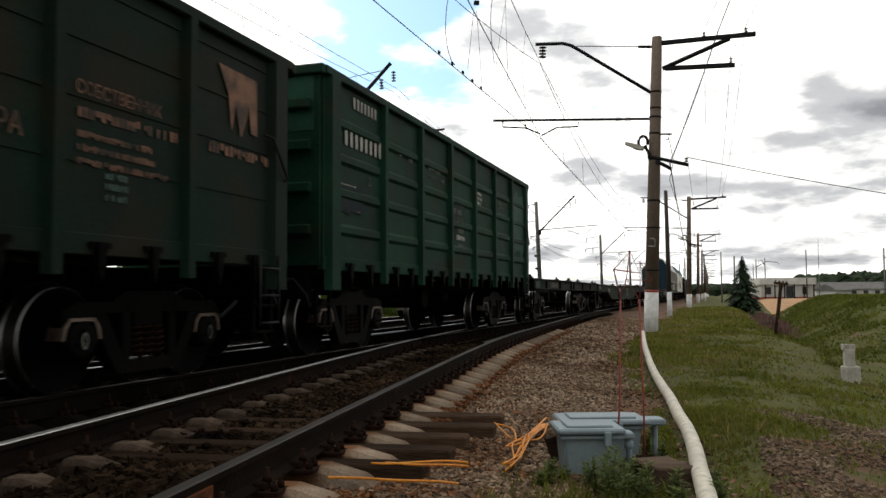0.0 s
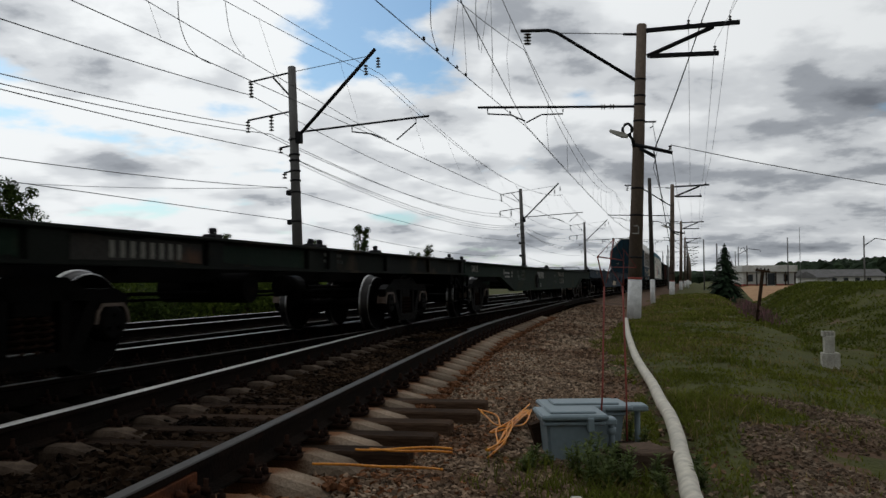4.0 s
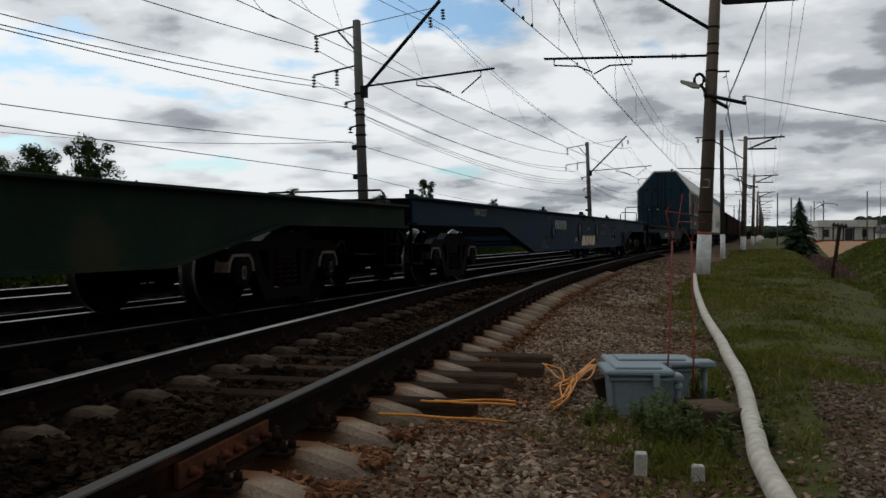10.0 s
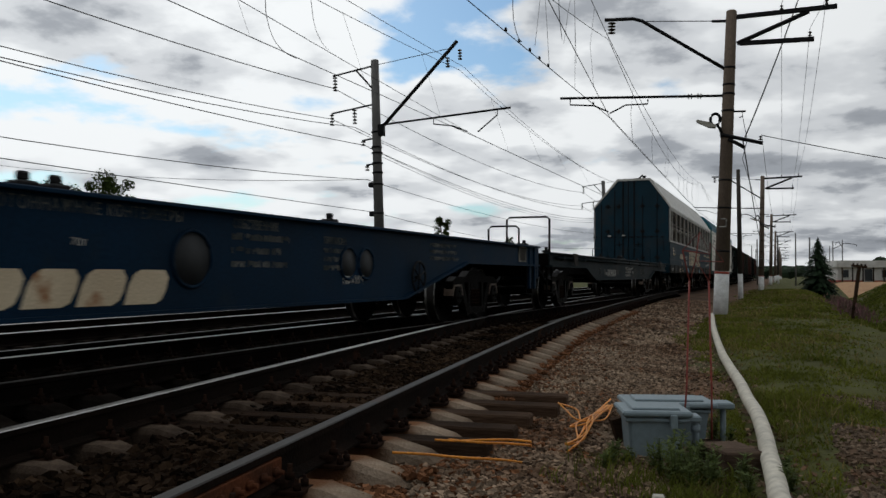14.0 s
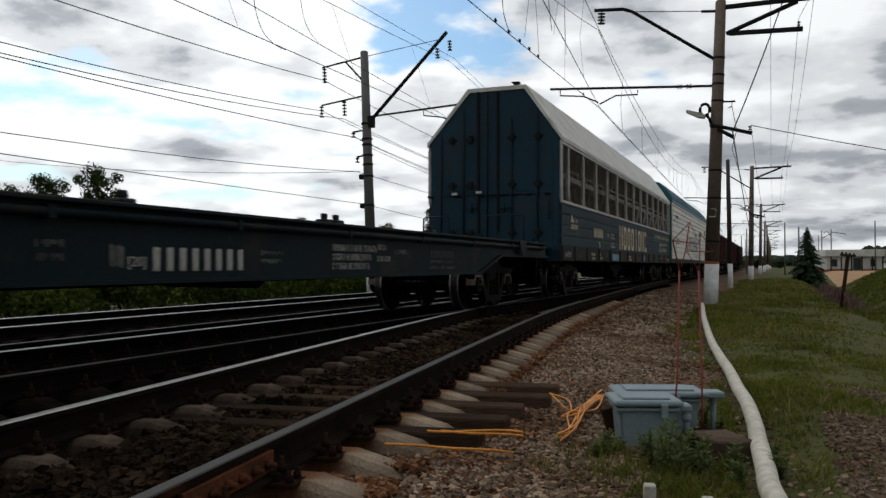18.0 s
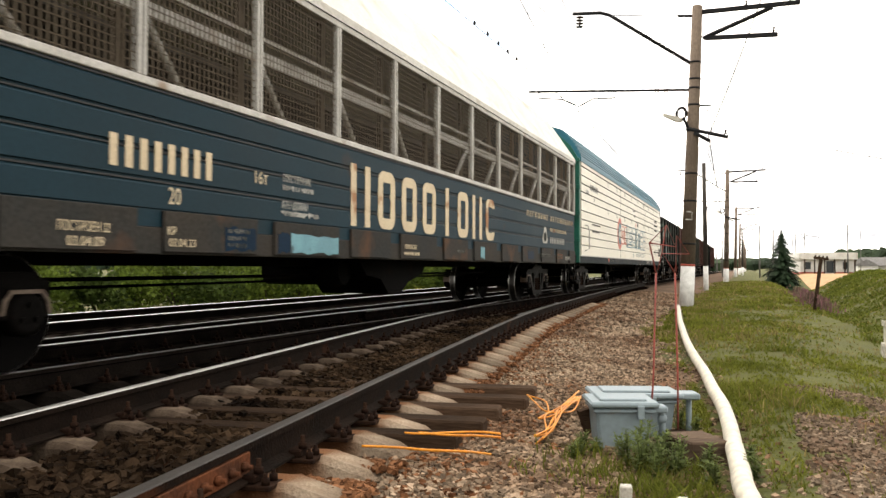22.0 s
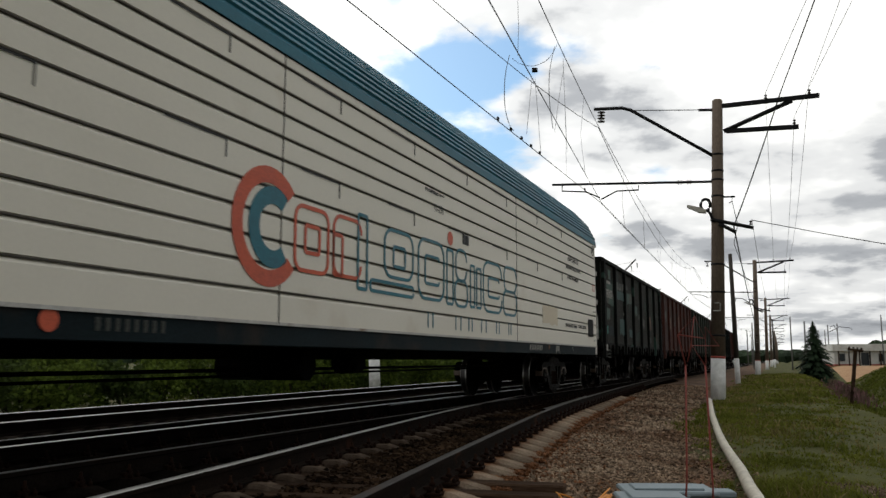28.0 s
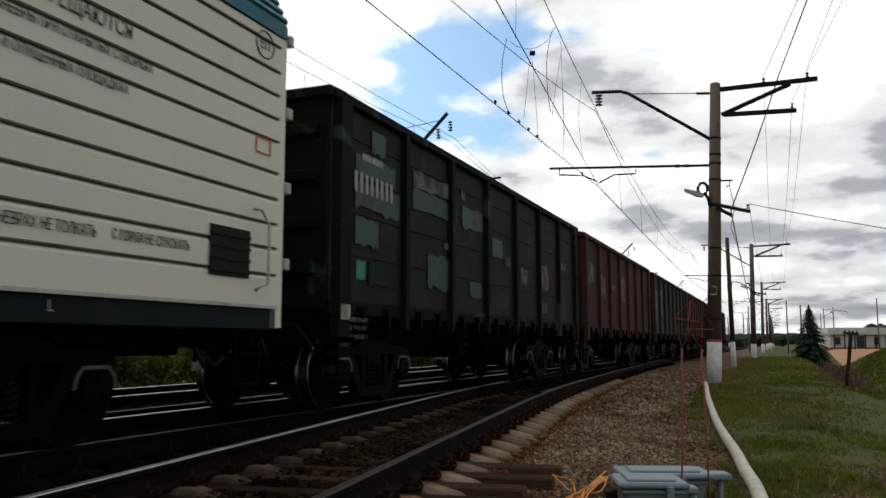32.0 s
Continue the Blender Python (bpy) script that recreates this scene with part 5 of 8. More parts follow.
def patch(parent, y0, y1, z0, z1, mat, x, name="paint_patch", label="", seed=0):
    """A ragged patch of other paint."""
    rng = random.Random(seed)
    bm = B()
    n = 9
    lo = [(y0 + (y1 - y0) * i / n, z0 + rng.uniform(0, 0.18) * (z1 - z0)) for i in range(n + 1)]
    hi = [(y0 + (y1 - y0) * i / n, z1 - rng.uniform(0, 0.14) * (z1 - z0)) for i in range(n, -1, -1)]
    prism(bm, lo + hi, "x", x, x + 0.003)
    return part(name, bm, mat, parent, label)


def gondola(label, u0, paint, length=12.45, top=3.86, ribs=True, posts=8, sheet=""):
    w = wagon("gondola_wagon", label, u0)
    bot, half = 1.24, 1.50
    inner = paint
    bm = B()
    box(bm, (-half, 0.06, bot), (half, length - 0.06, bot + 0.14), 0.01)
    part("floor", bm, "under", w)
    ys = [0.27] + [2.05 + (length - 2.05 - 0.27) / (posts - 2) * i for i in range(posts - 1)]
    for sx, nm in ((1, "near_side"), (-1, "far_side")):
        bm = B()
        box(bm, (sx * half - 0.02, 0.02, bot), (sx * half + 0.02, length - 0.02, top - 0.1))
        if ribs == "seams" and sx > 0:
            for a, b in zip(ys, ys[1:]):
                for z in (1.93, 2.45, 2.92, 3.38):
                    box(bm, (half + 0.015, a + 0.1, z - 0.012), (half + 0.034, b - 0.1, z + 0.012))
        if ribs is True and sx > 0:
            # pressed horizontal ribs in every panel
            for a, b in zip(ys, ys[1:]):
                for z in (1.75, 2.25, 2.72, 3.20):
                    prism(bm, [(half + 0.015, z - 0.10), (half + 0.06, z - 0.05), (half + 0.06, z + 0.03), (half + 0.015, z + 0.08)], "y", a + 0.17, b - 0.17)
        part(nm, bm, sheet or inner, w)
        for i, y in enumerate(ys):
            bm = B()
            ww = 0.085 if 0 < i < posts - 1 else 0.20
            prism(bm, [(y - ww, half + 0.02), (y - ww * 0.65, half + 0.105), (y + ww * 0.65, half + 0.105), (y + ww, half + 0.02)], "z", bot - (0.32 if i in (0, posts - 1) else 0.22), top - 0.1)
            if sx < 0:
                for v in bm.verts:
                    v.co = Vector((v.co.y * 0 + v.co.x, v.co.y, v.co.z))
            # the outline is (y, x): swap into place
            for v in bm.verts:
                v.co = Vector((sx * v.co.y, v.co.x, v.co.z))
            bmesh.ops.recalc_face_normals(bm, faces=bm.faces[:])
            part("side_post", bm, inner, w)
        bm = B()
        box(bm, (sx * half - 0.06, -0.02, top - 0.12), (sx * half + 0.10, length + 0.02, top), 0.015)
        part("top_rail", bm, inner, w)
        bm = B()
        box(bm, (sx * half - 0.05, 0.0, bot - 0.06), (sx * half + 0.04, length, bot + 0.12), 0.01)
        part("side_sill", bm, inner, w)
    for y, d in ((0.0, -1), (length, 1)):
        bm = B()
        box(bm, (-half, min(y, y + 0.04 * d), bot), (half, max(y, y + 0.04 * d), top - 0.1))
        part("end_wall", bm, inner, w)
        for z in (1.7, 2.25, 2.8, 3.35):
            bm = B()
            box(bm, (-half + 0.1, min(y + 0.04 * d, y + 0.13 * d), z - 0.07), (half - 0.1, max(y + 0.04 * d, y + 0.13 * d), z + 0.07), 0.02)
            part("end_rib", bm, inner, w)
        bm = B()
        box(bm, (-half - 0.08, min(y, y + 0.12 * d), top - 0.13), (half + 0.08, max(y, y + 0.12 * d), top), 0.015)
        part("end_rail", bm, inner, w)
    # unloading hatch catches below the side
    for i in range(posts - 1):
        for f in (0.3, 0.7):
            y = ys[i] + (ys[i + 1] - ys[i]) * f
            bm = B()
            prism(bm, [(y - 0.05, bot + 0.05), (y + 0.05, bot + 0.05), (y + 0.03, bot - 0.16), (y - 0.01, bot - 0.28), (y - 0.05, bot - 0.12)], "x", half + 0.03, half + 0.09)
            box(bm, (half + 0.03, y - 0.12, bot + 0.0), (half + 0.07, y + 0.12, bot + 0.05))
            part("hatch_catch", bm, "under", w)
    # ladder by the far end and a grab iron
    bm = B()
    for y in (length - 0.75, length - 0.35):
        tube(bm, [(half + 0.12, y, 0.52), (half + 0.12, y, 1.3)], 0.016, 5)
    for z in (0.55, 0.85, 1.15):
        tube(bm, [(half + 0.12, length - 0.75, z), (half + 0.12, length - 0.35, z)], 0.014, 5)
    part("step_ladder", bm, "steel_dark", w)
    bm = B()
    tube(bm, [(half + 0.04, length - 0.55, 2.65), (half + 0.14, length - 0.52, 2.62), (half + 0.14, length - 0.2, 2.2), (half + 0.04, length - 0.2, 2.1)], 0.016, 5)
    part("grab_iron", bm, "steel_dark", w)
    add_bogie(w, length / 2 - 4.325)
    add_bogie(w, length / 2 + 4.325)
    brake_gear(w, length)
    coupler(w, length)
    end_gear(w, length)
    return w


def flat_wagon(label, u0, length, paint, top, end_bot, belly, bogies, knee=(3.2, 5.0), half=1.45, holes=(), lip=True):
    """A container flat: two deep side girders that hang lower between the bogies, cross beams, deck plates and container locks."""
    w = wagon("container_flat_wagon", label, u0)
    a, b = knee
    low = [(0.0, end_bot), (a, end_bot), (b, belly), (length - b, belly), (length - a, end_bot), (length, end_bot)]
    for sx, nm in ((1, "near_girder"), (-1, "far_girder")):
        bm = B()
        outline = [(0.0, top), *low, (length, top)]
        prism(bm, outline, "x", sx * half - 0.012, sx * half + 0.012)
        part(nm, bm, paint, w)
        if lip:
            bm = B()
            box(bm, (sx * half - 0.09, 0.0, top - 0.035), (sx * half + 0.10, length, top + 0.003), 0.008)
            part("top_flange", bm, paint, w)
            bm = B()
            prism(bm, [(y, z - 0.003) for y, z in low] + [(y, z + 0.03) for y, z in reversed(low)], "x", sx * half - 0.08, sx * half + 0.085)
            part("bottom_flange", bm, paint, w)
    # openings are not cut: a black oval on the plate paints their shade
    for y, r in holes:
        bm = B()
        lathe(bm, [(r * 0.4, half + 0.010), (r * 0.4, half + 0.018), (0.004, half + 0.018)], "x", (0, 0, 0), 20)
        for v in bm.verts:
            v.co = Vector((v.co.x, y + v.co.y * 2.5, (top + belly) / 2 + v.co.z * 2.5))
        part("opening_shade", bm, "letter_black", w, "black oval standing in for the shade in a girder opening")
        bm = B()
        tube(bm, [(half + 0.02, y + 1.03 * r * math.cos(t), (top + belly) / 2 + r * math.sin(t)) for t in np.linspace(0, 2 * math.pi, 25)[:-1]], 0.018, 5, closed=True)
        part("opening_rim", bm, paint, w)
    for y in (0.07, *[length * (i + 0.5) / 8 for i in range(8)], length - 0.07):
        bm = B()
        box(bm, (-half + 0.02, y - 0.06, top - 0.30), (half - 0.02, y + 0.06, top - 0.03))
        part("cross_beam", bm, "under", w)
    for y0, y1 in ((0.15, 1.9), (length - 1.9, length - 0.15)):
        bm = B()
        box(bm, (-half + 0.05, y0, top - 0.03), (half - 0.05, y1, top - 0.008))
        part("deck_plate", bm, "deck", w)
    for y in (0.35, length * 0.33, length * 0.5, length * 0.5 + 0.28, length * 0.67, length - 0.35):
        for sx in (-1, 1):
            bm = B()
            box(bm, (sx * (half - 0.16) - 0.08, y - 0.09, top), (sx * (half - 0.16) + 0.08, y + 0.09, top + 0.06), 0.015)
            box(bm, (sx * (half - 0.16) - 0.03, y - 0.05, top + 0.06), (sx * (half - 0.16) + 0.03, y + 0.05, top + 0.13), 0.015)
            part("container_lock", bm, "steel_dark", w)
    for y in bogies:
        add_bogie(w, y)
    brake_gear(w, length, 0.5)
    coupler(w, length)
    end_gear(w, length)
    return w


def hoop(parent, y, z0, z1, x0, x1, r=0.022, name="handrail"):
    bm = B()
    tube(bm, [(x0, y, z0), (x0, y, z1 - 0.06), (x0 + 0.06, y, z1), (x1 - 0.06, y, z1), (x1, y, z1 - 0.06), (x1, y, z0)], r, 6)
    return part(name, bm, "steel_dark", parent)


def hand_wheel(parent, y, z, x, r=0.22):
    bm = B()
    tube(bm, [(x + 0.05, y + r * math.cos(t), z + r * math.sin(t)) for t in np.linspace(0, 2 * math.pi, 19)[:-1]], 0.016, 5, closed=True)
    for t in (0.4, 1.45, 2.5):
        tube(bm, [(x + 0.05, y + r * math.cos(t), z + r * math.sin(t)), (x + 0.05, y - r * math.cos(t), z - r * math.sin(t))], 0.012, 4)
    tube(bm, [(x - 0.1, y, z), (x + 0.07, y, z)], 0.025, 6)
    return part("brake_wheel", bm, "steel_dark", parent, "spoked hand-brake wheel")


def car_carrier_open():
    """Covered car carrier with wire-mesh windows, boarded lower sides, a white vaulted roof and big end doors."""
    L, half, eave, peak = 22.36, 1.535, 3.98, 5.16
    bot = 0.95
    w = wagon("covered_car_carrier", "blue-grey covered car carrier with mesh windows, white roof and cream lettering", 98.3)
    bm = B()
    outline = [(half + 0.05, eave - 0.10), (half + 0.05, eave), (0.68, peak + 0.03), (-0.68, peak + 0.03), (-half - 0.05, eave), (-half - 0.05, eave - 0.10), (-0.64, peak - 0.06), (0.64, peak - 0.06)]
    prism(bm, outline, "y", -0.03, L + 0.03)
    part("roof", bm, "roof_white", w, "dirty white vaulted roof")
    bm = B()
    box(bm, (0.30, 0.18, peak + 0.02), (0.42, 0.30, peak + 0.12), 0.01)
    box(bm, (0.26, 0.14, peak + 0.12), (0.46, 0.34, peak + 0.15), 0.008)
    part("roof_vent", bm, "steel_dark", w, "small dark roof fitting")
    for xx, zz in ((-0.95, 2.62), (-0.42, 2.64)):
        bm = B()
        box(bm, (xx - 0.06, -0.115, zz), (xx + 0.06, -0.10, zz + 0.06))
        part("end_plate", bm, "letter_white", w, "small white plate on the end door")
    # boarded lower side: overlapping planks
    zb, zt = 1.33, 2.37
    n = 4
    for sx, nm in ((1, "side_plank"), (-1, "far_plank")):
        for i in range(n):
            z0, z1 = zb + (zt - zb) * i / n, zb + (zt - zb) * (i + 1) / n
            bm = B()
            prism(bm, [(sx * half, z0 + 0.012), (sx * (half + 0.022), z0 + 0.012), (sx * (half + 0.022), z1 - 0.055), (sx * (half + 0.002), z1 - 0.03), (sx * half, z1)], "y", 0.02, L - 0.02)
            box(bm, (sx * (half - 0.02) - 0.02, 0.02, z0), (sx * (half - 0.02) + 0.02, L - 0.02, z1))
            part(nm, bm, "carrier_slate", w)
        bm = B()
        box(bm, (sx * half - 0.04, 0.0, bot), (sx * half + 0.026, L, 1.18), 0.006)
        part("side_sill", bm, "sill_rusty", w, "rust-brown lower sill")
        bm = B()
        box(bm, (sx * half - 0.03, 0.02, 1.184), (sx * half + 0.016, L - 0.02, zb))
        part("filler_plank", bm, "carrier_slate", w)
        # black strips paint in the shadow line at each plank joint
        for i in range(1, n + 1):
            bm = B()
            z = zb + (zt - zb) * i / n
            box(bm, (sx * (half + 0.008) - 0.010, 0.04, z - 0.028), (sx * (half + 0.008) + 0.010, L - 0.04, z - 0.012))
            part("plank_shadow", bm, "letter_black", w)
        # cover plates along the sill
        for y0, y1 in ((0.03, 0.91), (1.36, 2.60), (2.85, 4.17), (4.50, 5.92), (6.25, 7.70), (8.03, 9.23), (9.60, 11.04), (11.4, 12.6), (13.0, 14.4), (14.8, 16.0), (16.4, 17.8), (18.2, 19.5), (19.9, 21.2), (21.5, 22.3)):
            bm = B()
            box(bm, (sx * (half + 0.04) - 0.018, y0, bot + 0.02), (sx * (half + 0.04) + 0.018, y1, zb - 0.005), 0.006)
            part("sill_plate", bm, "sill_rusty", w)
        # window band: frame rails, mullions, braces and mesh
        bm = B()
        box(bm, (sx * half - 0.03, 0.0, zt), (sx * half + 0.035, L, zt + 0.07), 0.008)
        part("lower_window_rail", bm, "frame_white", w)
        bm = B()
        box(bm, (sx * half - 0.03, 0.0, eave - 0.18), (sx * half + 0.035, L, eave - 0.10), 0.008)
        part("upper_window_rail", bm, "frame_white", w)
        nb = 13
        edges = [0.05] + [0.75 + 1.74 * i for i in range(nb)] + [L - 0.05]
        for y in edges:
            bm = B()
            box(bm, (sx * half - 0.04, y - 0.05, zt + 0.07), (sx * half + 0.04, y - 0.012, eave - 0.18), 0.006)
            box(bm, (sx * half - 0.04, y + 0.012, zt + 0.07), (sx * half + 0.04, y + 0.05, eave - 0.18), 0.006)
            part("mullion", bm, "frame_white", w)
        z0, z1 = zt + 0.07, eave - 0.18
        for j, (a, b) in enumerate(zip(edges, edges[1:])):
            verts, faces = [], []
            x = sx * (half + 0.012)

            def strip(p, q, t):
                d = (Vector(q) - Vector(p)).normalized()
                nrm = Vector((-d.y, d.x)) * t
                i0 = len(verts)
                for c in ((p, 1), (q, 1), (q, -1), (p, -1)):
                    verts.append((x, c[0][0] + nrm.x * c[1], c[0][1] + nrm.y * c[1]))
                faces.append((i0, i0 + 1, i0 + 2, i0 + 3))

            y = a + 0.08
            while y < b - 0.05:
                strip((y, z0), (y, z1), 0.0130)
                y += 0.07
            z = z0 + 0.03
            while z < z1:
                strip((a + 0.05, z), (b - 0.05, z), 0.0055)
                z += 0.07
            part("window_mesh", raw_mesh("window_mesh", verts, faces, "mesh_wire"), "", w, "rusty wire mesh")
            # added near-black sheet: stands in for the shade inside the carrier
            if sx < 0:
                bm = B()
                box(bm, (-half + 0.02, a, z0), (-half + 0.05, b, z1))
                part("interior_shade", bm, "carrier_shade", w, "added dark sheet standing in for the shaded interior")
            # behind the mesh: the upper deck's edge beam, a thin rail over it, a steep brace and a post
            xi, deep = sx * (half - 0.055), z1 - z0
            for nm, lo, hi, t in (("deck_edge", 0.39, 0.49, 0.025), ("thin_rail", 0.575, 0.605, 0.012)):
                bm = B()
                box(bm, (xi - t, a + 0.01, z0 + deep * lo), (xi + t, b - 0.01, z0 + deep * hi), 0.006)
                part(nm, bm, "frame_white", w)
            p, q = (a + 0.10, a + 0.62) if j < nb / 2 else (b - 0.10, b - 0.72)
            if b - a < 1.0:
                q = p + (q - p) * 0.45
            bm = B()
            tube(bm, [(xi, p, z0 + deep * 0.40), (xi, q, z0 - 0.02)], 0.045, 4)
            part("inner_brace", bm, "frame_white", w)
            bm = B()
            box(bm, (xi - 0.16, b - 0.12, z0 - 0.02), (xi - 0.10, b - 0.02, z1 + 0.05))
            part("inner_post", bm, "mesh_wire", w)
    bm = B()
    box(bm, (-half + 0.04, 0.1, bot + 0.05), (half - 0.04, L - 0.1, bot + 0.15))
    part("lower_deck", bm, "under", w)
    bm = B()
    box(bm, (-half + 0.32, 0.5, 2.86), (half - 0.32, L - 0.5, 2.92))
    part("upper_deck", bm, "steel_dark", w)
    for y, d in ((0.0, -1), (L, 1)):
        paint = "carrier_blue"
        bm = B()
        prism(bm, [(-half, bot), (half, bot), (half, eave - 0.03), (0.66, peak - 0.02), (-0.66, peak - 0.02), (-half, eave - 0.03)], "y", y, y + d * -0.05)
        part("end_wall", bm, paint, w)
        def slab(x0, x1, z0, z1, out, nm, mat, bevel=0.006, depth=0.0):
            bm = B()
            box(bm, (x0, min(y + d * depth, y + d * out), z0), (x1, max(y + d * depth, y + d * out), z1), bevel)
            return part(nm, bm, mat, w)
        # leaf edges: two thick bars in the middle, thin rods with hinges beside them, an edge strip
        for x, z0, z1 in ((-0.454, 1.66, peak - 0.06), (-0.041, 1.68, peak - 0.06)):
            slab(x - 0.022, x + 0.022, z0, z1, 0.055, "door_bar", "steel_dark")
            slab(x - 0.085, x - 0.028, z0 - 0.3, z1, 0.02, "door_ribs", paint)
        for x, z1 in ((-1.263, 4.12), (-0.764, 4.72), (-0.256, peak - 0.06), (0.325, 4.45), (0.985, 4.60)):
            bm = B()
            tube(bm, [(x, y + d * 0.045, 1.32), (x, y + d * 0.045, z1)], 0.016, 6)
            rod = part("lock_rod", bm, "steel_dark", w)
            if x == -0.256:
                continue
            for z in (1.66, 2.86, 4.02):
                bm = B()
                box(bm, (x - 0.05, min(y, y + d * 0.075), z - 0.09), (x + 0.05, max(y, y + d * 0.075), z + 0.09), 0.012)
                box(bm, (x - 0.12, min(y, y + d * 0.04), z - 0.03), (x + 0.12, max(y, y + d * 0.04), z + 0.02), 0.006)
                part("hinge", bm, "steel_dark", rod)
        for x0, x1 in ((-1.262, -0.77), (0.33, 0.98)):
            slab(x0 + 0.04, x1 - 0.04, 1.36, 2.55, 0.012, "door_panel", paint)
            slab(x0 + 0.04, x1 - 0.04, 2.68, 3.98, 0.012, "door_panel", paint)
        slab(1.36, 1.50, 1.2, eave - 0.1, 0.03, "edge_strip", paint)
        # row of clips across the doors and the two locking handles
        slab(-1.20, 1.05, 2.595, 2.61, 0.02, "clip_rail", "steel_dark", 0.0)
        for x in (-1.5, -0.9, -0.39, -0.14, 0.13, 0.42, 0.74, 1.22):
            bm = B()
            box(bm, (x - 0.07, min(y, y + d * 0.07), 2.575), (x + 0.07, max(y, y + d * 0.07), 2.625), 0.012)
            part("door_clip", bm, "steel_dark", w)
        for x0, x1, x2 in ((-0.72, -0.46, -0.58), (-0.03, 0.30, 0.14)):
            bm = B()
            tube(bm, [(x0, y + d * 0.09, 2.24), (x1, y + d * 0.09, 2.27)], 0.018, 6)
            tube(bm, [(x2, y + d * 0.09, 2.16), (x2, y + d * 0.09, 2.40)], 0.022, 6)
            part("door_handle", bm, "steel_dark", w)
        bm = B()
        tube(bm, [(1.25, y + d * 0.06, 1.95), (1.27, y + d * 0.08, 2.0), (1.27, y + d * 0.08, 2.4), (1.25, y + d * 0.06, 2.45)], 0.016, 6)
        part("grab_iron", bm, "steel_dark", w)
        for x0, x1 in ((-1.55, -0.98), (-0.28, 0.72)):
            bm = B()
            tube(bm, [(x0, y + d * 0.36, 1.26), (x0, y + d * 0.36, 2.02), (x0 + 0.05, y + d * 0.36, 2.07), (x1 - 0.05, y + d * 0.36, 2.07), (x1, y + d * 0.36, 2.02), (x1, y + d * 0.36, 1.26)], 0.020, 6)
            part("platform_hoop", bm, "carrier_slate", w)
        bm = B()
        box(bm, (-1.3, min(y + d * 0.02, y + d * 0.42), 1.24), (1.3, max(y + d * 0.02, y + d * 0.42), 1.29), 0.006)
        for x in (-1.2, -0.3, 0.5, 1.2):
            tube(bm, [(x, y + d * 0.38, 1.24), (x, y + d * 0.1, 0.98)], 0.03, 5)
        part("end_platform", bm, "carrier_blue", w, "folding end platform")
        for x in (-0.88, 0.88):
            bm = B()
            lathe(bm, [(0.12, 0.0), (0.12, d * 0.22), (0.20, d * 0.22), (0.21, d * 0.28), (0.19, d * 0.30)], "y", (x, y + d * 0.02, 1.06), 16)
            part("buffer", bm, "under", w, "round steel buffer")
        bm = B()
        tube(bm, [(half - 0.1, y + d * 0.12, 1.4), (half + 0.02, y + d * 0.2, 1.2), (half + 0.02, y + d * 0.2, 0.6), (half - 0.35, y + d * 0.2, 0.55)], 0.016, 5)
        part("step_iron", bm, "steel_dark", w)
    x = half + 0.024
    # the owner's big name as plain cream rings and uprights, unlettered
    for i, shape in enumerate("uoooioun"):
        y0, z0, z1, r, t = 8.06 + 0.815 * i, 1.37, 2.17, 0.17, 0.15
        y1 = y0 + 0.56
        if shape in "ui":
            for yy in ((y0, y1 - t) if shape == "u" else ((y0 + y1 - t) / 2,)):
                bm = B()
                box(bm, (x - 0.012, yy, z0), (x + 0.005, yy + t, z1))
                part("name_upright", bm, "letter_cream", w, "plain cream upright in place of a letter")
            continue
        path = []
        for cy, cz, a0 in ((y1 - r, z1 - r, 0.0), (y0 + r, z1 - r, 0.5), (y0 + r, z0 + r, 1.0), (y1 - r, z0 + r, 1.5)):
            path += [(math.cos(math.pi * (a0 + k / 10)), math.sin(math.pi * (a0 + k / 10)), cy, cz) for k in range(6)]
        if shape == "o":
            path.append(path[0])
        bm = B()
        lip = [[bm.verts.new((xx, cy + (r - d) * c, cz + (r - d) * q)) for c, q, cy, cz in path] for xx, d in ((x - 0.012, 0.0), (x + 0.005, 0.0), (x + 0.005, t), (x - 0.012, t))]
        for p, q in zip(lip, lip[1:]):
            for k in range(len(path) - 1):
                bm.faces.new((p[k], p[k + 1], q[k + 1], q[k]))
        bmesh.ops.recalc_face_normals(bm, faces=bm.faces[:])
        part("name_ring", bm, "letter_cream", w, "plain cream ring in place of a letter")
    lettering(w, "ЛЕГКОВЫЕ АВТОМОБИЛИ", 16.84, 2.03, 0.125, "letter_cream", x, "cream words on the boards", width=5.2, bold=0.002, spread=1.7)
    bm = B()
    prism(bm, [(18.46, 1.45), (18.88, 1.45), (18.95, 1.54), (18.76, 1.85), (18.58, 1.85), (18.39, 1.54)], "x", x, x + 0.005)
    part("emblem", bm, "letter_white", w, "pale rounded triangular emblem")
    bm = B()
    lathe(bm, [(0.12, x + 0.005), (0.12, x + 0.010)], "x", (0, 18.67, 1.60), 16)
    part("emblem_centre", bm, "flat_green", w)
    lettering(w, "ХОЛДИНГОВАЯ КОМПАНИЯ", 19.2, 1.76, 0.085, "letter_cream", x, "small cream words", width=2.0)
    bars(w, 19.2, 1.46, 1.75, 0.16, 9, "letter_white", x, "row of pale letter-sized bars")
    xs = half + 0.06
    lettering(w, "С ГОРКИ НЕ СПУСКАТЬ", 17.93, 1.11, 0.075, "letter_dim", xs, width=1.18)
    patch(w, 16.86, 17.37, 1.01, 1.24, "flat_blue", xs, label="dark blue stencil panel", seed=35)
    lines(w, 19.9, 1.16, 0.75, 2, 0.08, 0.05, "letter_rust", xs, "small rusty writing", seed=12)
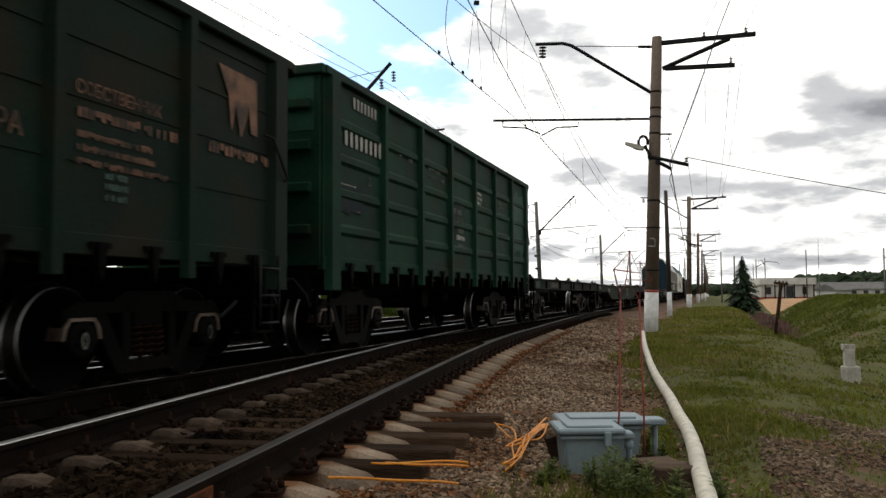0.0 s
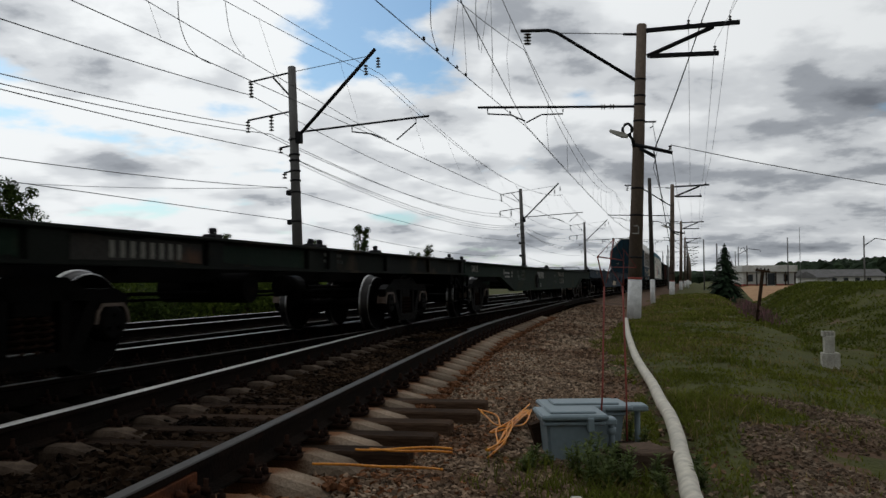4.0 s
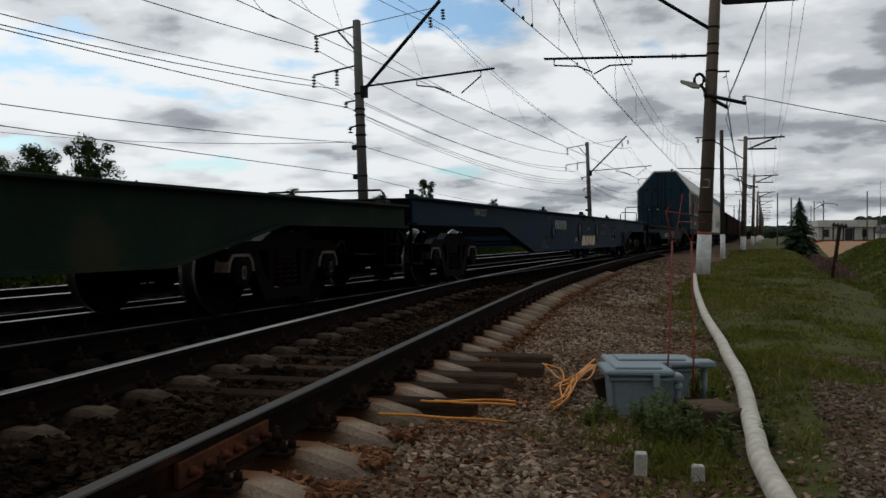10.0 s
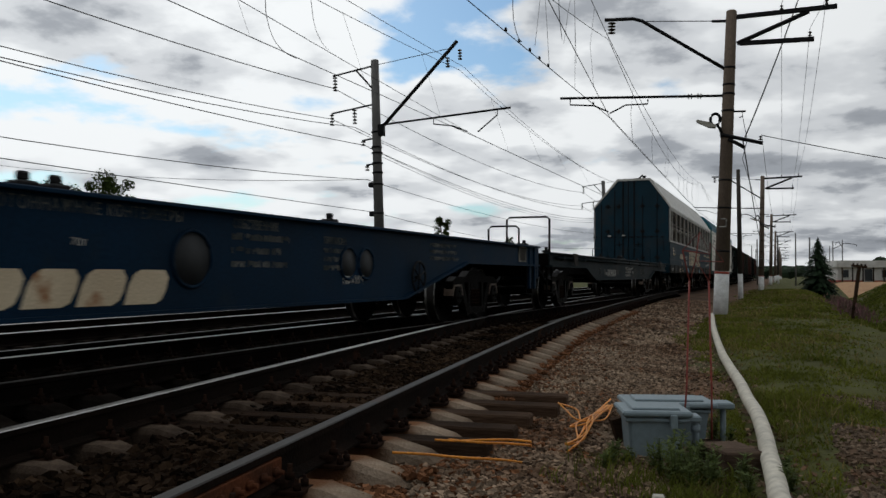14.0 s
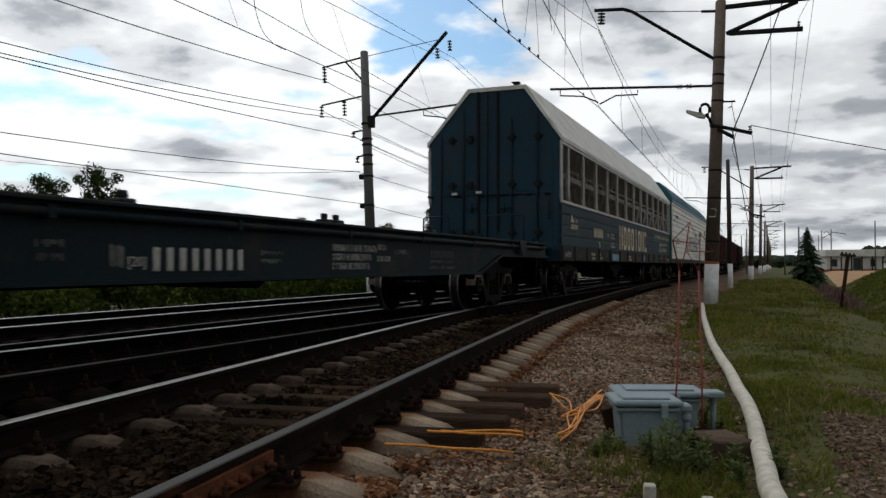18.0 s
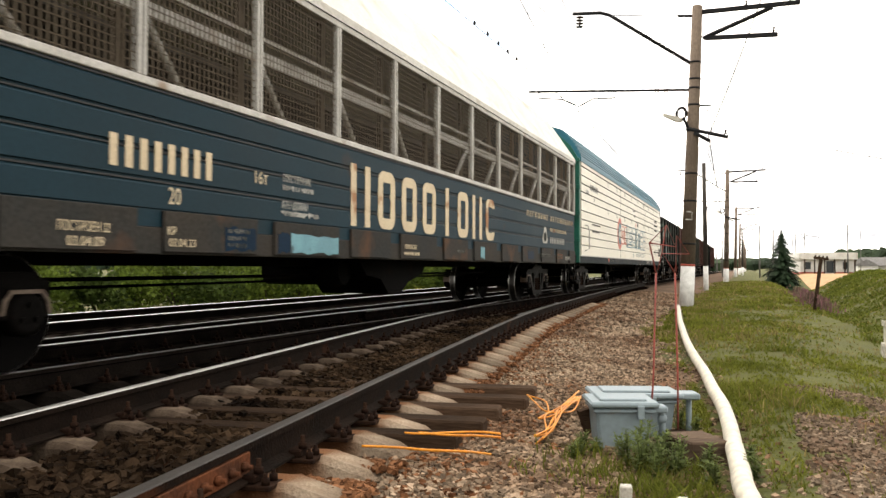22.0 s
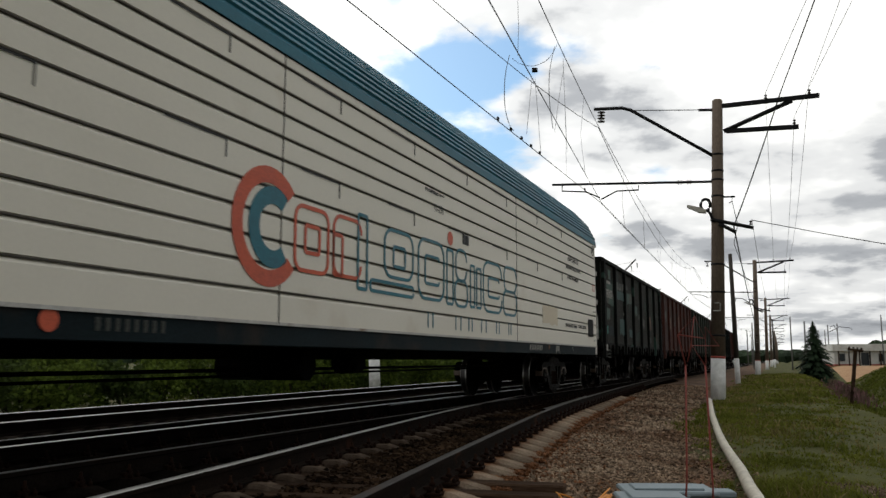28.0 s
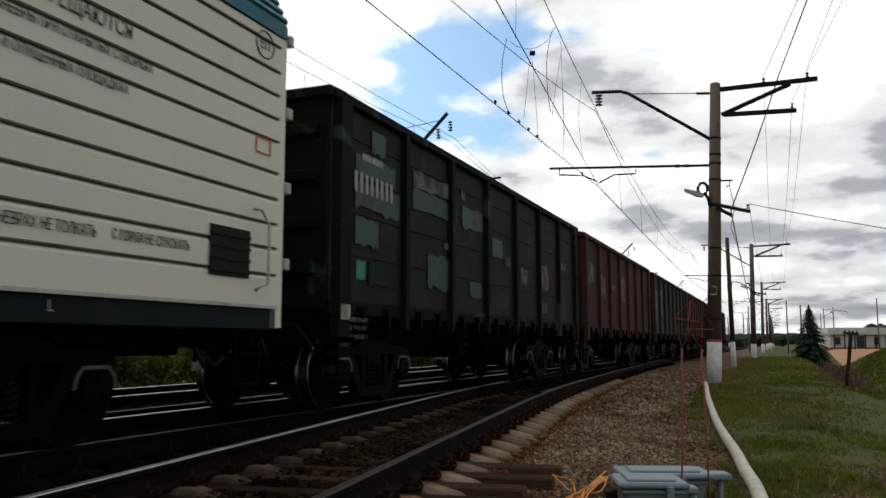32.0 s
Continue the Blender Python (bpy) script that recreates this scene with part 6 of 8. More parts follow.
    bars(w, 20.9, 1.05, 0.62, 0.10, 8, "letter_white", xs, "white number bars")
    bars(w, 3.83, 1.65, 1.40, 0.26, 8, "letter_cream", x, "cream number bars")
    lettering(w, "20", 4.58, 1.39, 0.15, "letter_cream", x)
    lettering(w, "16т", 5.91, 1.70, 0.13, "letter_cream", x, width=0.23)
    lettering(w, "СОБСТВЕННИК", 6.44, 1.77, 0.08, "letter_white", x, width=0.60)
    lines(w, 6.44, 1.68, 0.75, 1, 0.1, 0.06, "letter_white", x, "small white writing", seed=5)
    lettering(w, "АРЕНДОВАН", 6.42, 1.48, 0.08, "letter_white", x, width=0.55)
    lines(w, 6.42, 1.40, 0.85, 1, 0.1, 0.06, "letter_white", x, "small white writing", seed=6)
    bm = B()
    prism(bm, [(1.00, 1.94), (1.10, 1.94), (1.14, 2.02), (1.20, 1.94), (1.31, 1.94), (1.31, 2.01), (1.20, 2.02), (1.12, 2.14), (1.02, 2.12), (1.06, 2.06)], "x", x, x + 0.004)
    part("owner_mark", bm, "letter_cream", w, "small cream owner's mark")
    bars(w, 1.49, 1.95, 0.28, 0.09, 3, "letter_white", x, "pale letter-sized bars")
    bars(w, 1.00, 1.78, 0.80, 0.11, 10, "letter_cream", x, "cream letter-sized bars")
    lines(w, 1.06, 1.69, 0.66, 1, 0.1, 0.05, "letter_dim", x, "tiny writing", seed=7)
    lettering(w, "ТАРА", 0.22, 1.06, 0.10, "letter_white", xs, "white tare mark", width=0.24)
    lettering(w, "38.5т", 0.50, 1.05, 0.14, "letter_white", xs, width=0.38)
    lines(w, 1.62, 1.14, 0.62, 2, 0.07, 0.04, "letter_dim", xs, "tiny writing", seed=8)
    lettering(w, "ПОСТРОЕН 22", 3.33, 1.11, 0.075, "letter_cream", xs, "cream building date", width=0.52)
    lettering(w, "03.04.09", 3.42, 1.00, 0.075, "letter_cream", xs, width=0.37)
    lettering(w, "КР", 4.53, 1.12, 0.07, "letter_cream", xs, width=0.11)
    lettering(w, "03.04.23", 4.55, 1.02, 0.07, "letter_cream", xs, width=0.36)
    patch(w, 5.36, 5.88, 0.99, 1.24, "flat_blue", xs, label="dark blue stencil panel", seed=31)
    lines(w, 5.40, 1.17, 0.42, 3, 0.07, 0.045, "letter_dim", xs + 0.004, "faded writing", seed=10)
    patch(w, 6.30, 6.54, 0.98, 1.22, "flat_blue", xs, label="dark blue stencil panel", seed=32)
    patch(w, 6.56, 7.66, 0.97, 1.22, "light_blue", xs, label="light blue repainted panel", seed=33)
    lettering(w, "ПРИПИСАН", 9.72, 1.11, 0.065, "letter_cream", xs, width=0.45)
    lines(w, 9.70, 1.02, 0.7, 1, 0.08, 0.05, "letter_cream", xs, "small writing", seed=9)
    patch(w, 13.34, 13.58, 0.99, 1.24, "light_blue", xs, label="light blue paint patch", seed=34)
    lines(w, 12.0, 1.1, 0.5, 1, 0.08, 0.05, "letter_dim", xs, "small writing", seed=11)
    # the body stands a little off the track's centre line, as wide as the gauge allows
    for ob in w.children:
        for v in ob.data.vertices:
            if v.co.x < 0:
                v.co.x *= 1.23
            if v.co.z > eave:
                v.co.z = eave + (v.co.z - eave) * 1.09
    for y in (2.6, L - 2.6):
        add_bogie(w, y)
    brake_gear(w, L, 0.45)
    bm = B()
    prism(bm, [(9.6, 0.97), (12.4, 0.97), (12.1, 0.72), (11.5, 0.60), (11.2, 0.42), (10.7, 0.42), (10.4, 0.66), (9.9, 0.72)], "x", -0.3, 0.9)
    part("underfloor_box", bm, "under", w, "black battery box under the floor")
    coupler(w, L)
    end_gear(w, L)


def car_carrier_closed():
    """Closed car carrier: cream boarded sides, corrugated teal roof, green end doors."""
    L, half, eave, peak = 24.1, 1.575, 4.06, 5.05
    bot = 1.20
    w = wagon("closed_car_carrier", "cream boarded closed car carrier with teal corrugated roof and green ends", 121.3)
    seams = [bot, 1.53, 1.80, 2.05, 2.31, 2.58, 2.91, 3.15, 3.40, 3.65, 3.92, eave]
    for sx in (1, -1):
        for i, (z0, z1) in enumerate(zip(seams, seams[1:])):
            bm = B()
            prism(bm, [(sx * (half - 0.03), z0), (sx * half, z0), (sx * (half + 0.026), z0 + 0.012), (sx * (half + 0.026), z1 - 0.045), (sx * half, z1 - 0.012), (sx * (half - 0.03), z1)], "y", 0.22, L - 0.12)
            part("side_board", bm, "cream_panel", w)
            # a grey strip paints the soft shadow line along the seam
            if i:
                bm = B()
                box(bm, (sx * (half + 0.012) - 0.012, 0.24, z0 - 0.006), (sx * (half + 0.012) + 0.012, L - 0.14, z0 + 0.003))
                part("board_shadow", bm, "joint_grey", w)
        bm = B()
        box(bm, (sx * (half - 0.05) - 0.05, 0.1, 0.98), (sx * (half - 0.05) + 0.05, L - 0.1, bot - 0.004), 0.008)
        part("side_sill", bm, "flat_slate", w, "blackish green side sill")
        bm = B()
        box(bm, (sx * half - 0.03, 0.10, bot - 0.01), (sx * half + 0.03, L - 0.1, bot + 0.02))
        part("edge_strip", bm, "frame_white", w)
        for y in (8.3, 16.5):
            bm = B()
            box(bm, (sx * (half + 0.024) - 0.006, y - 0.009, bot), (sx * (half + 0.024) + 0.006, y + 0.009, eave))
            part("panel_joint", bm, "joint_grey", w)
        # ventilation flaps: black strips paint the shadow in the slit and along the drop edge
        for z in (3.895, 2.885):
            for k in range(8):
                y = 4.40 + k * 2.13
                bm = B()
                box(bm, (sx * (half + 0.03) - 0.006, y, z - 0.006), (sx * (half + 0.03) + 0.006, y + 0.83, z + 0.006))
                box(bm, (sx * (half + 0.03) - 0.006, y + 0.822, z - 0.17), (sx * (half + 0.03) + 0.006, y + 0.832, z))
                part("vent_shadow", bm, "letter_black", w)
    # roof with lengthwise corrugations
    pts = [(half + 0.04, eave - 0.02), (half + 0.04, eave + 0.10), (1.40, 4.60), (1.02, 5.01), (0.50, peak + 0.13), (-0.50, peak + 0.13), (-1.02, 5.01), (-1.40, 4.60), (-half - 0.04, eave + 0.10), (-half - 0.04, eave - 0.02)]
    # a plain fascia at each eave, then square ribs about every 0.12 m
    nx = [pts[0], pts[1]]
    for (a, b), (c, d) in zip(pts[1:-1], pts[2:-1]):
        run = math.hypot(c - a, d - b)
        ux, uz = (c - a) / run, (d - b) / run
        n = max(2, round(run / 0.115))
        for i in range(n):
            for f, h in ((0.0, 0.0), (0.42, 0.0), (0.50, 0.032), (0.92, 0.032)):
                t = (i + f) * run / n
                nx.append((a + ux * t + uz * h, b + uz * t - ux * h))
    nx += [pts[-2], pts[-1]]
    bm = B()
    one = [bm.verts.new((x, 0.10, z)) for x, z in nx]
    two = [bm.verts.new((x, L - 0.05, z)) for x, z in nx]
    for i in range(len(nx) - 1):
        bm.faces.new((one[i], one[i + 1], two[i + 1], two[i]))
    bm.faces.new(list(reversed(one)))
    bm.faces.new(two)
    bmesh.ops.recalc_face_normals(bm, faces=bm.faces[:])
    part("roof", bm, "roof_teal", w, "teal corrugated roof")
    for y, d in ((0.0, -1), (L, 1)):
        bm = B()
        prism(bm, [(-half, 1.0), (half, 1.0), (half, eave), (1.30, 4.52), (0.92, 4.88), (0.45, peak), (-0.45, peak), (-0.92, 4.88), (-1.30, 4.52), (-half, eave)], "y", y, y - d * 0.20)
        part("end_wall", bm, "end_green" if d < 0 else "cream_panel", w, "green end wall" if d < 0 else "")
        bm = B()
        for x in (-1.0, -0.35, 0.35, 1.0):
            box(bm, (x - 0.05, min(y, y + d * 0.07), 1.1), (x + 0.05, max(y, y + d * 0.07), 4.55), 0.015)
        for z in (1.6, 2.4, 3.2, 4.0):
            box(bm, (half - 0.09, min(y + d * 0.02, y + d * 0.10), z), (half + 0.03, max(y + d * 0.02, y + d * 0.10), z + 0.12), 0.01)
        part("door_ribs", bm, "end_green" if d < 0 else "frame_white", w)
        bm = B()
        box(bm, (-1.3, min(y + d * 0.02, y + d * 0.40), 1.32), (1.3, max(y + d * 0.02, y + d * 0.40), 1.38), 0.006)
        part("end_platform", bm, "frame_white", w)
    x = half + 0.03
    for y0, y1 in ((0.75, 1.0), (L - 0.55, L - 0.42)):
        bm = B()
        tube(bm, [(x, y0, 2.15), (x + 0.09, y0, 2.13), (x + 0.09, y1, 2.0), (x + 0.09, y1, 1.42), (x, y0 + 0.05, 1.36)], 0.016, 5)
        part("grab_iron", bm, "frame_white", w)
    # round mark: an orange ring open to the right round a teal ring
    def arc(r0, r1, a0, a1, yc, zc, mat, label, sq=1.0):
        bm = B()
        ts = np.linspace(a0, a1, 30)
        prism(bm, [(yc + sq * r1 * math.cos(t), zc + r1 * math.sin(t)) for t in ts] + [(yc + sq * r0 * math.cos(t), zc + r0 * math.sin(t)) for t in reversed(ts)], "x", x, x + 0.005)
        part("round_mark", bm, mat, w, label)
    yc, zc = 8.08, 2.17
    arc(0.44, 0.61, 0.75, 2 * math.pi - 0.70, yc, zc, "logo_orange", "orange ring-shaped mark", 1.0)
    arc(0.235, 0.415, 0.9, 2 * math.pi - 0.9, yc + 0.07, zc, "logo_teal", "teal inner ring", 1.0)
    # rounded outline blocks beside the mark, orange then teal
    def outline_block(y0, y1, z0, z1, r, mat, open_side=False, t=0.045):
        path = []
        for cy, cz, a0 in ((y1 - r, z1 - r, 0.0), (y0 + r, z1 - r, 0.5), (y0 + r, z0 + r, 1.0), (y1 - r, z0 + r, 1.5)):
            for i in range(7):
                a = math.pi * (a0 + i / 12)
                path.append((math.cos(a), math.sin(a), cy, cz))
        if not open_side:
            path.append(path[0])
        bm = B()
        lip = [[bm.verts.new((xx, cy + (r - d) * c, cz + (r - d) * q)) for c, q, cy, cz in path] for xx, d in ((x, 0.0), (x + 0.005, 0.0), (x + 0.005, t), (x, t))]
        for p, q in zip(lip, lip[1:]):
            for i in range(len(path) - 1):
                bm.faces.new((p[i], p[i + 1], q[i + 1], q[i]))
        bmesh.ops.recalc_face_normals(bm, faces=bm.faces[:])
        part("outline_mark", bm, mat, w, "outlined rounded block shape")
    for y0, y1, z0, z1, r, m, op in ((8.54, 9.27, 1.77, 2.51, 0.16, "logo_orange", False), (8.74, 9.08, 1.97, 2.31, 0.06, "logo_orange", False), (9.35, 10.06, 1.79, 2.53, 0.18, "logo_orange", True), (9.35, 9.60, 1.79, 2.30, 0.06, "logo_orange", False),
                                     (9.94, 10.22, 1.68, 2.63, 0.05, "logo_teal", False), (10.27, 11.62, 1.68, 1.86, 0.08, "logo_teal", True), (10.66, 11.60, 1.90, 2.57, 0.22, "logo_teal", False), (10.93, 11.34, 2.05, 2.36, 0.06, "logo_teal", False),
                                     (11.74, 12.74, 1.70, 2.60, 0.24, "logo_teal", False), (11.98, 12.55, 1.92, 2.37, 0.08, "logo_teal", True), (12.82, 13.12, 1.68, 2.56, 0.06, "logo_teal", False),
                                     (13.20, 13.72, 2.08, 2.62, 0.20, "logo_teal", True), (13.16, 13.76, 1.67, 2.12, 0.18, "logo_teal", False), (13.86, 14.10, 1.69, 2.42, 0.05, "logo_teal", False), (14.16, 14.42, 1.69, 2.40, 0.05, "logo_teal", False),
                                     (14.50, 15.56, 1.66, 2.57, 0.26, "logo_teal", True), (14.76, 15.40, 1.92, 2.30, 0.08, "logo_teal", True), (15.66, 16.46, 2.10, 2.60, 0.20, "logo_teal", True), (15.60, 16.46, 1.66, 2.14, 0.20, "logo_teal", False)):
        outline_block(y0, y1, z0, z1, r, m, op)
    bm = B()
    lathe(bm, [(0.11, x), (0.11, x + 0.005)], "x", (0, 12.98, 2.72), 18)
    part("round_mark", bm, "logo_orange", w, "orange dot")
    for y, ww in ((12.10, 0.22), (13.20, 0.26), (13.78, 0.20), (14.40, 0.28), (15.20, 0.20), (15.92, 0.18)):
        for yy in (y, y + ww - 0.04):
            bm = B()
            box(bm, (x, yy, 1.31), (x + 0.004, yy + 0.035, 1.53))
            part("name_bar", bm, "logo_teal", w)
    lettering(w, "РЖД", 1.0, 3.12, 0.13, "letter_black", x)
    bars(w, 1.6, 3.30, 1.45, 0.18, 8, "letter_black", x, "black number bars")
    lettering(w, "20", 2.3, 2.98, 0.12, "letter_black", x)
    lettering(w, "11-291", 12.35, 3.05, 0.12, "letter_black", x)
    lines(w, 12.0, 3.30, 1.0, 1, 0.1, 0.06, "letter_black", x, "small writing", seed=14)
    lines(w, 2.0, 2.2, 1.6, 2, 0.22, 0.06, "letter_black", x, "small writing", seed=15)
    bm = B()
    box(bm, (x - 0.02, 13.53, 2.71), (x + 0.006, 13.66, 2.87))
    box(bm, (x - 0.02, 13.68, 2.71), (x + 0.006, 13.80, 2.87))
    part("dark_panel", bm, "letter_black", w, "small dark plate")
    bm = B()
    box(bm, (x, 22.88, 1.46), (x + 0.012, 23.48, 1.92), 0.004)
    for k in range(4):
        box(bm, (x + 0.012, 22.88, 1.50 + k * 0.11), (x + 0.024, 23.48, 1.53 + k * 0.11))
    part("vent_grille", bm, "steel_dark", w, "dark louvred grille")
    lettering(w, "ЗАПРЕЩАЮТСЯ", 20.73, 3.25, 0.14, "letter_black", x, "black stencilled warning", width=1.10)
    lettering(w, "МАНЕВРЫ ПРИ ОТКРЫТЫХ СТВОРКАХ", 20.52, 3.05, 0.08, "letter_black", x, width=1.56)
    lettering(w, "И ОПУЩЕННЫХ ПЛОЩАДКАХ", 20.67, 2.80, 0.08, "letter_black", x, width=1.15)
    lettering(w, "ПРИ МАНЕВРАХ НЕ ТОЛКАТЬ", 20.40, 1.63, 0.085, "letter_black", x, width=1.16)
    lettering(w, "С ГОРКИ НЕ СПУСКАТЬ", 21.72, 1.64, 0.08, "letter_black", x, width=0.89)
    lettering(w, "ЕП", L - 0.52, 3.80, 0.11, "letter_black", x, width=0.15)
    bm = B()
    tube(bm, [(x + 0.003, L - 0.44 + 0.15 * math.cos(t), 3.85 + 0.14 * math.sin(t)) for t in np.linspace(0, 2 * math.pi, 21)[:-1]], 0.007, 4, closed=True)
    part("ring_mark", bm, "letter_black", w)
    bm = B()
    for a, b, c, d in ((L - 0.56, L - 0.30, 2.72, 2.74), (L - 0.56, L - 0.30, 2.87, 2.89), (L - 0.56, L - 0.54, 2.74, 2.87), (L - 0.32, L - 0.30, 2.74, 2.87)):
        box(bm, (x, a, c), (x + 0.004, b, d))
    part("small_label", bm, "logo_orange", w, "small red-framed label")
    bm = B()
    lathe(bm, [(0.085, half + 0.006), (0.085, half + 0.012)], "x", (0, 5.5, 1.12), 16)
    part("round_mark", bm, "logo_orange", w, "orange round badge on the sill")
    lettering(w, "[20]", 19.56, 1.05, 0.12, "letter_white", half, width=0.30)
    lettering(w, "L", 21.19, 1.07, 0.08, "letter_white", half)
    bars(w, 5.9, 1.06, 0.8, 0.10, 8, "letter_dim", half + 0.003, "faded number bars")
    bars(w, 17.4, 1.05, 1.0, 0.11, 8, "letter_white", half + 0.003, "white number bars on the sill")
    bm = B()
    lathe(bm, [(0.05, half + 0.003), (0.05, half + 0.012)], "x", (0, 18.95, 1.13), 12)
    part("marker_lens", bm, "letter_rust", w, "small orange-brown round marker")
    patch(w, 18.35, 19.64, 1.60, 2.06, "tan_patch", x - 0.002, label="tan repaired patch", seed=3)
    for y in (2.9, L - 2.9):
        add_bogie(w, y)
    brake_gear(w, L, 0.45)
    coupler(w, L)
    end_gear(w, L)


def build_train():
    # two gondolas lead
    a = gondola("dark green gondola wagon with faded owner lettering and emblem", -12.40, "gondola_dull", top=3.64, ribs="seams")
    xa = 1.535
    bm = B()
    prism(bm, [(11.00, 3.24), (11.73, 3.22), (11.75, 2.60), (11.62, 2.62), (11.58, 2.88), (11.50, 2.68), (11.42, 2.54), (11.32, 2.86), (11.24, 2.58), (11.18, 2.95)], "x", xa, xa + 0.004)
    part("emblem", bm, "letter_rust", a, "faded orange emblem of a trotting animal shape")
    lettering(a, "СОБСТВЕННИК", 9.04, 2.47, 0.11, "letter_rust", xa, "white stencilled words", width=1.05)
    lines(a, 9.06, 2.28, 1.3, 1, 0.15, 0.10, "letter_rust", xa, "faded orange writing", seed=20)
    lines(a, 9.06, 2.12, 1.2, 3, 0.11, 0.06, "letter_rust", xa, "faded orange writing", seed=21)
    lines(a, 10.85, 2.30, 1.25, 1, 0.15, 0.12, "letter_rust", xa, "faded orange writing", seed=22)
    lines(a, 9.38, 1.82, 0.28, 3, 0.09, 0.06, "patch_green", xa, "faded green stencil", seed=23)
    lettering(a, "ТАРА", 8.0, 2.02, 0.17, "letter_rust", xa)
    lines(a, 12.0, 2.6, 0.3, 2, 0.2, 0.12, "letter_dim", xa, "small faded stencil", seed=24)
    b = gondola("green gondola wagon with pressed side ribs and white number", 0.98, "gondola_green")
    bars(b, 0.92, 3.48, 0.88, 0.16, 7, "letter_white", xa, "white letter-sized bars")
    bars(b, 0.62, 2.92, 1.38, 0.25, 8, "letter_white", xa, "white number bars")
    lettering(b, "20", 1.45, 2.45, 0.13, "letter_dim", xa)
    patch(b, 10.85, 12.05, 1.7, 3.55, "green_bright", xa, label="brighter green patch on the end panel", seed=5)
    patch(b, 0.45, 1.30, 1.95, 2.42, "flat_slate", xa, label="dark blue-grey repaint", seed=6)
    lines(b, 0.52, 2.36, 0.7, 1, 0.1, 0.025, "letter_white", xa + 0.004, "thin white chalk line", seed=28)
    lines(b, 0.78, 2.02, 0.5, 1, 0.1, 0.02, "letter_dim", xa + 0.004, "thin white chalk line", seed=29)
    for k, (y, z, ww, n, pitch, hgt, m) in enumerate(((5.87, 2.62, 0.55, 1, 0.1, 0.10, "letter_dim"), (5.55, 2.44, 1.0, 1, 0.1, 0.12, "letter_dim"), (5.85, 2.33, 0.62, 1, 0.1, 0.07, "letter_dim"), (5.70, 2.20, 0.56, 1, 0.1, 0.11, "letter_white"), (5.82, 2.08, 0.62, 1, 0.1, 0.10, "letter_dim"),
                                                     (5.84, 1.94, 0.68, 1, 0.1, 0.10, "letter_white"), (5.96, 1.77, 0.56, 1, 0.1, 0.10, "letter_dim"), (7.38, 3.00, 0.42, 3, 0.10, 0.07, "letter_white"), (9.27, 3.0, 0.5, 2, 0.10, 0.06, "letter_dim"), (10.1, 1.82, 0.18, 2, 0.1, 0.07, "letter_dim"),
                                                     (11.55, 1.78, 0.42, 2, 0.09, 0.05, "letter_dim"), (2.72, 3.1, 0.2, 1, 0.1, 0.08, "letter_dim"), (3.15, 3.06, 0.22, 1, 0.1, 0.08, "letter_dim"), (4.2, 3.08, 0.9, 2, 0.14, 0.07, "letter_dim"), (3.1, 1.72, 0.25, 1, 0.1, 0.06, "letter_dim"), (0.36, 1.46, 0.1, 1, 0.1, 0.09, "letter_white"))):
        lines(b, y, z, ww, n, pitch, hgt, m, xa + 0.004, "faded stencilled line", seed=30 + k)
    bm = B()
    box(bm, (-1.3, -0.006, 3.0), (1.42, 0.0, 3.72))
    patch_end = part("paint_patch", bm, "green_bright", b, "brighter blue-green patch on the end wall")
    patch_end.matrix_basis = pose(0, -0.042, 0)
    # white rings chalked on the first wagon's axle boxes
    def chalk_rings(wg):
        for bg in [o for o in wg.children if o.name.startswith("bogie")]:
            for dy in (-0.925, 0.925):
                lettering(bg, "0", dy - 0.055, 0.395, 0.15, "letter_dim", 1.158, "chalked ring on the axle box")
    chalk_rings(a)
    # empty container flats
    c = flat_wagon("dark low container flat wagon with number panel on its sill", 14.46, 13.9, "flat_dark", 1.31, 1.0, 0.99, (2.35, 11.5), knee=(3, 4), half=1.48)
    bars(c, 2.70, 1.07, 1.1, 0.15, 8, "letter_soft", 1.497, "faded cream number bars")
    for y, ww in ((0.0, 0.10), (2.0, 0.21), (4.31, 0.14), (6.55, 0.10), (7.2, 0.12), (9.4, 0.14), (11.7, 0.21), (13.8, 0.10)):
        bm = B()
        box(bm, (1.49, y - ww, 1.01), (1.545, y + ww, 1.285), 0.012)
        part("stake_pocket", bm, "flat_dark", c)
    patch(c, 0.14, 0.95, 1.03, 1.27, "green_bright", 1.492, label="blue-green repaint on the sill", seed=90)
    patch(c, 1.0, 1.75, 1.03, 1.27, "flat_green", 1.492, label="olive paint on the sill", seed=91)
    patch(c, 2.28, 4.12, 1.02, 1.27, "sill_rusty", 1.492, label="faded brown paint round the number", seed=92)
    patch(c, 4.5, 6.4, 1.03, 1.27, "flat_green", 1.492, label="olive paint on the sill", seed=93)
    lines(c, 7.0, 1.2, 0.7, 2, 0.09, 0.05, "letter_dim", 1.495, "faded writing", seed=41)
    d = flat_wagon("dark green long container flat wagon with fish-bellied girders", 28.75, 22.85, "flat_green", 1.29, 0.97, 0.58, (2.5, 20.35))
    xd = 1.464
    lettering(d, "ТАРА 25Т", 0.55, 1.07, 0.14, "letter_white", xd, "white stencilled tare mark", width=0.62)
    bars(d, 8.80, 0.95, 1.18, 0.20, 8, "letter_white", xd, "white number bars")
    lettering(d, "20", 9.34, 0.68, 0.11, "letter_white", xd)
    lettering(d, "ПРОБЕГ", 5.7, 0.88, 0.1, "patch_green", xd)
    lines(d, 4.03, 1.05, 0.62, 2, 0.10, 0.06, "letter_white", xd, "faded stencilled writing", seed=42)
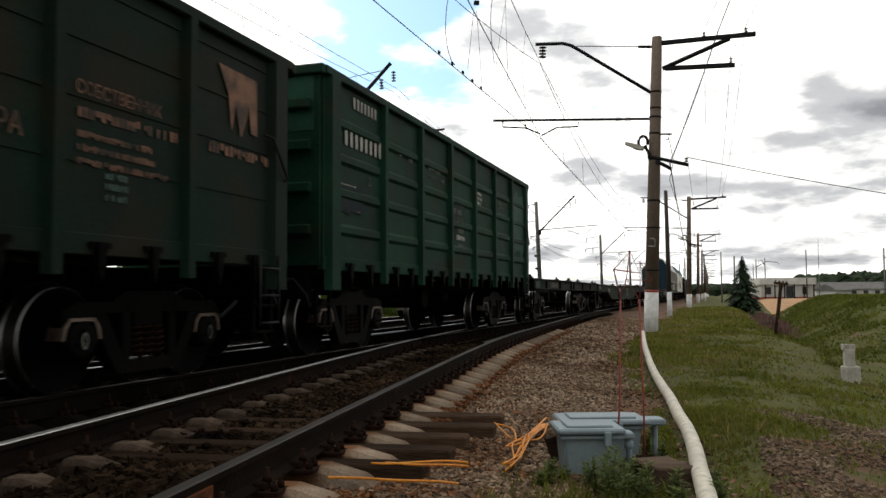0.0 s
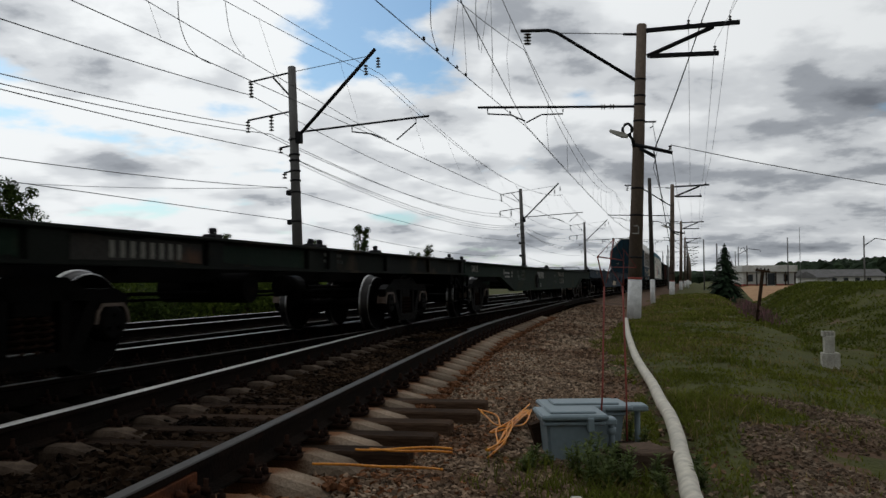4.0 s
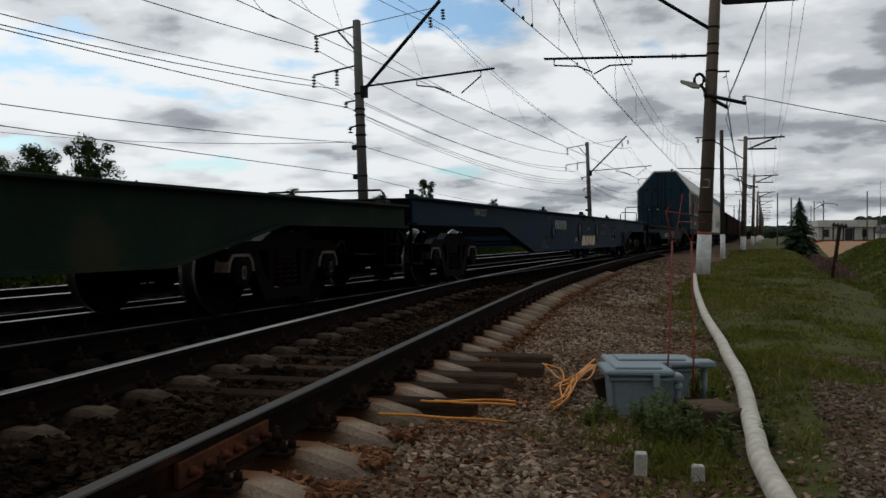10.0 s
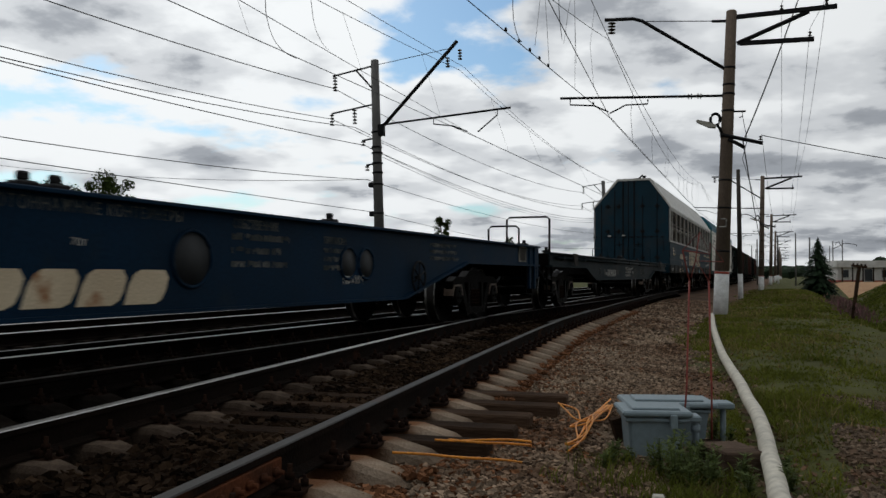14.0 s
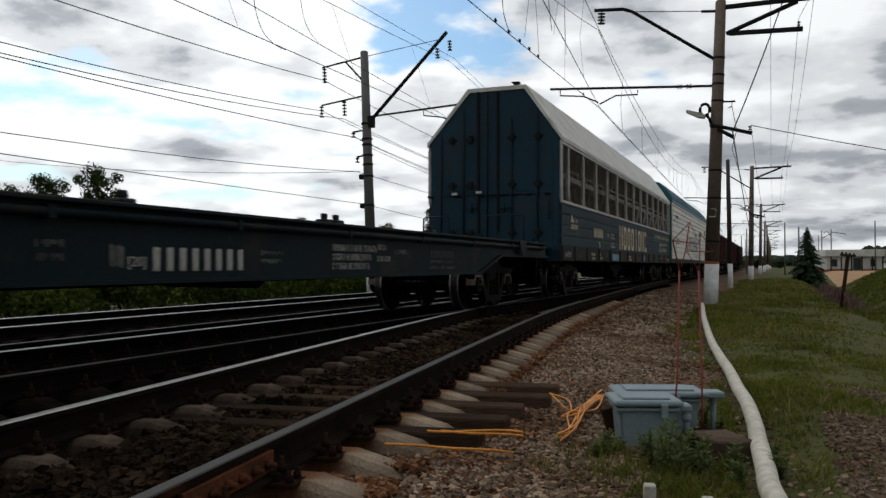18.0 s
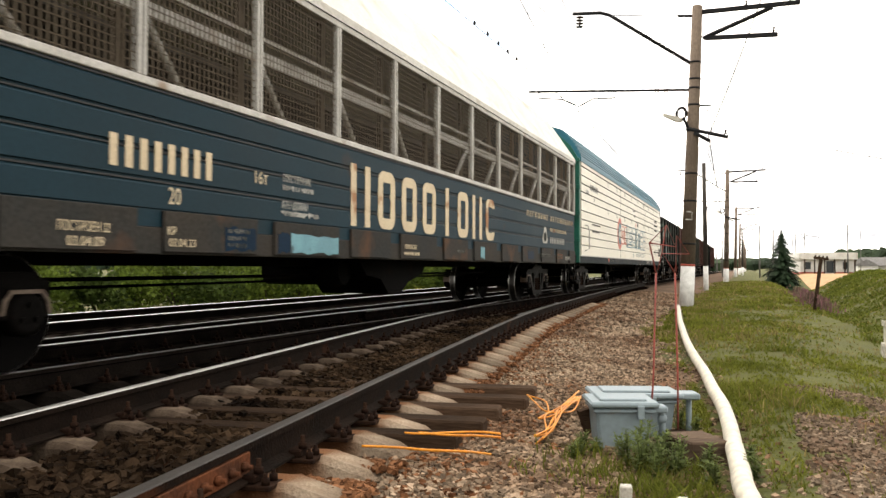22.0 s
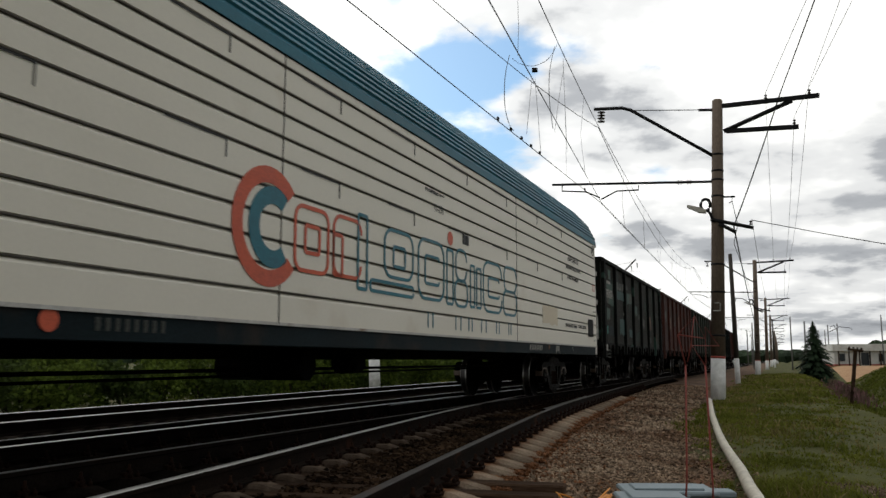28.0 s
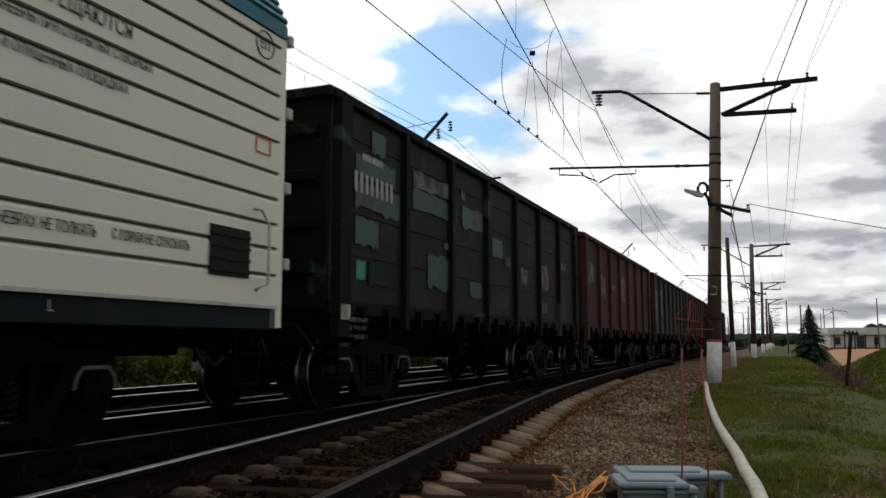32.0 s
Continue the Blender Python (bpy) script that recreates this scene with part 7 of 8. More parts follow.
    lines(d, 4.85, 1.06, 0.20, 2, 0.11, 0.08, "letter_white", xd, "white stencil", seed=49)
    lines(d, 5.62, 1.08, 0.26, 2, 0.12, 0.08, "letter_dim", xd, "white stencil", seed=50)
    lines(d, 6.22, 1.12, 0.58, 3, 0.12, 0.07, "letter_dim", xd, "white stencil", seed=53)
    bm = B()
    lathe(bm, [(0.10, xd), (0.10, xd + 0.004)], "x", (0, 3.90, 1.08), 14)
    part("round_emblem", bm, "letter_dim", d, "pale round emblem")
    lettering(d, "КРУПНОТОННАЖНЫЕ", 13.0, 1.02, 0.16, "letter_soft", xd, "white stencilled load notice", width=1.55)
    lettering(d, "КОНТЕЙНЕРЫ", 13.35, 0.78, 0.16, "letter_soft", xd, width=1.05)
    lines(d, 12.2, 1.0, 0.5, 2, 0.2, 0.09, "letter_dim", xd, "faded stencilled writing", seed=43)
    hand_wheel(d, 8.5, 0.86, xd)
    chalk_rings(d)
    e = flat_wagon("blue long container flat wagon with oval girder openings and white lettering", 51.9, 25.0, "flat_blue", 1.43, 1.02, 0.50, (2.7, 22.3), knee=(4.2, 6.6),
                   holes=((8.55, 0.17), (11.60, 0.25), (14.10, 0.25), (16.9, 0.19), (17.35, 0.19)))
    xe = 1.464
    bars(e, 8.70, 1.02, 1.25, 0.22, 8, "letter_white", xe, "white number bars")
    lettering(e, "ТАРА 23.2Т", 2.7, 1.22, 0.12, "letter_white", xe, width=0.7)
    lettering(e, "СРОЧНЫЙ ВОЗВРАТ", 7.4, 0.80, 0.07, "letter_dim", xe, "white stencilled words", width=0.72)
    lines(e, 7.4, 0.72, 0.70, 3, 0.075, 0.045, "letter_dim", xe, "small white writing", seed=44)
    lines(e, 7.95, 1.25, 0.4, 2, 0.12, 0.07, "letter_dim", xe, "small faded writing", seed=45)
    for i in range(4):
        y = 11.88 + 0.475 * i
        bm = B()
        prism(bm, [(y, 0.585), (y + 0.34, 0.585), (y + 0.42, 0.62), (y + 0.47, 0.70), (y + 0.50, 0.80), (y + 0.46, 0.865), (y + 0.18, 0.865), (y + 0.11, 0.83), (y + 0.05, 0.74)], "x", xe, xe + 0.004)
        part("name_mark", bm, "letter_cream", e, "cream slanting rounded block")
    lettering(e, "КРУПНОТОННАЖНЫЕ КОНТЕЙНЕРЫ", 11.72, 1.28, 0.09, "letter_dim", xe, "faded white load notice", width=2.25, spread=1.2)
    lettering(e, "70т", 12.77, 1.04, 0.06, "letter_white", xe, width=0.15)
    lettering(e, "[20]", 11.02, 0.71, 0.10, "letter_white", xe, width=0.31)
    lettering(e, "СОБСТВЕННИК", 14.68, 1.27, 0.09, "letter_dim", xe, width=0.75)
    lines(e, 14.66, 1.16, 1.0, 3, 0.13, 0.07, "letter_dim", xe, "faded writing", seed=46)
    lettering(e, "ПРИПИСАН", 16.34, 1.18, 0.08, "letter_dim", xe, width=0.5)
    lines(e, 16.34, 1.08, 0.75, 3, 0.1, 0.06, "letter_dim", xe, "faded writing", seed=47)
    lettering(e, "120 КМ/Ч", 16.78, 0.72, 0.10, "letter_white", xe, width=0.5)
    lines(e, 19.35, 1.25, 1.2, 3, 0.1, 0.06, "letter_dim", xe, "faded writing", seed=48)
    hand_wheel(e, 18.85, 0.80, xe)
    # brake platform with hoops at the trailing end
    hoop(e, 24.9, 1.43, 1.87, 0.42, 1.10)
    bm = B()
    box(bm, (-1.35, 24.2, 1.40), (1.35, 25.25, 1.46), 0.01)
    part("brake_platform", bm, "deck", e)
    bm = B()
    box(bm, (xe, 23.75, 1.12), (xe + 0.012, 24.15, 1.38), 0.004)
    plate = part("framed_plate", bm, "sill_rusty", e, "tan plate on the girder's end")
    for a, b, c, q in ((23.72, 24.18, 1.38, 1.405), (23.72, 24.18, 1.095, 1.12), (23.72, 23.75, 1.12, 1.38), (24.15, 24.18, 1.12, 1.38)):
        bm = B()
        box(bm, (xe, a, c), (xe + 0.018, b, q))
        part("plate_frame", bm, "letter_soft", plate)
    for y in (24.45, 24.8):
        bm = B()
        box(bm, (xe - 0.02, y - 0.06, 0.55), (xe + 0.03, y + 0.06, 1.42), 0.01)
        part("end_stanchion", bm, "flat_blue", e)
    bm = B()
    box(bm, (0.9, 25.02, 0.75), (1.45, 25.2, 1.44), 0.02)
    part("end_beam", bm, "flat_blue", e)
    hoop(e, 0.2, 1.43, 1.55, -1.2, 0.9, 0.018, "end_rail")
    f = flat_wagon("slate-grey container flat wagon with long side pipe and white lettering", 77.9, 19.2, "flat_slate", 1.34, 1.02, 0.70, (2.6, 16.6), knee=(3.4, 4.6), half=1.46)
    xf = 1.474
    bm = B()
    tube(bm, [(xf + 0.05, 0.4, 1.23), (xf + 0.05, 18.9, 1.23)], 0.035, 8)
    for y in np.arange(1.0, 18.8, 2.2):
        box(bm, (xf, y - 0.03, 1.18), (xf + 0.09, y + 0.03, 1.28))
    part("side_pipe", bm, "flat_slate", f, "pipe clipped along the girder")
    bars(f, 6.46, 0.80, 1.33, 0.20, 8, "letter_white", xf, "white number bars")
    lettering(f, "[20]", 6.22, 0.84, 0.08, "letter_white", xf, width=0.2)
    lines(f, 5.33, 0.98, 0.28, 2, 0.1, 0.06, "letter_dim", xf, "faded writing", seed=54)
    lines(f, 8.05, 0.95, 0.56, 2, 0.08, 0.05, "letter_dim", xf, "faded writing", seed=55)
    patch(f, 6.02, 6.17, 0.82, 1.02, "letter_dim", xf, label="small pale patch", seed=56)
    lettering(f, "ПРИ МАНЕВРАХ НЕ ТОЛКАТЬ", 9.5, 1.02, 0.075, "letter_white", xf, "white stencilled shunting notice", width=1.15)
    lettering(f, "С ГОРКИ НЕ РАЗЪЕДИНЯТЬ", 9.5, 0.91, 0.075, "letter_white", xf, width=1.0)
    lettering(f, "С ГОРКИ НЕ СПУСКАТЬ", 9.5, 0.80, 0.075, "letter_white", xf, width=0.95)
    lettering(f, "ОР-221", 10.68, 1.05, 0.07, "letter_white", xf)
    lettering(f, "25 03 15 20", 10.66, 0.9, 0.07, "letter_white", xf)
    lines(f, 11.2, 1.0, 0.6, 1, 0.1, 0.07, "letter_dim", xf, "faded writing", seed=51)
    bars(f, 12.45, 0.96, 1.0, 0.11, 10, "letter_dim", xf, "faded owner bars")
    lines(f, 12.45, 0.88, 1.2, 2, 0.09, 0.05, "letter_dim", xf, "faded writing", seed=52)
    hoop(f, 0.1, 1.30, 2.14, 0.44, 1.44, 0.026)
    for y in (2.0, 17.0):
        bm = B()
        prism(bm, [(y - 0.2, 1.36), (y + 0.22, 1.36), (y + 0.34, 1.06), (y - 0.02, 1.06)], "x", xf + 0.095, xf + 0.11)
        part("corner_plate", bm, "sill_rusty", f, "slanting lock plate")
    bm = B()
    for sx in (-0.45, 0.75):
        box(bm, (sx - 0.06, 0.3, 1.34), (sx + 0.06, 0.45, 1.50), 0.01)
    part("stops", bm, "steel_dark", f)
    car_carrier_open()
    car_carrier_closed()
    g = gondola("black gondola wagon with brown panels and peeling green paint patches", 146.43, "gondola_black", ribs="seams", length=12.8, sheet="gondola_olive")
    for y0, y1, z0, z1, m in ((0.62, 1.90, 2.48, 2.90, "patch_green"), (0.62, 1.75, 2.92, 3.22, "patch_green"), (0.62, 1.25, 2.02, 2.44, "patch_green"), (1.05, 1.45, 3.26, 3.62, "patch_green"), (1.0, 1.8, 1.55, 1.9, "flat_slate"), (0.66, 0.9, 1.62, 1.88, "patch_teal"),
                              (2.35, 3.75, 3.08, 3.36, "letter_dim"), (2.35, 3.78, 2.74, 3.10, "patch_deep"), (2.9, 3.75, 1.62, 2.20, "patch_deep"), (3.55, 3.75, 2.30, 2.42, "letter_dim"), (4.35, 5.35, 2.72, 3.16, "patch_green"), (4.3, 4.5, 3.2, 3.4, "letter_dim"), (4.7, 5.3, 1.6, 1.9, "patch_deep"),
                              (5.9, 6.5, 2.4, 2.8, "patch_green"), (6.7, 7.0, 2.3, 2.5, "letter_dim"), (7.7, 8.2, 2.0, 2.4, "letter_dim"), (9.0, 9.9, 1.95, 2.6, "letter_rust"), (9.3, 9.8, 1.5, 1.75, "letter_dim"), (10.9, 11.6, 2.6, 2.8, "letter_dim"), (10.8, 11.5, 1.6, 2.0, "sill_rusty")):
        patch(g, y0, y1, z0, z1, m, xa, label="peeling paint patch", seed=int(y0 * 31 + z0 * 7))
    bm = B()
    box(bm, (1.61, 0.16, 1.12), (1.615, 0.38, 1.30))
    part("pale_plate", bm, "letter_white", g, "small white plate on the corner post")
    bars(g, 0.55, 2.72, 1.15, 0.26, 8, "letter_white", xa + 0.004, "white number bars")
    lines(g, 0.8, 3.15, 0.7, 1, 0.1, 0.1, "letter_white", xa + 0.004, "white stencil", seed=61)
    lines(g, 0.35, 1.1, 0.5, 3, 0.1, 0.06, "letter_dim", 1.62, "small white stencil", seed=62)
    h = gondola("rusty red-brown gondola wagon with pale stencil patches", 160.04, "gondola_red", ribs=False, length=12.5)
    for i, y in enumerate((0.6, 2.3, 4.0, 5.8)):
        patch(h, y, y + 0.8, 2.5 - 0.3 * (i % 2), 3.1 - 0.2 * (i % 3), "letter_rust" if i % 2 else "letter_dim", xa, label="pale stencil patch", seed=70 + i)
    k = gondola("grey-green gondola wagon with worn paint", 173.64, "gondola_old", ribs=False, length=12.6)
    patch(k, 0.4, 1.4, 1.7, 3.2, "patch_green", xa, label="pale green patch", seed=81)
    patch(k, 2.2, 3.2, 2.0, 3.3, "letter_dim", xa, label="pale patch", seed=82)
    gondola("rusty red gondola wagon at the far end of view", 187.3, "gondola_red", ribs=False, length=12.5)
    gondola("dark gondola wagon far along the train", 200.9, "gondola_black", ribs=False, length=12.5)
    gondola("rusty red gondola wagon far along the train", 214.5, "gondola_red", ribs=False, length=12.5)


def motions():
    """The whole train rolls towards and past the camera; every wheelset turns with it."""
    turn = Matrix.Rotation(-TH, 4, "Z")
    for ob, u0 in WAGONS:
        walk(ob, [(t, Matrix.Translation(plan(u0 - travelled(t), 0)) @ turn) for t in range(0, 33)])
    step = 0.125
    rows = [(i * step, travelled(i * step) / 0.475) for i in range(int(32 / step) + 1)]
    for w, dy in WHEELSETS:
        walk(w, [(t, Matrix.Translation((0, dy, 0.475)) @ Matrix.Rotation(a, 4, "X")) for t, a in rows])


# ---- lineside things ----
DUCT = [(6.06, 26.79), (5.55, 24.45), (5.12, 22.49), (4.24, 18.53), (3.53, 15.19), (2.96, 12.41), (2.6, 10.49), (2.35, 9.09), (2.1, 7.83), (1.95, 7.0), (1.75, 6.1), (1.57, 5.37), (1.41, 4.7), (1.31, 4.29), (1.18, 3.5), (1.02, 2.5)]


def on_ground(x, y, dz=0.0):
    return Vector((x, y, ground_z(x, y) + dz))


def cable_box(x, y, turn, w, d, h, lid, group):
    """Cast junction box: tapered body on a foot, overhanging lid with rim, hasp, hinges and a cable pipe."""
    ob = thing("junction_box", "grey cast-iron lineside junction box with a ribbed lid", "junction box", Matrix.Translation(on_ground(x, y, -0.06)) @ Matrix.Rotation(turn, 4, "Z"), group=group)
    bm = B()
    a, b = 0.86, 1.0
    lo = [bm.verts.new((sx * w / 2 * a, sy * d / 2 * a, 0)) for sx, sy in ((-1, -1), (1, -1), (1, 1), (-1, 1))]
    hi = [bm.verts.new((sx * w / 2 * b, sy * d / 2 * b, h)) for sx, sy in ((-1, -1), (1, -1), (1, 1), (-1, 1))]
    for k in range(4):
        bm.faces.new((lo[k], lo[(k + 1) % 4], hi[(k + 1) % 4], hi[k]))
    bm.faces.new(list(reversed(lo)))
    bm.faces.new(hi)
    bmesh.ops.bevel(bm, geom=bm.edges[:], offset=0.018, segments=2, affect="EDGES")
    part("body", bm, "box_grey", ob)
    bm = B()
    box(bm, (-w / 2 - 0.02, -d / 2 - 0.02, h - 0.035), (w / 2 + 0.02, d / 2 + 0.02, h - 0.01), 0.006)
    part("rim", bm, "box_grey", ob)
    bm = B()
    box(bm, (-w / 2 - lid, -d / 2 - lid, h), (w / 2 + lid, d / 2 + lid, h + 0.038), 0.012)
    box(bm, (-w / 2 + 0.03, -d / 2 + 0.03, h + 0.034), (w / 2 - 0.03, d / 2 - 0.03, h + 0.052), 0.01)
    part("lid", bm, "box_grey", ob, "pale weathered lid")
    bm = B()
    box(bm, (0.08, -d / 2 - 0.06, h - 0.075), (0.125, -d / 2 - 0.012, h + 0.02), 0.006)
    part("hasp", bm, "box_grey", ob)
    for sx in (-0.6, 0.6):
        bm = B()
        lathe(bm, [(0.014, -0.03), (0.014, 0.03)], "x", (sx * w / 2, d / 2 + 0.03, h + 0.01), 8)
        part("hinge", bm, "steel_dark", ob)
    return ob


def build_lineside():
    # junction boxes, one behind the other
    f = cable_box(0.91, 5.80, 0.04, 0.385, 0.34, 0.35, 0.04, "junction boxes by the track")
    b = cable_box(1.08, 6.24, 0.04, 0.56, 0.32, 0.35, 0.05, "junction boxes by the track")
    bm = B()
    tube(bm, [(0.28, -0.10, 0.0), (0.27, -0.10, 0.30), (0.24, -0.06, 0.34)], 0.022, 10)
    lathe(bm, [(0.032, 0.24), (0.032, 0.285)], "z", (0.272, -0.10, 0), 10)
    box(bm, (0.19, -0.16, 0.31), (0.30, -0.02, 0.355), 0.01)
    part("cable_pipe", bm, "box_grey", f, "grey cable pipe at the box side")
    bm = B()
    box(bm, (0.30, -0.16, 0.34), (0.46, 0.02, 0.385), 0.01)
    tube(bm, [(0.40, -0.06, 0.34), (0.40, -0.06, 0.0)], 0.022, 8)
    part("side_cover", bm, "box_grey", b)
    bm = B()
    prism(bm, [(-0.03, 0.0), (0.05, 0.0), (-0.02, 0.22), (-0.10, 0.20)], "y", -0.04, 0.04)
    solid("rusty_flap", bm, "timber", "rusty brown metal flap leaning beside the junction box", "metal scrap", m=Matrix.Translation(on_ground(0.74, 6.02, -0.02)) @ Matrix.Rotation(0.2, 4, "Z"))
    # timber offcut
    bm = B()
    box(bm, (-0.15, -0.14, 0.0), (0.15, 0.14, 0.17), 0.012)
    solid("timber_block", bm, "timber_pale", "grey-brown weathered timber offcut on the ground", "timber block", m=Matrix.Translation(on_ground(1.335, 5.42, -0.01)) @ pose(0, 0, 0, 4, 2, 24))
    bm = B()
    box(bm, (-0.10, -0.06, 0.0), (0.10, 0.06, 0.10), 0.01)
    solid("timber_block", bm, "timber", "small reddish-brown timber piece behind the box", "timber block", m=Matrix.Translation(on_ground(1.33, 5.98, -0.01)) @ pose(0, 0, 0, 0, 0, 12))
    # low concrete stakes
    for x, y, hh in ((0.69, 4.22, 0.13), (0.97, 4.18, 0.09), (1.33, 6.75, 0.26)):
        bm = B()
        box(bm, (-0.03, -0.03, -0.06), (0.03, 0.03, hh), 0.006)
        solid("cable_stake", bm, "stake", "small square concrete cable-marker stake", "marker stake", group="cable stakes", m=Matrix.Translation(on_ground(x, y)) @ pose(0, 0, 0, random.uniform(-3, 3), random.uniform(-3, 3), random.uniform(-20, 20)))
    # white plastic duct along the shoulder to the mast's foot
    pts = DUCT
    bm = B()
    tube(bm, spline([(x, y, -0.30 - 0.2 * smooth(25, 28, y)) for x, y in pts], 5), 0.058, 14)
    solid("cable_duct", bm, "pipe_white", "off-white plastic cable duct winding along the shoulder", "duct")
    # orange cables: a heap beside the box and two runs along the bearers
    rng = random.Random(3)
    heaps = ([(0.8, 7.33), (0.61, 6.66), (0.51, 6.26), (0.4, 5.74), (0.31, 5.39)],
             [(0.33, 7.07), (0.41, 6.72), (0.48, 6.32), (0.56, 6.56), (0.77, 7.21)],
             [(0.76, 7.15), (0.66, 6.92), (0.54, 6.32), (0.39, 6.1), (0.53, 6.56), (0.74, 7.1)])
    for k in range(9):
        j = lambda: rng.gauss(0, 0.022)
        run = [(x + j(), y + 2.5 * j()) for x, y in heaps[(0, 0, 1, 0, 2, 0, 1, 2, 0)[k]]]
        solid("orange_cable", tube(B(), spline([on_ground(x, y, 0.035 + rng.uniform(0, 0.06)) for x, y in run], 5), 0.0065, 6), "orange_cable", "loose orange cable heaped on the gravel", "cable", group="orange cables")
    for run in ([(0.21, 5.15, -0.35), (0.05, 5.14, -0.33), (-0.05, 4.89, -0.26), (-0.15, 4.7, -0.21), (-0.35, 4.72, -0.21), (-0.55, 4.78, -0.21), (-0.75, 4.8, -0.21)], [(0.07, 5.21, -0.21), (-0.06, 5.26, -0.21), (-0.24, 5.23, -0.21), (-0.41, 5.18, -0.21), (-0.54, 5.2, -0.21)], [(0.07, 5.1, -0.21), (-0.06, 5.14, -0.21), (-0.27, 5.15, -0.21), (-0.45, 5.22, -0.21)]):
        solid("orange_cable", tube(B(), spline(run, 5), 0.008, 6), "orange_cable", "orange cable lying along the timber bearers", "cable", group="orange cables")
    # two thin red rods with bent wire frames on top
    ob = thing("wire_marker", "two thin rusty-red rods with bent wire frames beside the boxes", "marker", Matrix.Translation(on_ground(1.12, 6.02)))
    base = on_ground(1.12, 6.02)

    def at(px, pz, dy=0.0):
        k = 6.02 / 5.5
        return (px * k - base.x, dy, 0.845 + (pz - 0.845) * k - base.z)
    for name, pts, r, m in (("rod", [at(1.05, -0.36), at(1.085, 0.1), at(1.105, 0.81)], 0.007, "red_rod"), ("rod", [at(1.245, -0.36), at(1.245, 0.1), at(1.23, 0.81)], 0.007, "red_rod"),
                            ("wire_frame", [at(1.105, 0.81), at(1.062, 1.01), at(1.175, 1.13), at(1.235, 0.985), at(1.062, 1.01)], 0.006, "red_rod"),
                            ("wire_frame", [at(1.175, 1.13, 0.02), at(1.15, 0.95, 0.02), at(1.12, 0.83, 0.02)], 0.004, "red_rod"),
                            ("wire_frame", [at(1.23, 0.81), at(1.15, 0.94), at(1.325, 0.935), at(1.24, 1.06), at(1.235, 0.82)], 0.006, "red_rod")):
        part(name, tube(B(), pts, r, 6), m, ob, "thin rusty-red rod" if name == "rod" else "bent wire frame")
    # stacked concrete marker in the grass
    ob = thing("concrete_marker", "pale concrete marker block with a notched top in the grass", "concrete block", Matrix.Translation(on_ground(6.75, 14.1, -0.03)) @ pose(0, 0, 0, 0, 0, -14))
    bm = B()
    box(bm, (-0.17, -0.11, 0), (0.11, 0.11, 0.31), 0.012)
    box(bm, (-0.19, -0.12, 0.17), (-0.11, -0.10, 0.27), 0.004)
    part("base", bm, "stake", ob)
    bm = B()
    box(bm, (-0.13, -0.09, 0.31), (0.03, 0.09, 0.60), 0.012)
    for k in range(4):
        box(bm, (-0.16 + k * 0.055, -0.08, 0.59), (-0.128 + k * 0.055, 0.08, 0.68))
    part("post", bm, "stake", ob)
    # T-shaped board post
    p = on_ground(9.3, 24.0)
    ob = thing("board_post", "dark leaning post with a narrow board across its top", "sign post", Matrix.Translation(p) @ pose(0, 0, 0, 0, 7, -20))
    hh = 1.17 - p.z
    bm = B()
    box(bm, (-0.05, -0.045, -0.3), (0.05, 0.045, hh - 0.06), 0.01)
    part("post", bm, "timber", ob)
    bm = B()
    box(bm, (-0.20, -0.05, hh - 0.07), (0.20, 0.05, hh), 0.008)
    part("board", bm, "timber", ob)
    for k in range(4):
        bm = B()
        box(bm, (-0.18 + k * 0.10, -0.035, hh), (-0.13 + k * 0.10, 0.035, hh + 0.045), 0.006)
        part("stub", bm, "timber", ob)
    # poles far off on the field side
    for x, y, ztop, arm in ((29.9, 88, 4.85, 0), (49.0, 130, 6.4, -1), (47.6, 130, 6.2, 3.4), (49.1, 115, 6.9, 0), (66.3, 150, 10.6, 0), (49.5, 95, 6.0, 2.6), (58, 160, 6.5, 0), (34, 105, 6.2, 0), (36.5, 128, 6.6, 0), (42, 150, 6.8, 0), (62, 210, 7.5, 0), (70, 230, 8, 0), (33, 118, 6.0, 0), (47, 172, 7.0, 0), (52, 190, 7.0, 0), (57, 205, 7.4, 0)):
        q = on_ground(x, y, -0.3)
        thin = ztop > 9
        ob = thing("field_pole", "grey pole far off beyond the field", "pole", Matrix.Translation(q), group="far poles")
        part("shaft", tube(B(), [(0, 0, 0), (0, 0, ztop - q.z)], 0.10 if not thin else 0.08, 8, taper=0.08 if not thin else 0.04), "pole_grey", ob)
        if arm:
            t = ztop - q.z
            part("arm", tube(B(), [(0, 0, t - 1.2), (arm * 0.5, 0, t - 0.3), (arm, 0, t - 0.5), (arm * 1.05, 0, t - 0.8)], 0.05, 5), "steel_dark", ob)


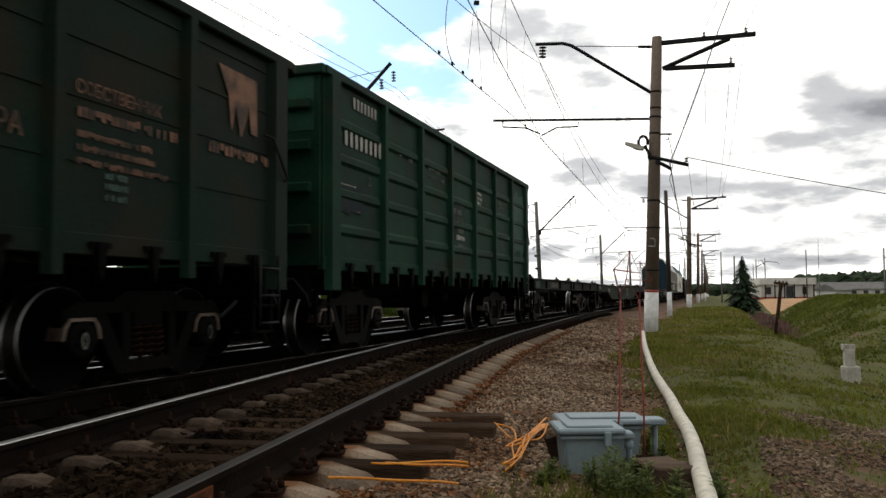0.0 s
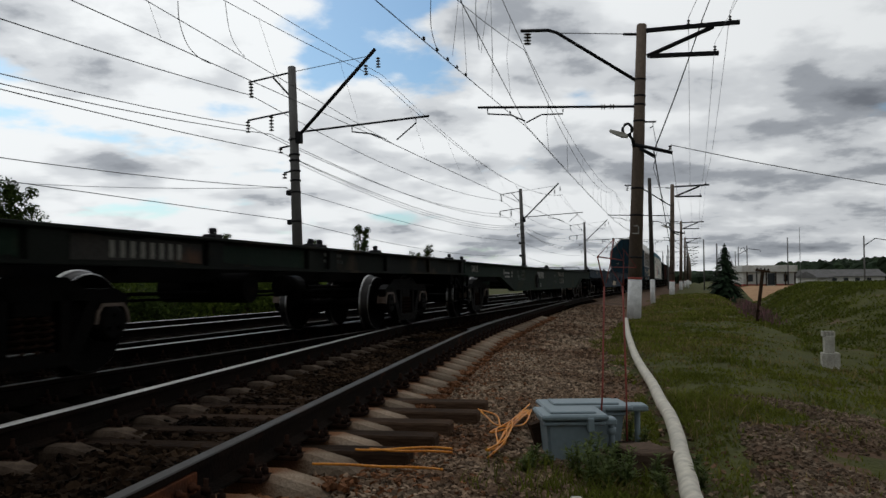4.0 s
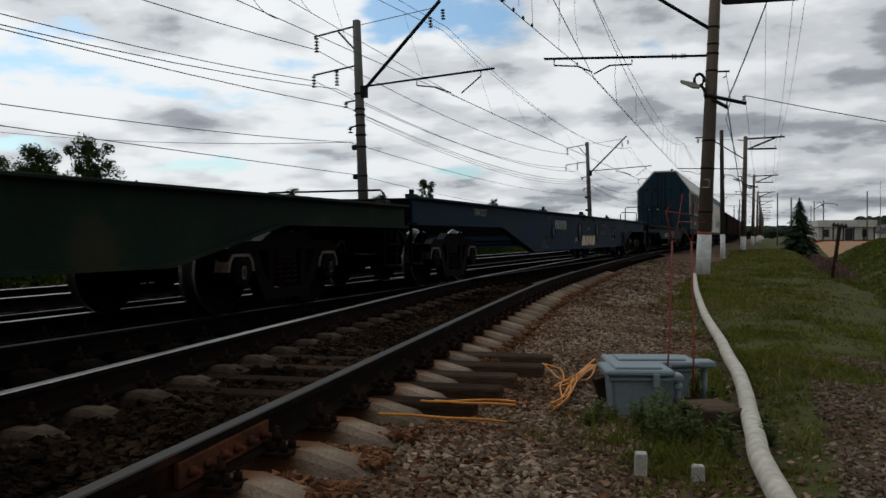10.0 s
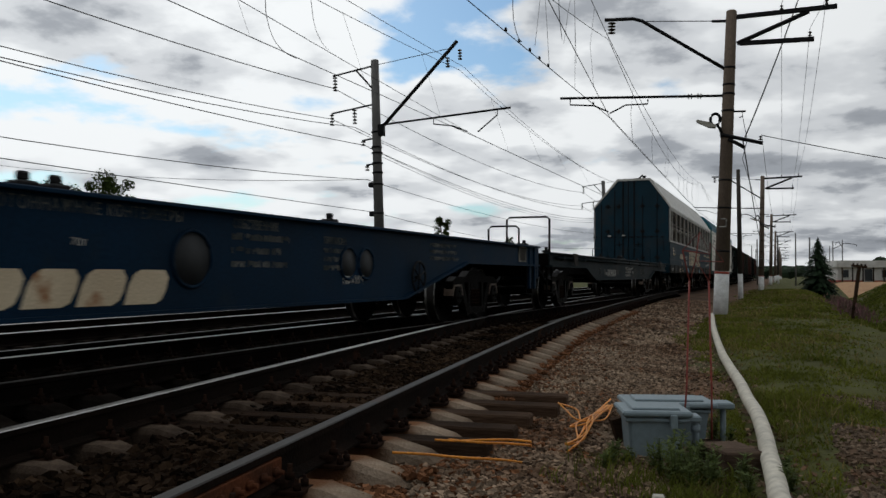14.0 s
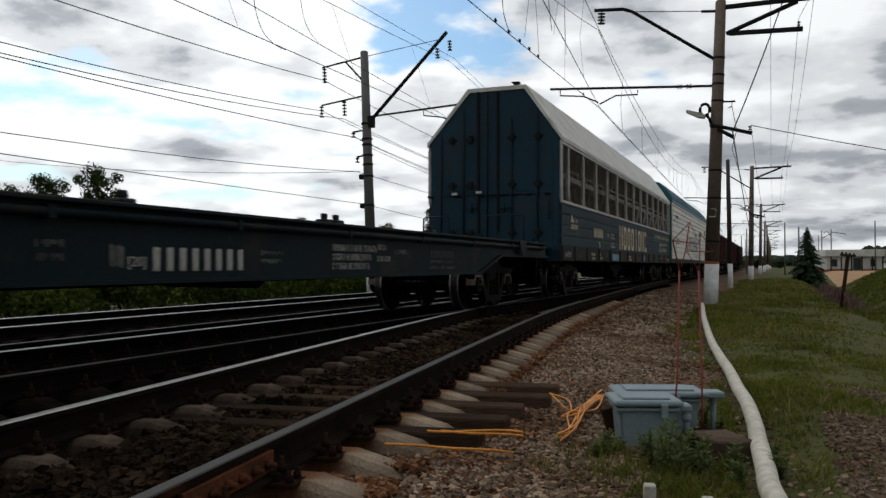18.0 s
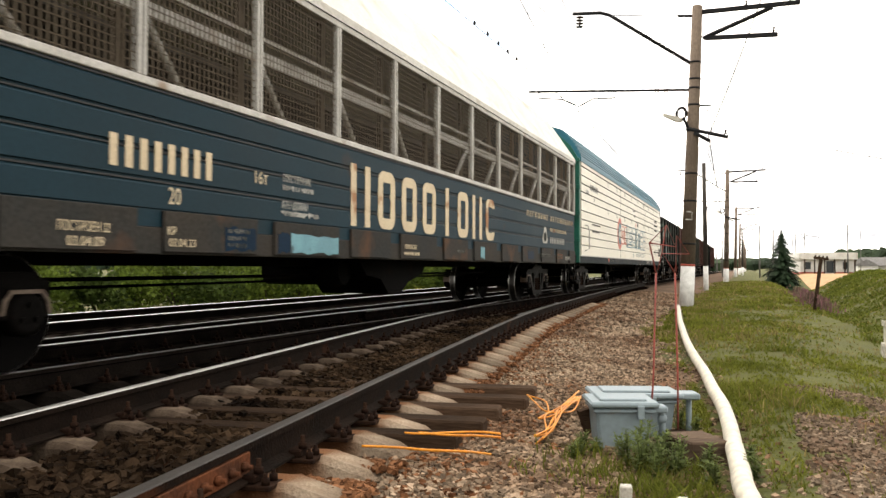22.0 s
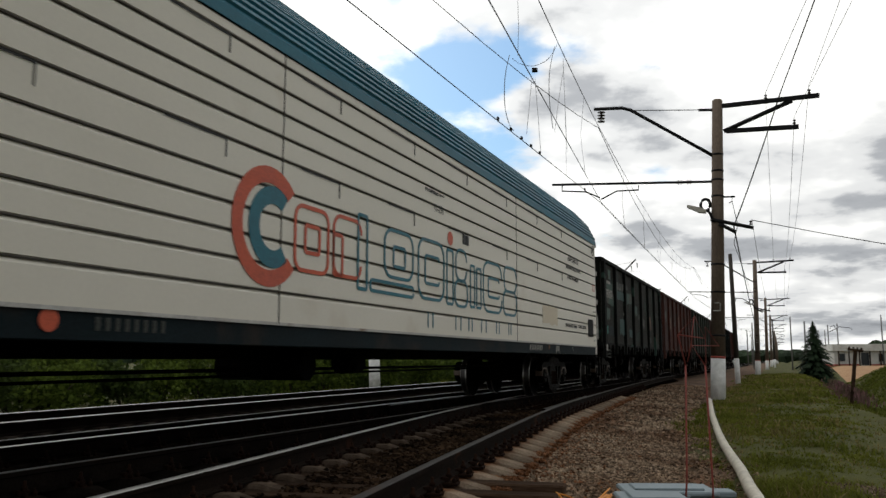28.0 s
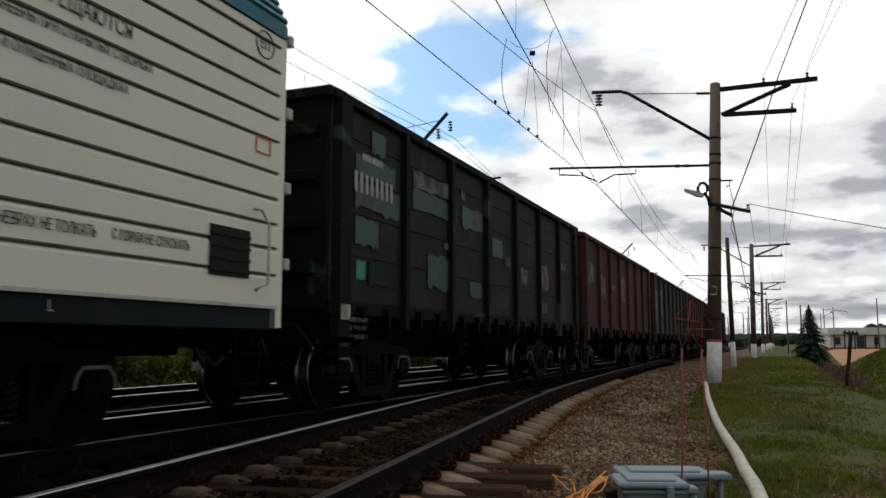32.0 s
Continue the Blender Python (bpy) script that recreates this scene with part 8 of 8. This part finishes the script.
def house(label, x, y, turn, w, d, h, roof_h, roof_mat, windows, band=False, flat=False):
    z = ground_z(x, y)
    ob = thing("house", label, "house", Matrix.Translation((x, y, z)) @ Matrix.Rotation(turn, 4, "Z"))
    bm = B()
    box(bm, (-w / 2, -d / 2, -0.8), (w / 2, d / 2, h))
    part("wall", bm, "wall_white", ob, "white plastered wall")
    if band:
        bm = B()
        box(bm, (-w / 2 - 0.01, -d / 2 - 0.02, -0.8), (w / 2 + 0.01, d / 2 + 0.01, 0.22))
        part("plinth", bm, "red_paint", ob, "red-brown plinth")
    bm = B()
    if flat:
        box(bm, (-w / 2 - 0.25, -d / 2 - 0.4, h), (w / 2 + 0.25, d / 2 + 0.3, h + roof_h), 0.02)
    else:
        prism(bm, [(-d / 2 - 0.5, h), (d / 2 + 0.5, h), (d / 2 + 0.5, h + 0.12), (0, h + roof_h), (-d / 2 - 0.5, h + 0.12)], "x", -w / 2 - 0.4, w / 2 + 0.4)
    part("roof", bm, roof_mat, ob)
    for wx, ww, z0, z1 in windows:
        bm = B()
        box(bm, (wx - ww / 2 - 0.08, -d / 2 - 0.06, z0 - 0.08), (wx + ww / 2 + 0.08, -d / 2 - 0.005, z1 + 0.08))
        win = part("window", bm, "frame_white", ob)
        bm = B()
        box(bm, (wx - ww / 2, -d / 2 - 0.07, z0), (wx + ww / 2, -d / 2 - 0.055, z1))
        part("pane", bm, "glass_dark", win)


def build_houses():
    house("small white station house with red-brown plinth and pale flat roof", 46.7, 118, -0.05, 7.2, 5, 1.95, 0.95, "roof_white", [(-2.6, 0.7, 0.6, 1.6), (2.4, 0.7, 0.6, 1.6), (0.3, 1.0, 0.1, 1.75)], band=True, flat=True)
    bm = B()
    z = ground_z(46.7, 118)
    ob = thing("porch", "dark porch posts before the white house", "porch", Matrix.Translation((46.7, 115.0, z)))
    for k in range(6):
        bm = B()
        box(bm, (-3.4 + k * 1.35 - 0.07, -0.07, -0.5), (-3.4 + k * 1.35 + 0.07, 0.07, 1.95))
        part("post", bm, "timber", ob)
    house("long low white building with a grey pitched roof", 93, 190, -0.1, 17, 8, 1.5, 1.7, "roof_grey", [(-5 + 2.5 * k, 1.0, 0.5, 1.2) for k in range(5)])
    house("small white shed with a grey gable", 84.5, 184, 0.5, 5, 5, 1.2, 1.5, "roof_grey", [])


def leaf_cloud(name, rng, centres, count, size, mat, squash=1.0):
    """Leaves as small bent quads strewn through soft clumps."""
    verts, faces = [], []
    for _ in range(count):
        c, r = rng.choice(centres)
        d = Vector((rng.gauss(0, 1), rng.gauss(0, 1), rng.gauss(0, 1))).normalized() * r * rng.random() ** 0.45
        p = Vector(c) + Vector((d.x, d.y, d.z * squash))
        a = Vector((rng.gauss(0, 1), rng.gauss(0, 1), rng.gauss(0, 0.7))).normalized()
        b = a.cross(Vector((rng.gauss(0, 1), rng.gauss(0, 1), rng.gauss(0, 1)))).normalized()
        k = size * rng.uniform(0.6, 1.3)
        i = len(verts)
        verts += [p - a * k, p + b * k * 0.6, p + a * k, p - b * k * 0.6]
        faces.append((i, i + 1, i + 2, i + 3))
    return raw_mesh(name, verts, faces, mat)


def tree(label, x, y, h, spread, seed, count=2200, mat="leaf", slim=False):
    rng = random.Random(seed)
    z = ground_z(x, y)
    ob = thing("tree", label, "tree", Matrix.Translation((x, y, z)), group="trees behind the line")
    bm = B()
    tube(bm, [(0, 0, -0.3), (rng.uniform(-0.1, 0.1), 0, h * 0.3), (rng.uniform(-0.3, 0.3), 0, h * 0.65), (0, 0, h * 0.80)], 0.014 * h + 0.03, 7, taper=0.03)
    centres = []
    for k in range(26):
        a, hz = rng.uniform(0, 6.3), h * rng.uniform(0.32, 0.95)
        ext = spread * (1 - 0.65 * abs(hz / h - 0.58)) * rng.uniform(0.35, 1.0) * (0.85 if slim else 1)
        tip = (ext * math.cos(a), ext * math.sin(a), hz + 0.06 * h)
        tube(bm, [(0, 0, hz * 0.8), (tip[0] * 0.5, tip[1] * 0.5, hz * 0.93), tip], 0.05, 5, taper=0.015)
        centres.append((tip, spread * rng.uniform(0.18, 0.40)))
        centres.append(((tip[0] * 0.5, tip[1] * 0.5, tip[2] - 0.05 * h), spread * rng.uniform(0.16, 0.36)))
    part("trunk", bm, "bark", ob, "dark trunk with bare limbs")
    part("crown", leaf_cloud("crown", rng, centres, count * 4, 0.07 + 0.005 * h, mat), "", ob, "loose dark-green crown with gaps")


def spruce(x, y, h, r, seed):
    rng = random.Random(seed)
    ob = thing("spruce_tree", "small dark spruce at the foot of the shoulder", "tree", Matrix.Translation((x, y, ground_z(x, y))))
    part("trunk", tube(B(), [(0, 0, -0.3), (0, 0, h * 0.95)], 0.12, 7, taper=0.02), "bark", ob)
    verts, faces = [], []
    for k in range(520):
        f = rng.random() ** 0.8
        zz = h * (0.06 + 0.94 * f)
        ext = r * (1 - f) ** 0.85 * rng.uniform(0.7, 1.15) + 0.05
        a = rng.uniform(0, 6.3)
        d = Vector((math.cos(a), math.sin(a), 0))
        s = Vector((-d.y, d.x, 0))
        for q in range(5):
            t0, t1 = q / 5, (q + 1.3) / 5
            w = 0.22 * ext * (1 - t0 * 0.6) * rng.uniform(0.6, 1.2)
            p0, p1 = d * ext * t0 + Vector((0, 0, zz - 0.30 * ext * t0)), d * ext * t1 + Vector((0, 0, zz - 0.36 * ext * t1 - 0.04))
            i = len(verts)
            verts += [p0, p1 + s * w + Vector((0, 0, -0.05)), p1 - s * w + Vector((0, 0, -0.05))]
            faces.append((i, i + 1, i + 2))
    part("crown", raw_mesh("crown", verts, faces, "needle"), "", ob, "drooping dark needle branches")


def bush(label, x, y, h, r, seed, count=900, mat="bush"):
    rng = random.Random(seed)
    ob = thing("bush", label, "bush", Matrix.Translation((x, y, ground_z(x, y))), group="bushes behind the tracks")
    bm = B()
    centres = []
    for k in range(9):
        a = rng.uniform(0, 6.3)
        tip = (r * 0.75 * math.cos(a) * rng.random() ** 0.5, r * 0.75 * math.sin(a) * rng.random() ** 0.5, h * rng.uniform(0.12, 0.8))
        tube(bm, [(0, 0, -0.1), (tip[0] * 0.5, tip[1] * 0.5, tip[2] * 0.6), tip], 0.025, 4, taper=0.008)
        centres.append((tip, r * rng.uniform(0.45, 0.7)))
    part("branching_stem", bm, "bark", ob)
    part("foliage", leaf_cloud("foliage", rng, centres, count, 0.085, mat, squash=h / (2.2 * r) + 0.3), "", ob, "leafy light-green foliage")


def grass_field(name, label, count, region, height, mat, seed, width=0.006):
    """Blades of grass, each a bent narrow triangle pair, in tufts that leave bare spots and the duct free."""
    rng = random.Random(seed)
    runs = list(zip(DUCT, DUCT[1:]))

    def on_duct(q):
        for (ax, ay), (bx, by) in runs:
            if min(ay, by) - 0.3 < q.y < max(ay, by) + 0.3:
                f = max(0.0, min(1.0, ((q.x - ax) * (bx - ax) + (q.y - ay) * (by - ay)) / ((bx - ax) ** 2 + (by - ay) ** 2)))
                if math.hypot(q.x - ax - f * (bx - ax), q.y - ay - f * (by - ay)) < 0.11:
                    return True
        return False
    verts, faces = [], []
    made = 0
    while made < count:
        s, l = region(rng)
        p = plan(s, l)
        clump = noise.noise(Vector((p.x * 1.1, p.y * 0.8, seed * 3.7))) + 0.6 * noise.noise(Vector((p.x * 3.1, p.y * 2.6, seed * 1.3))) + 0.7 * noise.noise(Vector((p.x * 0.45, p.y * 0.3, 9.1)))
        if clump < rng.uniform(-0.60, 0.32):
            made += 1
            continue
        dist = math.hypot(p.x, p.y)
        k = max(1.0, dist / 9.0)
        for _ in range(rng.randint(5, 9)):
            q = p + Vector((rng.gauss(0, 0.05 * k), rng.gauss(0, 0.05 * k), 0))
            if on_duct(q):
                made += 1
                continue
            z = ground_z(q.x, q.y) - 0.01
            hh = (0.62 + 1.0 * max(0.0, clump)) * height * rng.uniform(0.45, 1.25)
            a = rng.uniform(0, 6.3)
            lean = Vector((math.cos(a), math.sin(a), 0)) * hh * rng.uniform(0.3, 1.5)
            w = Vector((-math.sin(a), math.cos(a), 0)) * width * k * rng.uniform(0.7, 1.4)
            i = len(verts)
            b = Vector((q.x, q.y, z))
            m = b + lean * 0.35 + Vector((0, 0, hh * 0.6))
            verts += [b - w, b + w, m + w * 0.8, m - w * 0.8, b + lean + Vector((0, 0, hh))]
            faces += [(i, i + 1, i + 2, i + 3), (i + 3, i + 2, i + 4)]
            made += 1
    return tagged(new(name, raw_mesh(name, verts, faces, mat)), label, "grass", kind="stuff")


def weed(x, y, h, seed, mat="weed"):
    rng = random.Random(seed)
    ob = thing("weed_plant", "leafy green weed growing beside the junction boxes", "weed", Matrix.Translation(on_ground(x, y, -0.01)), group="weeds by the boxes")
    bm = B()
    verts, faces = [], []
    for k in range(5):
        a = rng.uniform(0, 6.3)
        tip = Vector((math.cos(a) * h * rng.uniform(0.05, 0.35), math.sin(a) * h * rng.uniform(0.05, 0.35), h * rng.uniform(0.6, 1.0)))
        tube(bm, [(0, 0, 0), tip * 0.5 + Vector((0, 0, 0.03)), tip], 0.004, 4, taper=0.002)
        for j in range(24):
            f = rng.uniform(0.12, 1.0)
            p = tip * f
            b = rng.uniform(0, 6.3)
            d = Vector((math.cos(b), math.sin(b), rng.uniform(-0.1, 0.7))).normalized()
            w = d.cross(Vector((0, 0, 1))).normalized() * 0.009
            ln = rng.uniform(0.035, 0.085) * (1.2 - 0.5 * f)
            i = len(verts)
            verts += [p, p + d * ln * 0.5 + w, p + d * ln, p + d * ln * 0.5 - w]
            faces.append((i, i + 1, i + 2, i + 3))
    part("stem", bm, mat, ob)
    part("leaves", raw_mesh("leaves", verts, faces, mat), "", ob)


def build_plants():
    def shoulder(rng):
        while True:
            s = -15 + 84 * rng.random() ** 1.9
            l = grass_edge(s) + 0.05 + rng.expovariate(1 / 2.8)
            if l < 14 and (rng.random() < 0.18 or not bare_gravel(s, l)):
                return s, l

    def close(rng):
        while True:
            s = rng.uniform(-12, 3)
            l = grass_edge(s) + rng.expovariate(1 / 1.0)
            if l < 9 and (rng.random() < 0.2 or not bare_gravel(s, l)):
                return s, l

    def by_boxes(rng):
        return rng.gauss(-3.75, 0.42), rng.gauss(5.80, 0.28)

    def mound(rng):
        return rng.uniform(4, 58), rng.uniform(8.5, 24)

    def back_strip(rng):
        return rng.uniform(-14, 45), rng.uniform(-12, -7.4)

    grass_field("grass", "short green grass on the shoulder", 62000, shoulder, 0.085, "grass", 11, 0.007)
    grass_field("dry_grass", "dry straw-coloured grass among the green", 20000, shoulder, 0.10, "dry_grass", 12, 0.005)
    grass_field("grass", "low leafy ground cover on the shoulder", 34000, shoulder, 0.04, "grass", 17, 0.014)
    grass_field("grass", "taller green grass near the duct", 24000, close, 0.07, "grass", 13, 0.005)
    grass_field("grass", "grass tufts round the junction boxes", 1500, by_boxes, 0.13, "grass", 14, 0.004)
    grass_field("grass", "grass over the mound", 46000, mound, 0.13, "grass_deep", 15, 0.008)
    grass_field("grass", "grass strip behind the tracks", 9000, back_strip, 0.28, "grass", 16)
    for i, (x, y, h) in enumerate(((0.95, 5.1, 0.36), (0.90, 4.95, 0.28), (0.97, 4.84, 0.24), (1.04, 5.12, 0.27), (1.10, 4.9, 0.22), (1.16, 5.12, 0.24), (0.86, 5.15, 0.26), (0.58, 5.35, 0.12), (0.53, 5.25, 0.11), (0.98, 5.42, 0.30), (0.86, 5.38, 0.2), (1.08, 5.36, 0.24), (1.18, 5.42, 0.22), (1.0, 5.2, 0.18), (1.25, 5.3, 0.2), (1.12, 5.05, 0.16), (0.62, 5.55, 0.13), (0.7, 5.45, 0.12), (1.42, 6.2, 0.28), (1.5, 6.05, 0.22), (1.45, 6.4, 0.3), (1.33, 5.1, 0.2), (1.52, 4.8, 0.18), (1.65, 5.3, 0.16), (1.25, 4.7, 0.2))):
        weed(x, y, h, 100 + i)
    # pinkish willowherb on the rim
    rng = random.Random(8)
    verts, faces = [], []
    for k in range(1100):
        s, l = 22 + rng.gauss(0, 2.6), 8.3 + rng.gauss(0, 0.22)
        p = plan(s, l)
        z = ground_z(p.x, p.y)
        hh = rng.uniform(0.1, 0.42)
        a = rng.uniform(0, 6.3)
        w = Vector((math.cos(a), math.sin(a), 0)) * 0.03
        i = len(verts)
        verts += [Vector((p.x, p.y, z + hh)) - w, Vector((p.x, p.y, z + hh)) + w, Vector((p.x, p.y, z + hh + 0.14))]
        faces.append((i, i + 1, i + 2))
    tagged(new("willowherb", raw_mesh("willowherb", verts, faces, "pink_weed")), "faded pink willowherb along the shoulder's rim", "weed", kind="stuff")
    # trees and bushes on the far side of the line
    for i, (d, y, ztop, sp, n) in enumerate(((-0.525, 65, 8.9, 2.3, 2600), (-0.60, 68, 8.4, 2.5, 2200), (-0.66, 66, 7.6, 2.6, 2000), (-0.72, 70, 9.0, 2.8, 2000), (-0.56, 75, 6.6, 2.6, 1600), (-0.46, 78, 6.0, 2.2, 1400), (-0.40, 80, 5.4, 2.0, 1200), (-0.269, 100, 6.7, 1.7, 900), (-0.155, 120, 7.0, 1.8, 900), (-0.096, 120, 9.0, 1.6, 1200), (-0.0152, 150, 7.4, 1.7, 800), (-0.03, 160, 6.8, 1.5, 700), (-0.50, 90, 6.4, 2.5, 1200), (-0.8, 60, 9.5, 3.0, 2000), (-0.33, 110, 5.2, 2.2, 800), (-0.63, 72, 6.9, 3.4, 2200), (-0.58, 71, 6.3, 3.0, 2000), (-0.69, 74, 7.4, 3.6, 2200), (-0.545, 80, 5.7, 2.8, 1600))):
        x = d * y
        tree("broadleaf tree rising behind the tracks", x, y, ztop - ground_z(x, y), sp, 40 + i, n, slim=(i in (8, 9, 10)))
    rng = random.Random(4)
    k = 0
    for s in np.arange(-12, 62, 1.55):
        for row in range(2):
            p = plan(s + rng.uniform(-0.6, 0.6), -11.6 - 2.0 * row - rng.uniform(0, 1.2))
            h = rng.uniform(1.25, 2.05) + 0.25 * row
            bush("light-green leafy bush behind the tracks" if k % 3 else "darker green bush behind the tracks", p.x, p.y, h, rng.uniform(0.9, 1.35), 200 + k, 1500, "bush" if k % 3 else "leaf")
            k += 1
    spruce(26.3, 75.3, 5.3, 2.0, 7)
    spruce(27.3, 77.5, 3.2, 1.2, 9)
    # distant woods
    def woods(name, label, az0, az1, d0, d1, h0, h1, n, seed):
        rng = random.Random(seed)
        verts, faces = [], []
        for _ in range(n):
            az, d = rng.uniform(az0, az1), rng.uniform(d0, d1)
            x, y = d * math.sin(az), d * math.cos(az)
            f = (az - az0) / (az1 - az0)
            hh = (h0 + (h1 - h0) * f) * rng.uniform(0.75, 1.1) * (0.75 + 0.25 * (d - d0) / (d1 - d0))
            r = rng.uniform(2.5, 5.0) * d / 400
            i = len(verts)
            m = 6
            for ring, (rr, zz) in enumerate(((0.9, -1.0), (1.0, hh * 0.55), (0.6, hh * 0.85), (0.12, hh))):
                for q in range(m):
                    a = 2 * math.pi * q / m + ring
                    j = rng.uniform(0.75, 1.25)
                    verts.append((x + r * rr * j * math.cos(a), y + r * rr * j * math.sin(a), zz + rng.uniform(-0.06, 0.06) * hh))
            for ring in range(3):
                for q in range(m):
                    faces.append((i + ring * m + q, i + ring * m + (q + 1) % m, i + (ring + 1) * m + (q + 1) % m, i + (ring + 1) * m + q))
            faces.append(tuple(i + 3 * m + q for q in range(m)))
        tagged(new(name, raw_mesh(name, verts, faces, "forest")), label, "forest", kind="stuff")
    woods("distant_woods", "dark wooded ridge on the horizon", radians(22.5), radians(48), 480, 640, 13, 24, 900, 31)
    woods("distant_woods", "low dark tree line along the horizon", radians(4), radians(24), 520, 700, 7, 9, 500, 32)
    woods("distant_woods", "low dark tree line behind the railway", radians(-50), radians(5), 330, 460, 8, 7, 900, 33)


def build_fence():
    ob = thing("concrete_fence", "pale concrete panel fence beyond the tracks", "fence", Matrix.Translation(plan(48, -17.5)) @ Matrix.Rotation(-TH, 4, "Z"))
    z = ground_z(*plan(52, -17.5).xy)
    for k in range(6):
        bm = B()
        box(bm, (-0.05, k * 2.6 + 0.08, z - 0.2), (0.05, k * 2.6 + 2.52, z + 0.75), 0.02)
        part("panel", bm, "white_paint", ob)
        bm = B()
        box(bm, (-0.09, k * 2.6 - 0.07, z - 0.2), (0.09, k * 2.6 + 0.07, z + 0.85), 0.02)
        part("post", bm, "concrete", ob)


build_ground()
build_masts()
build_wires()
build_train()
build_lineside()
build_houses()
build_fence()
build_plants()
build_tracks()
build_ballast()
motions()
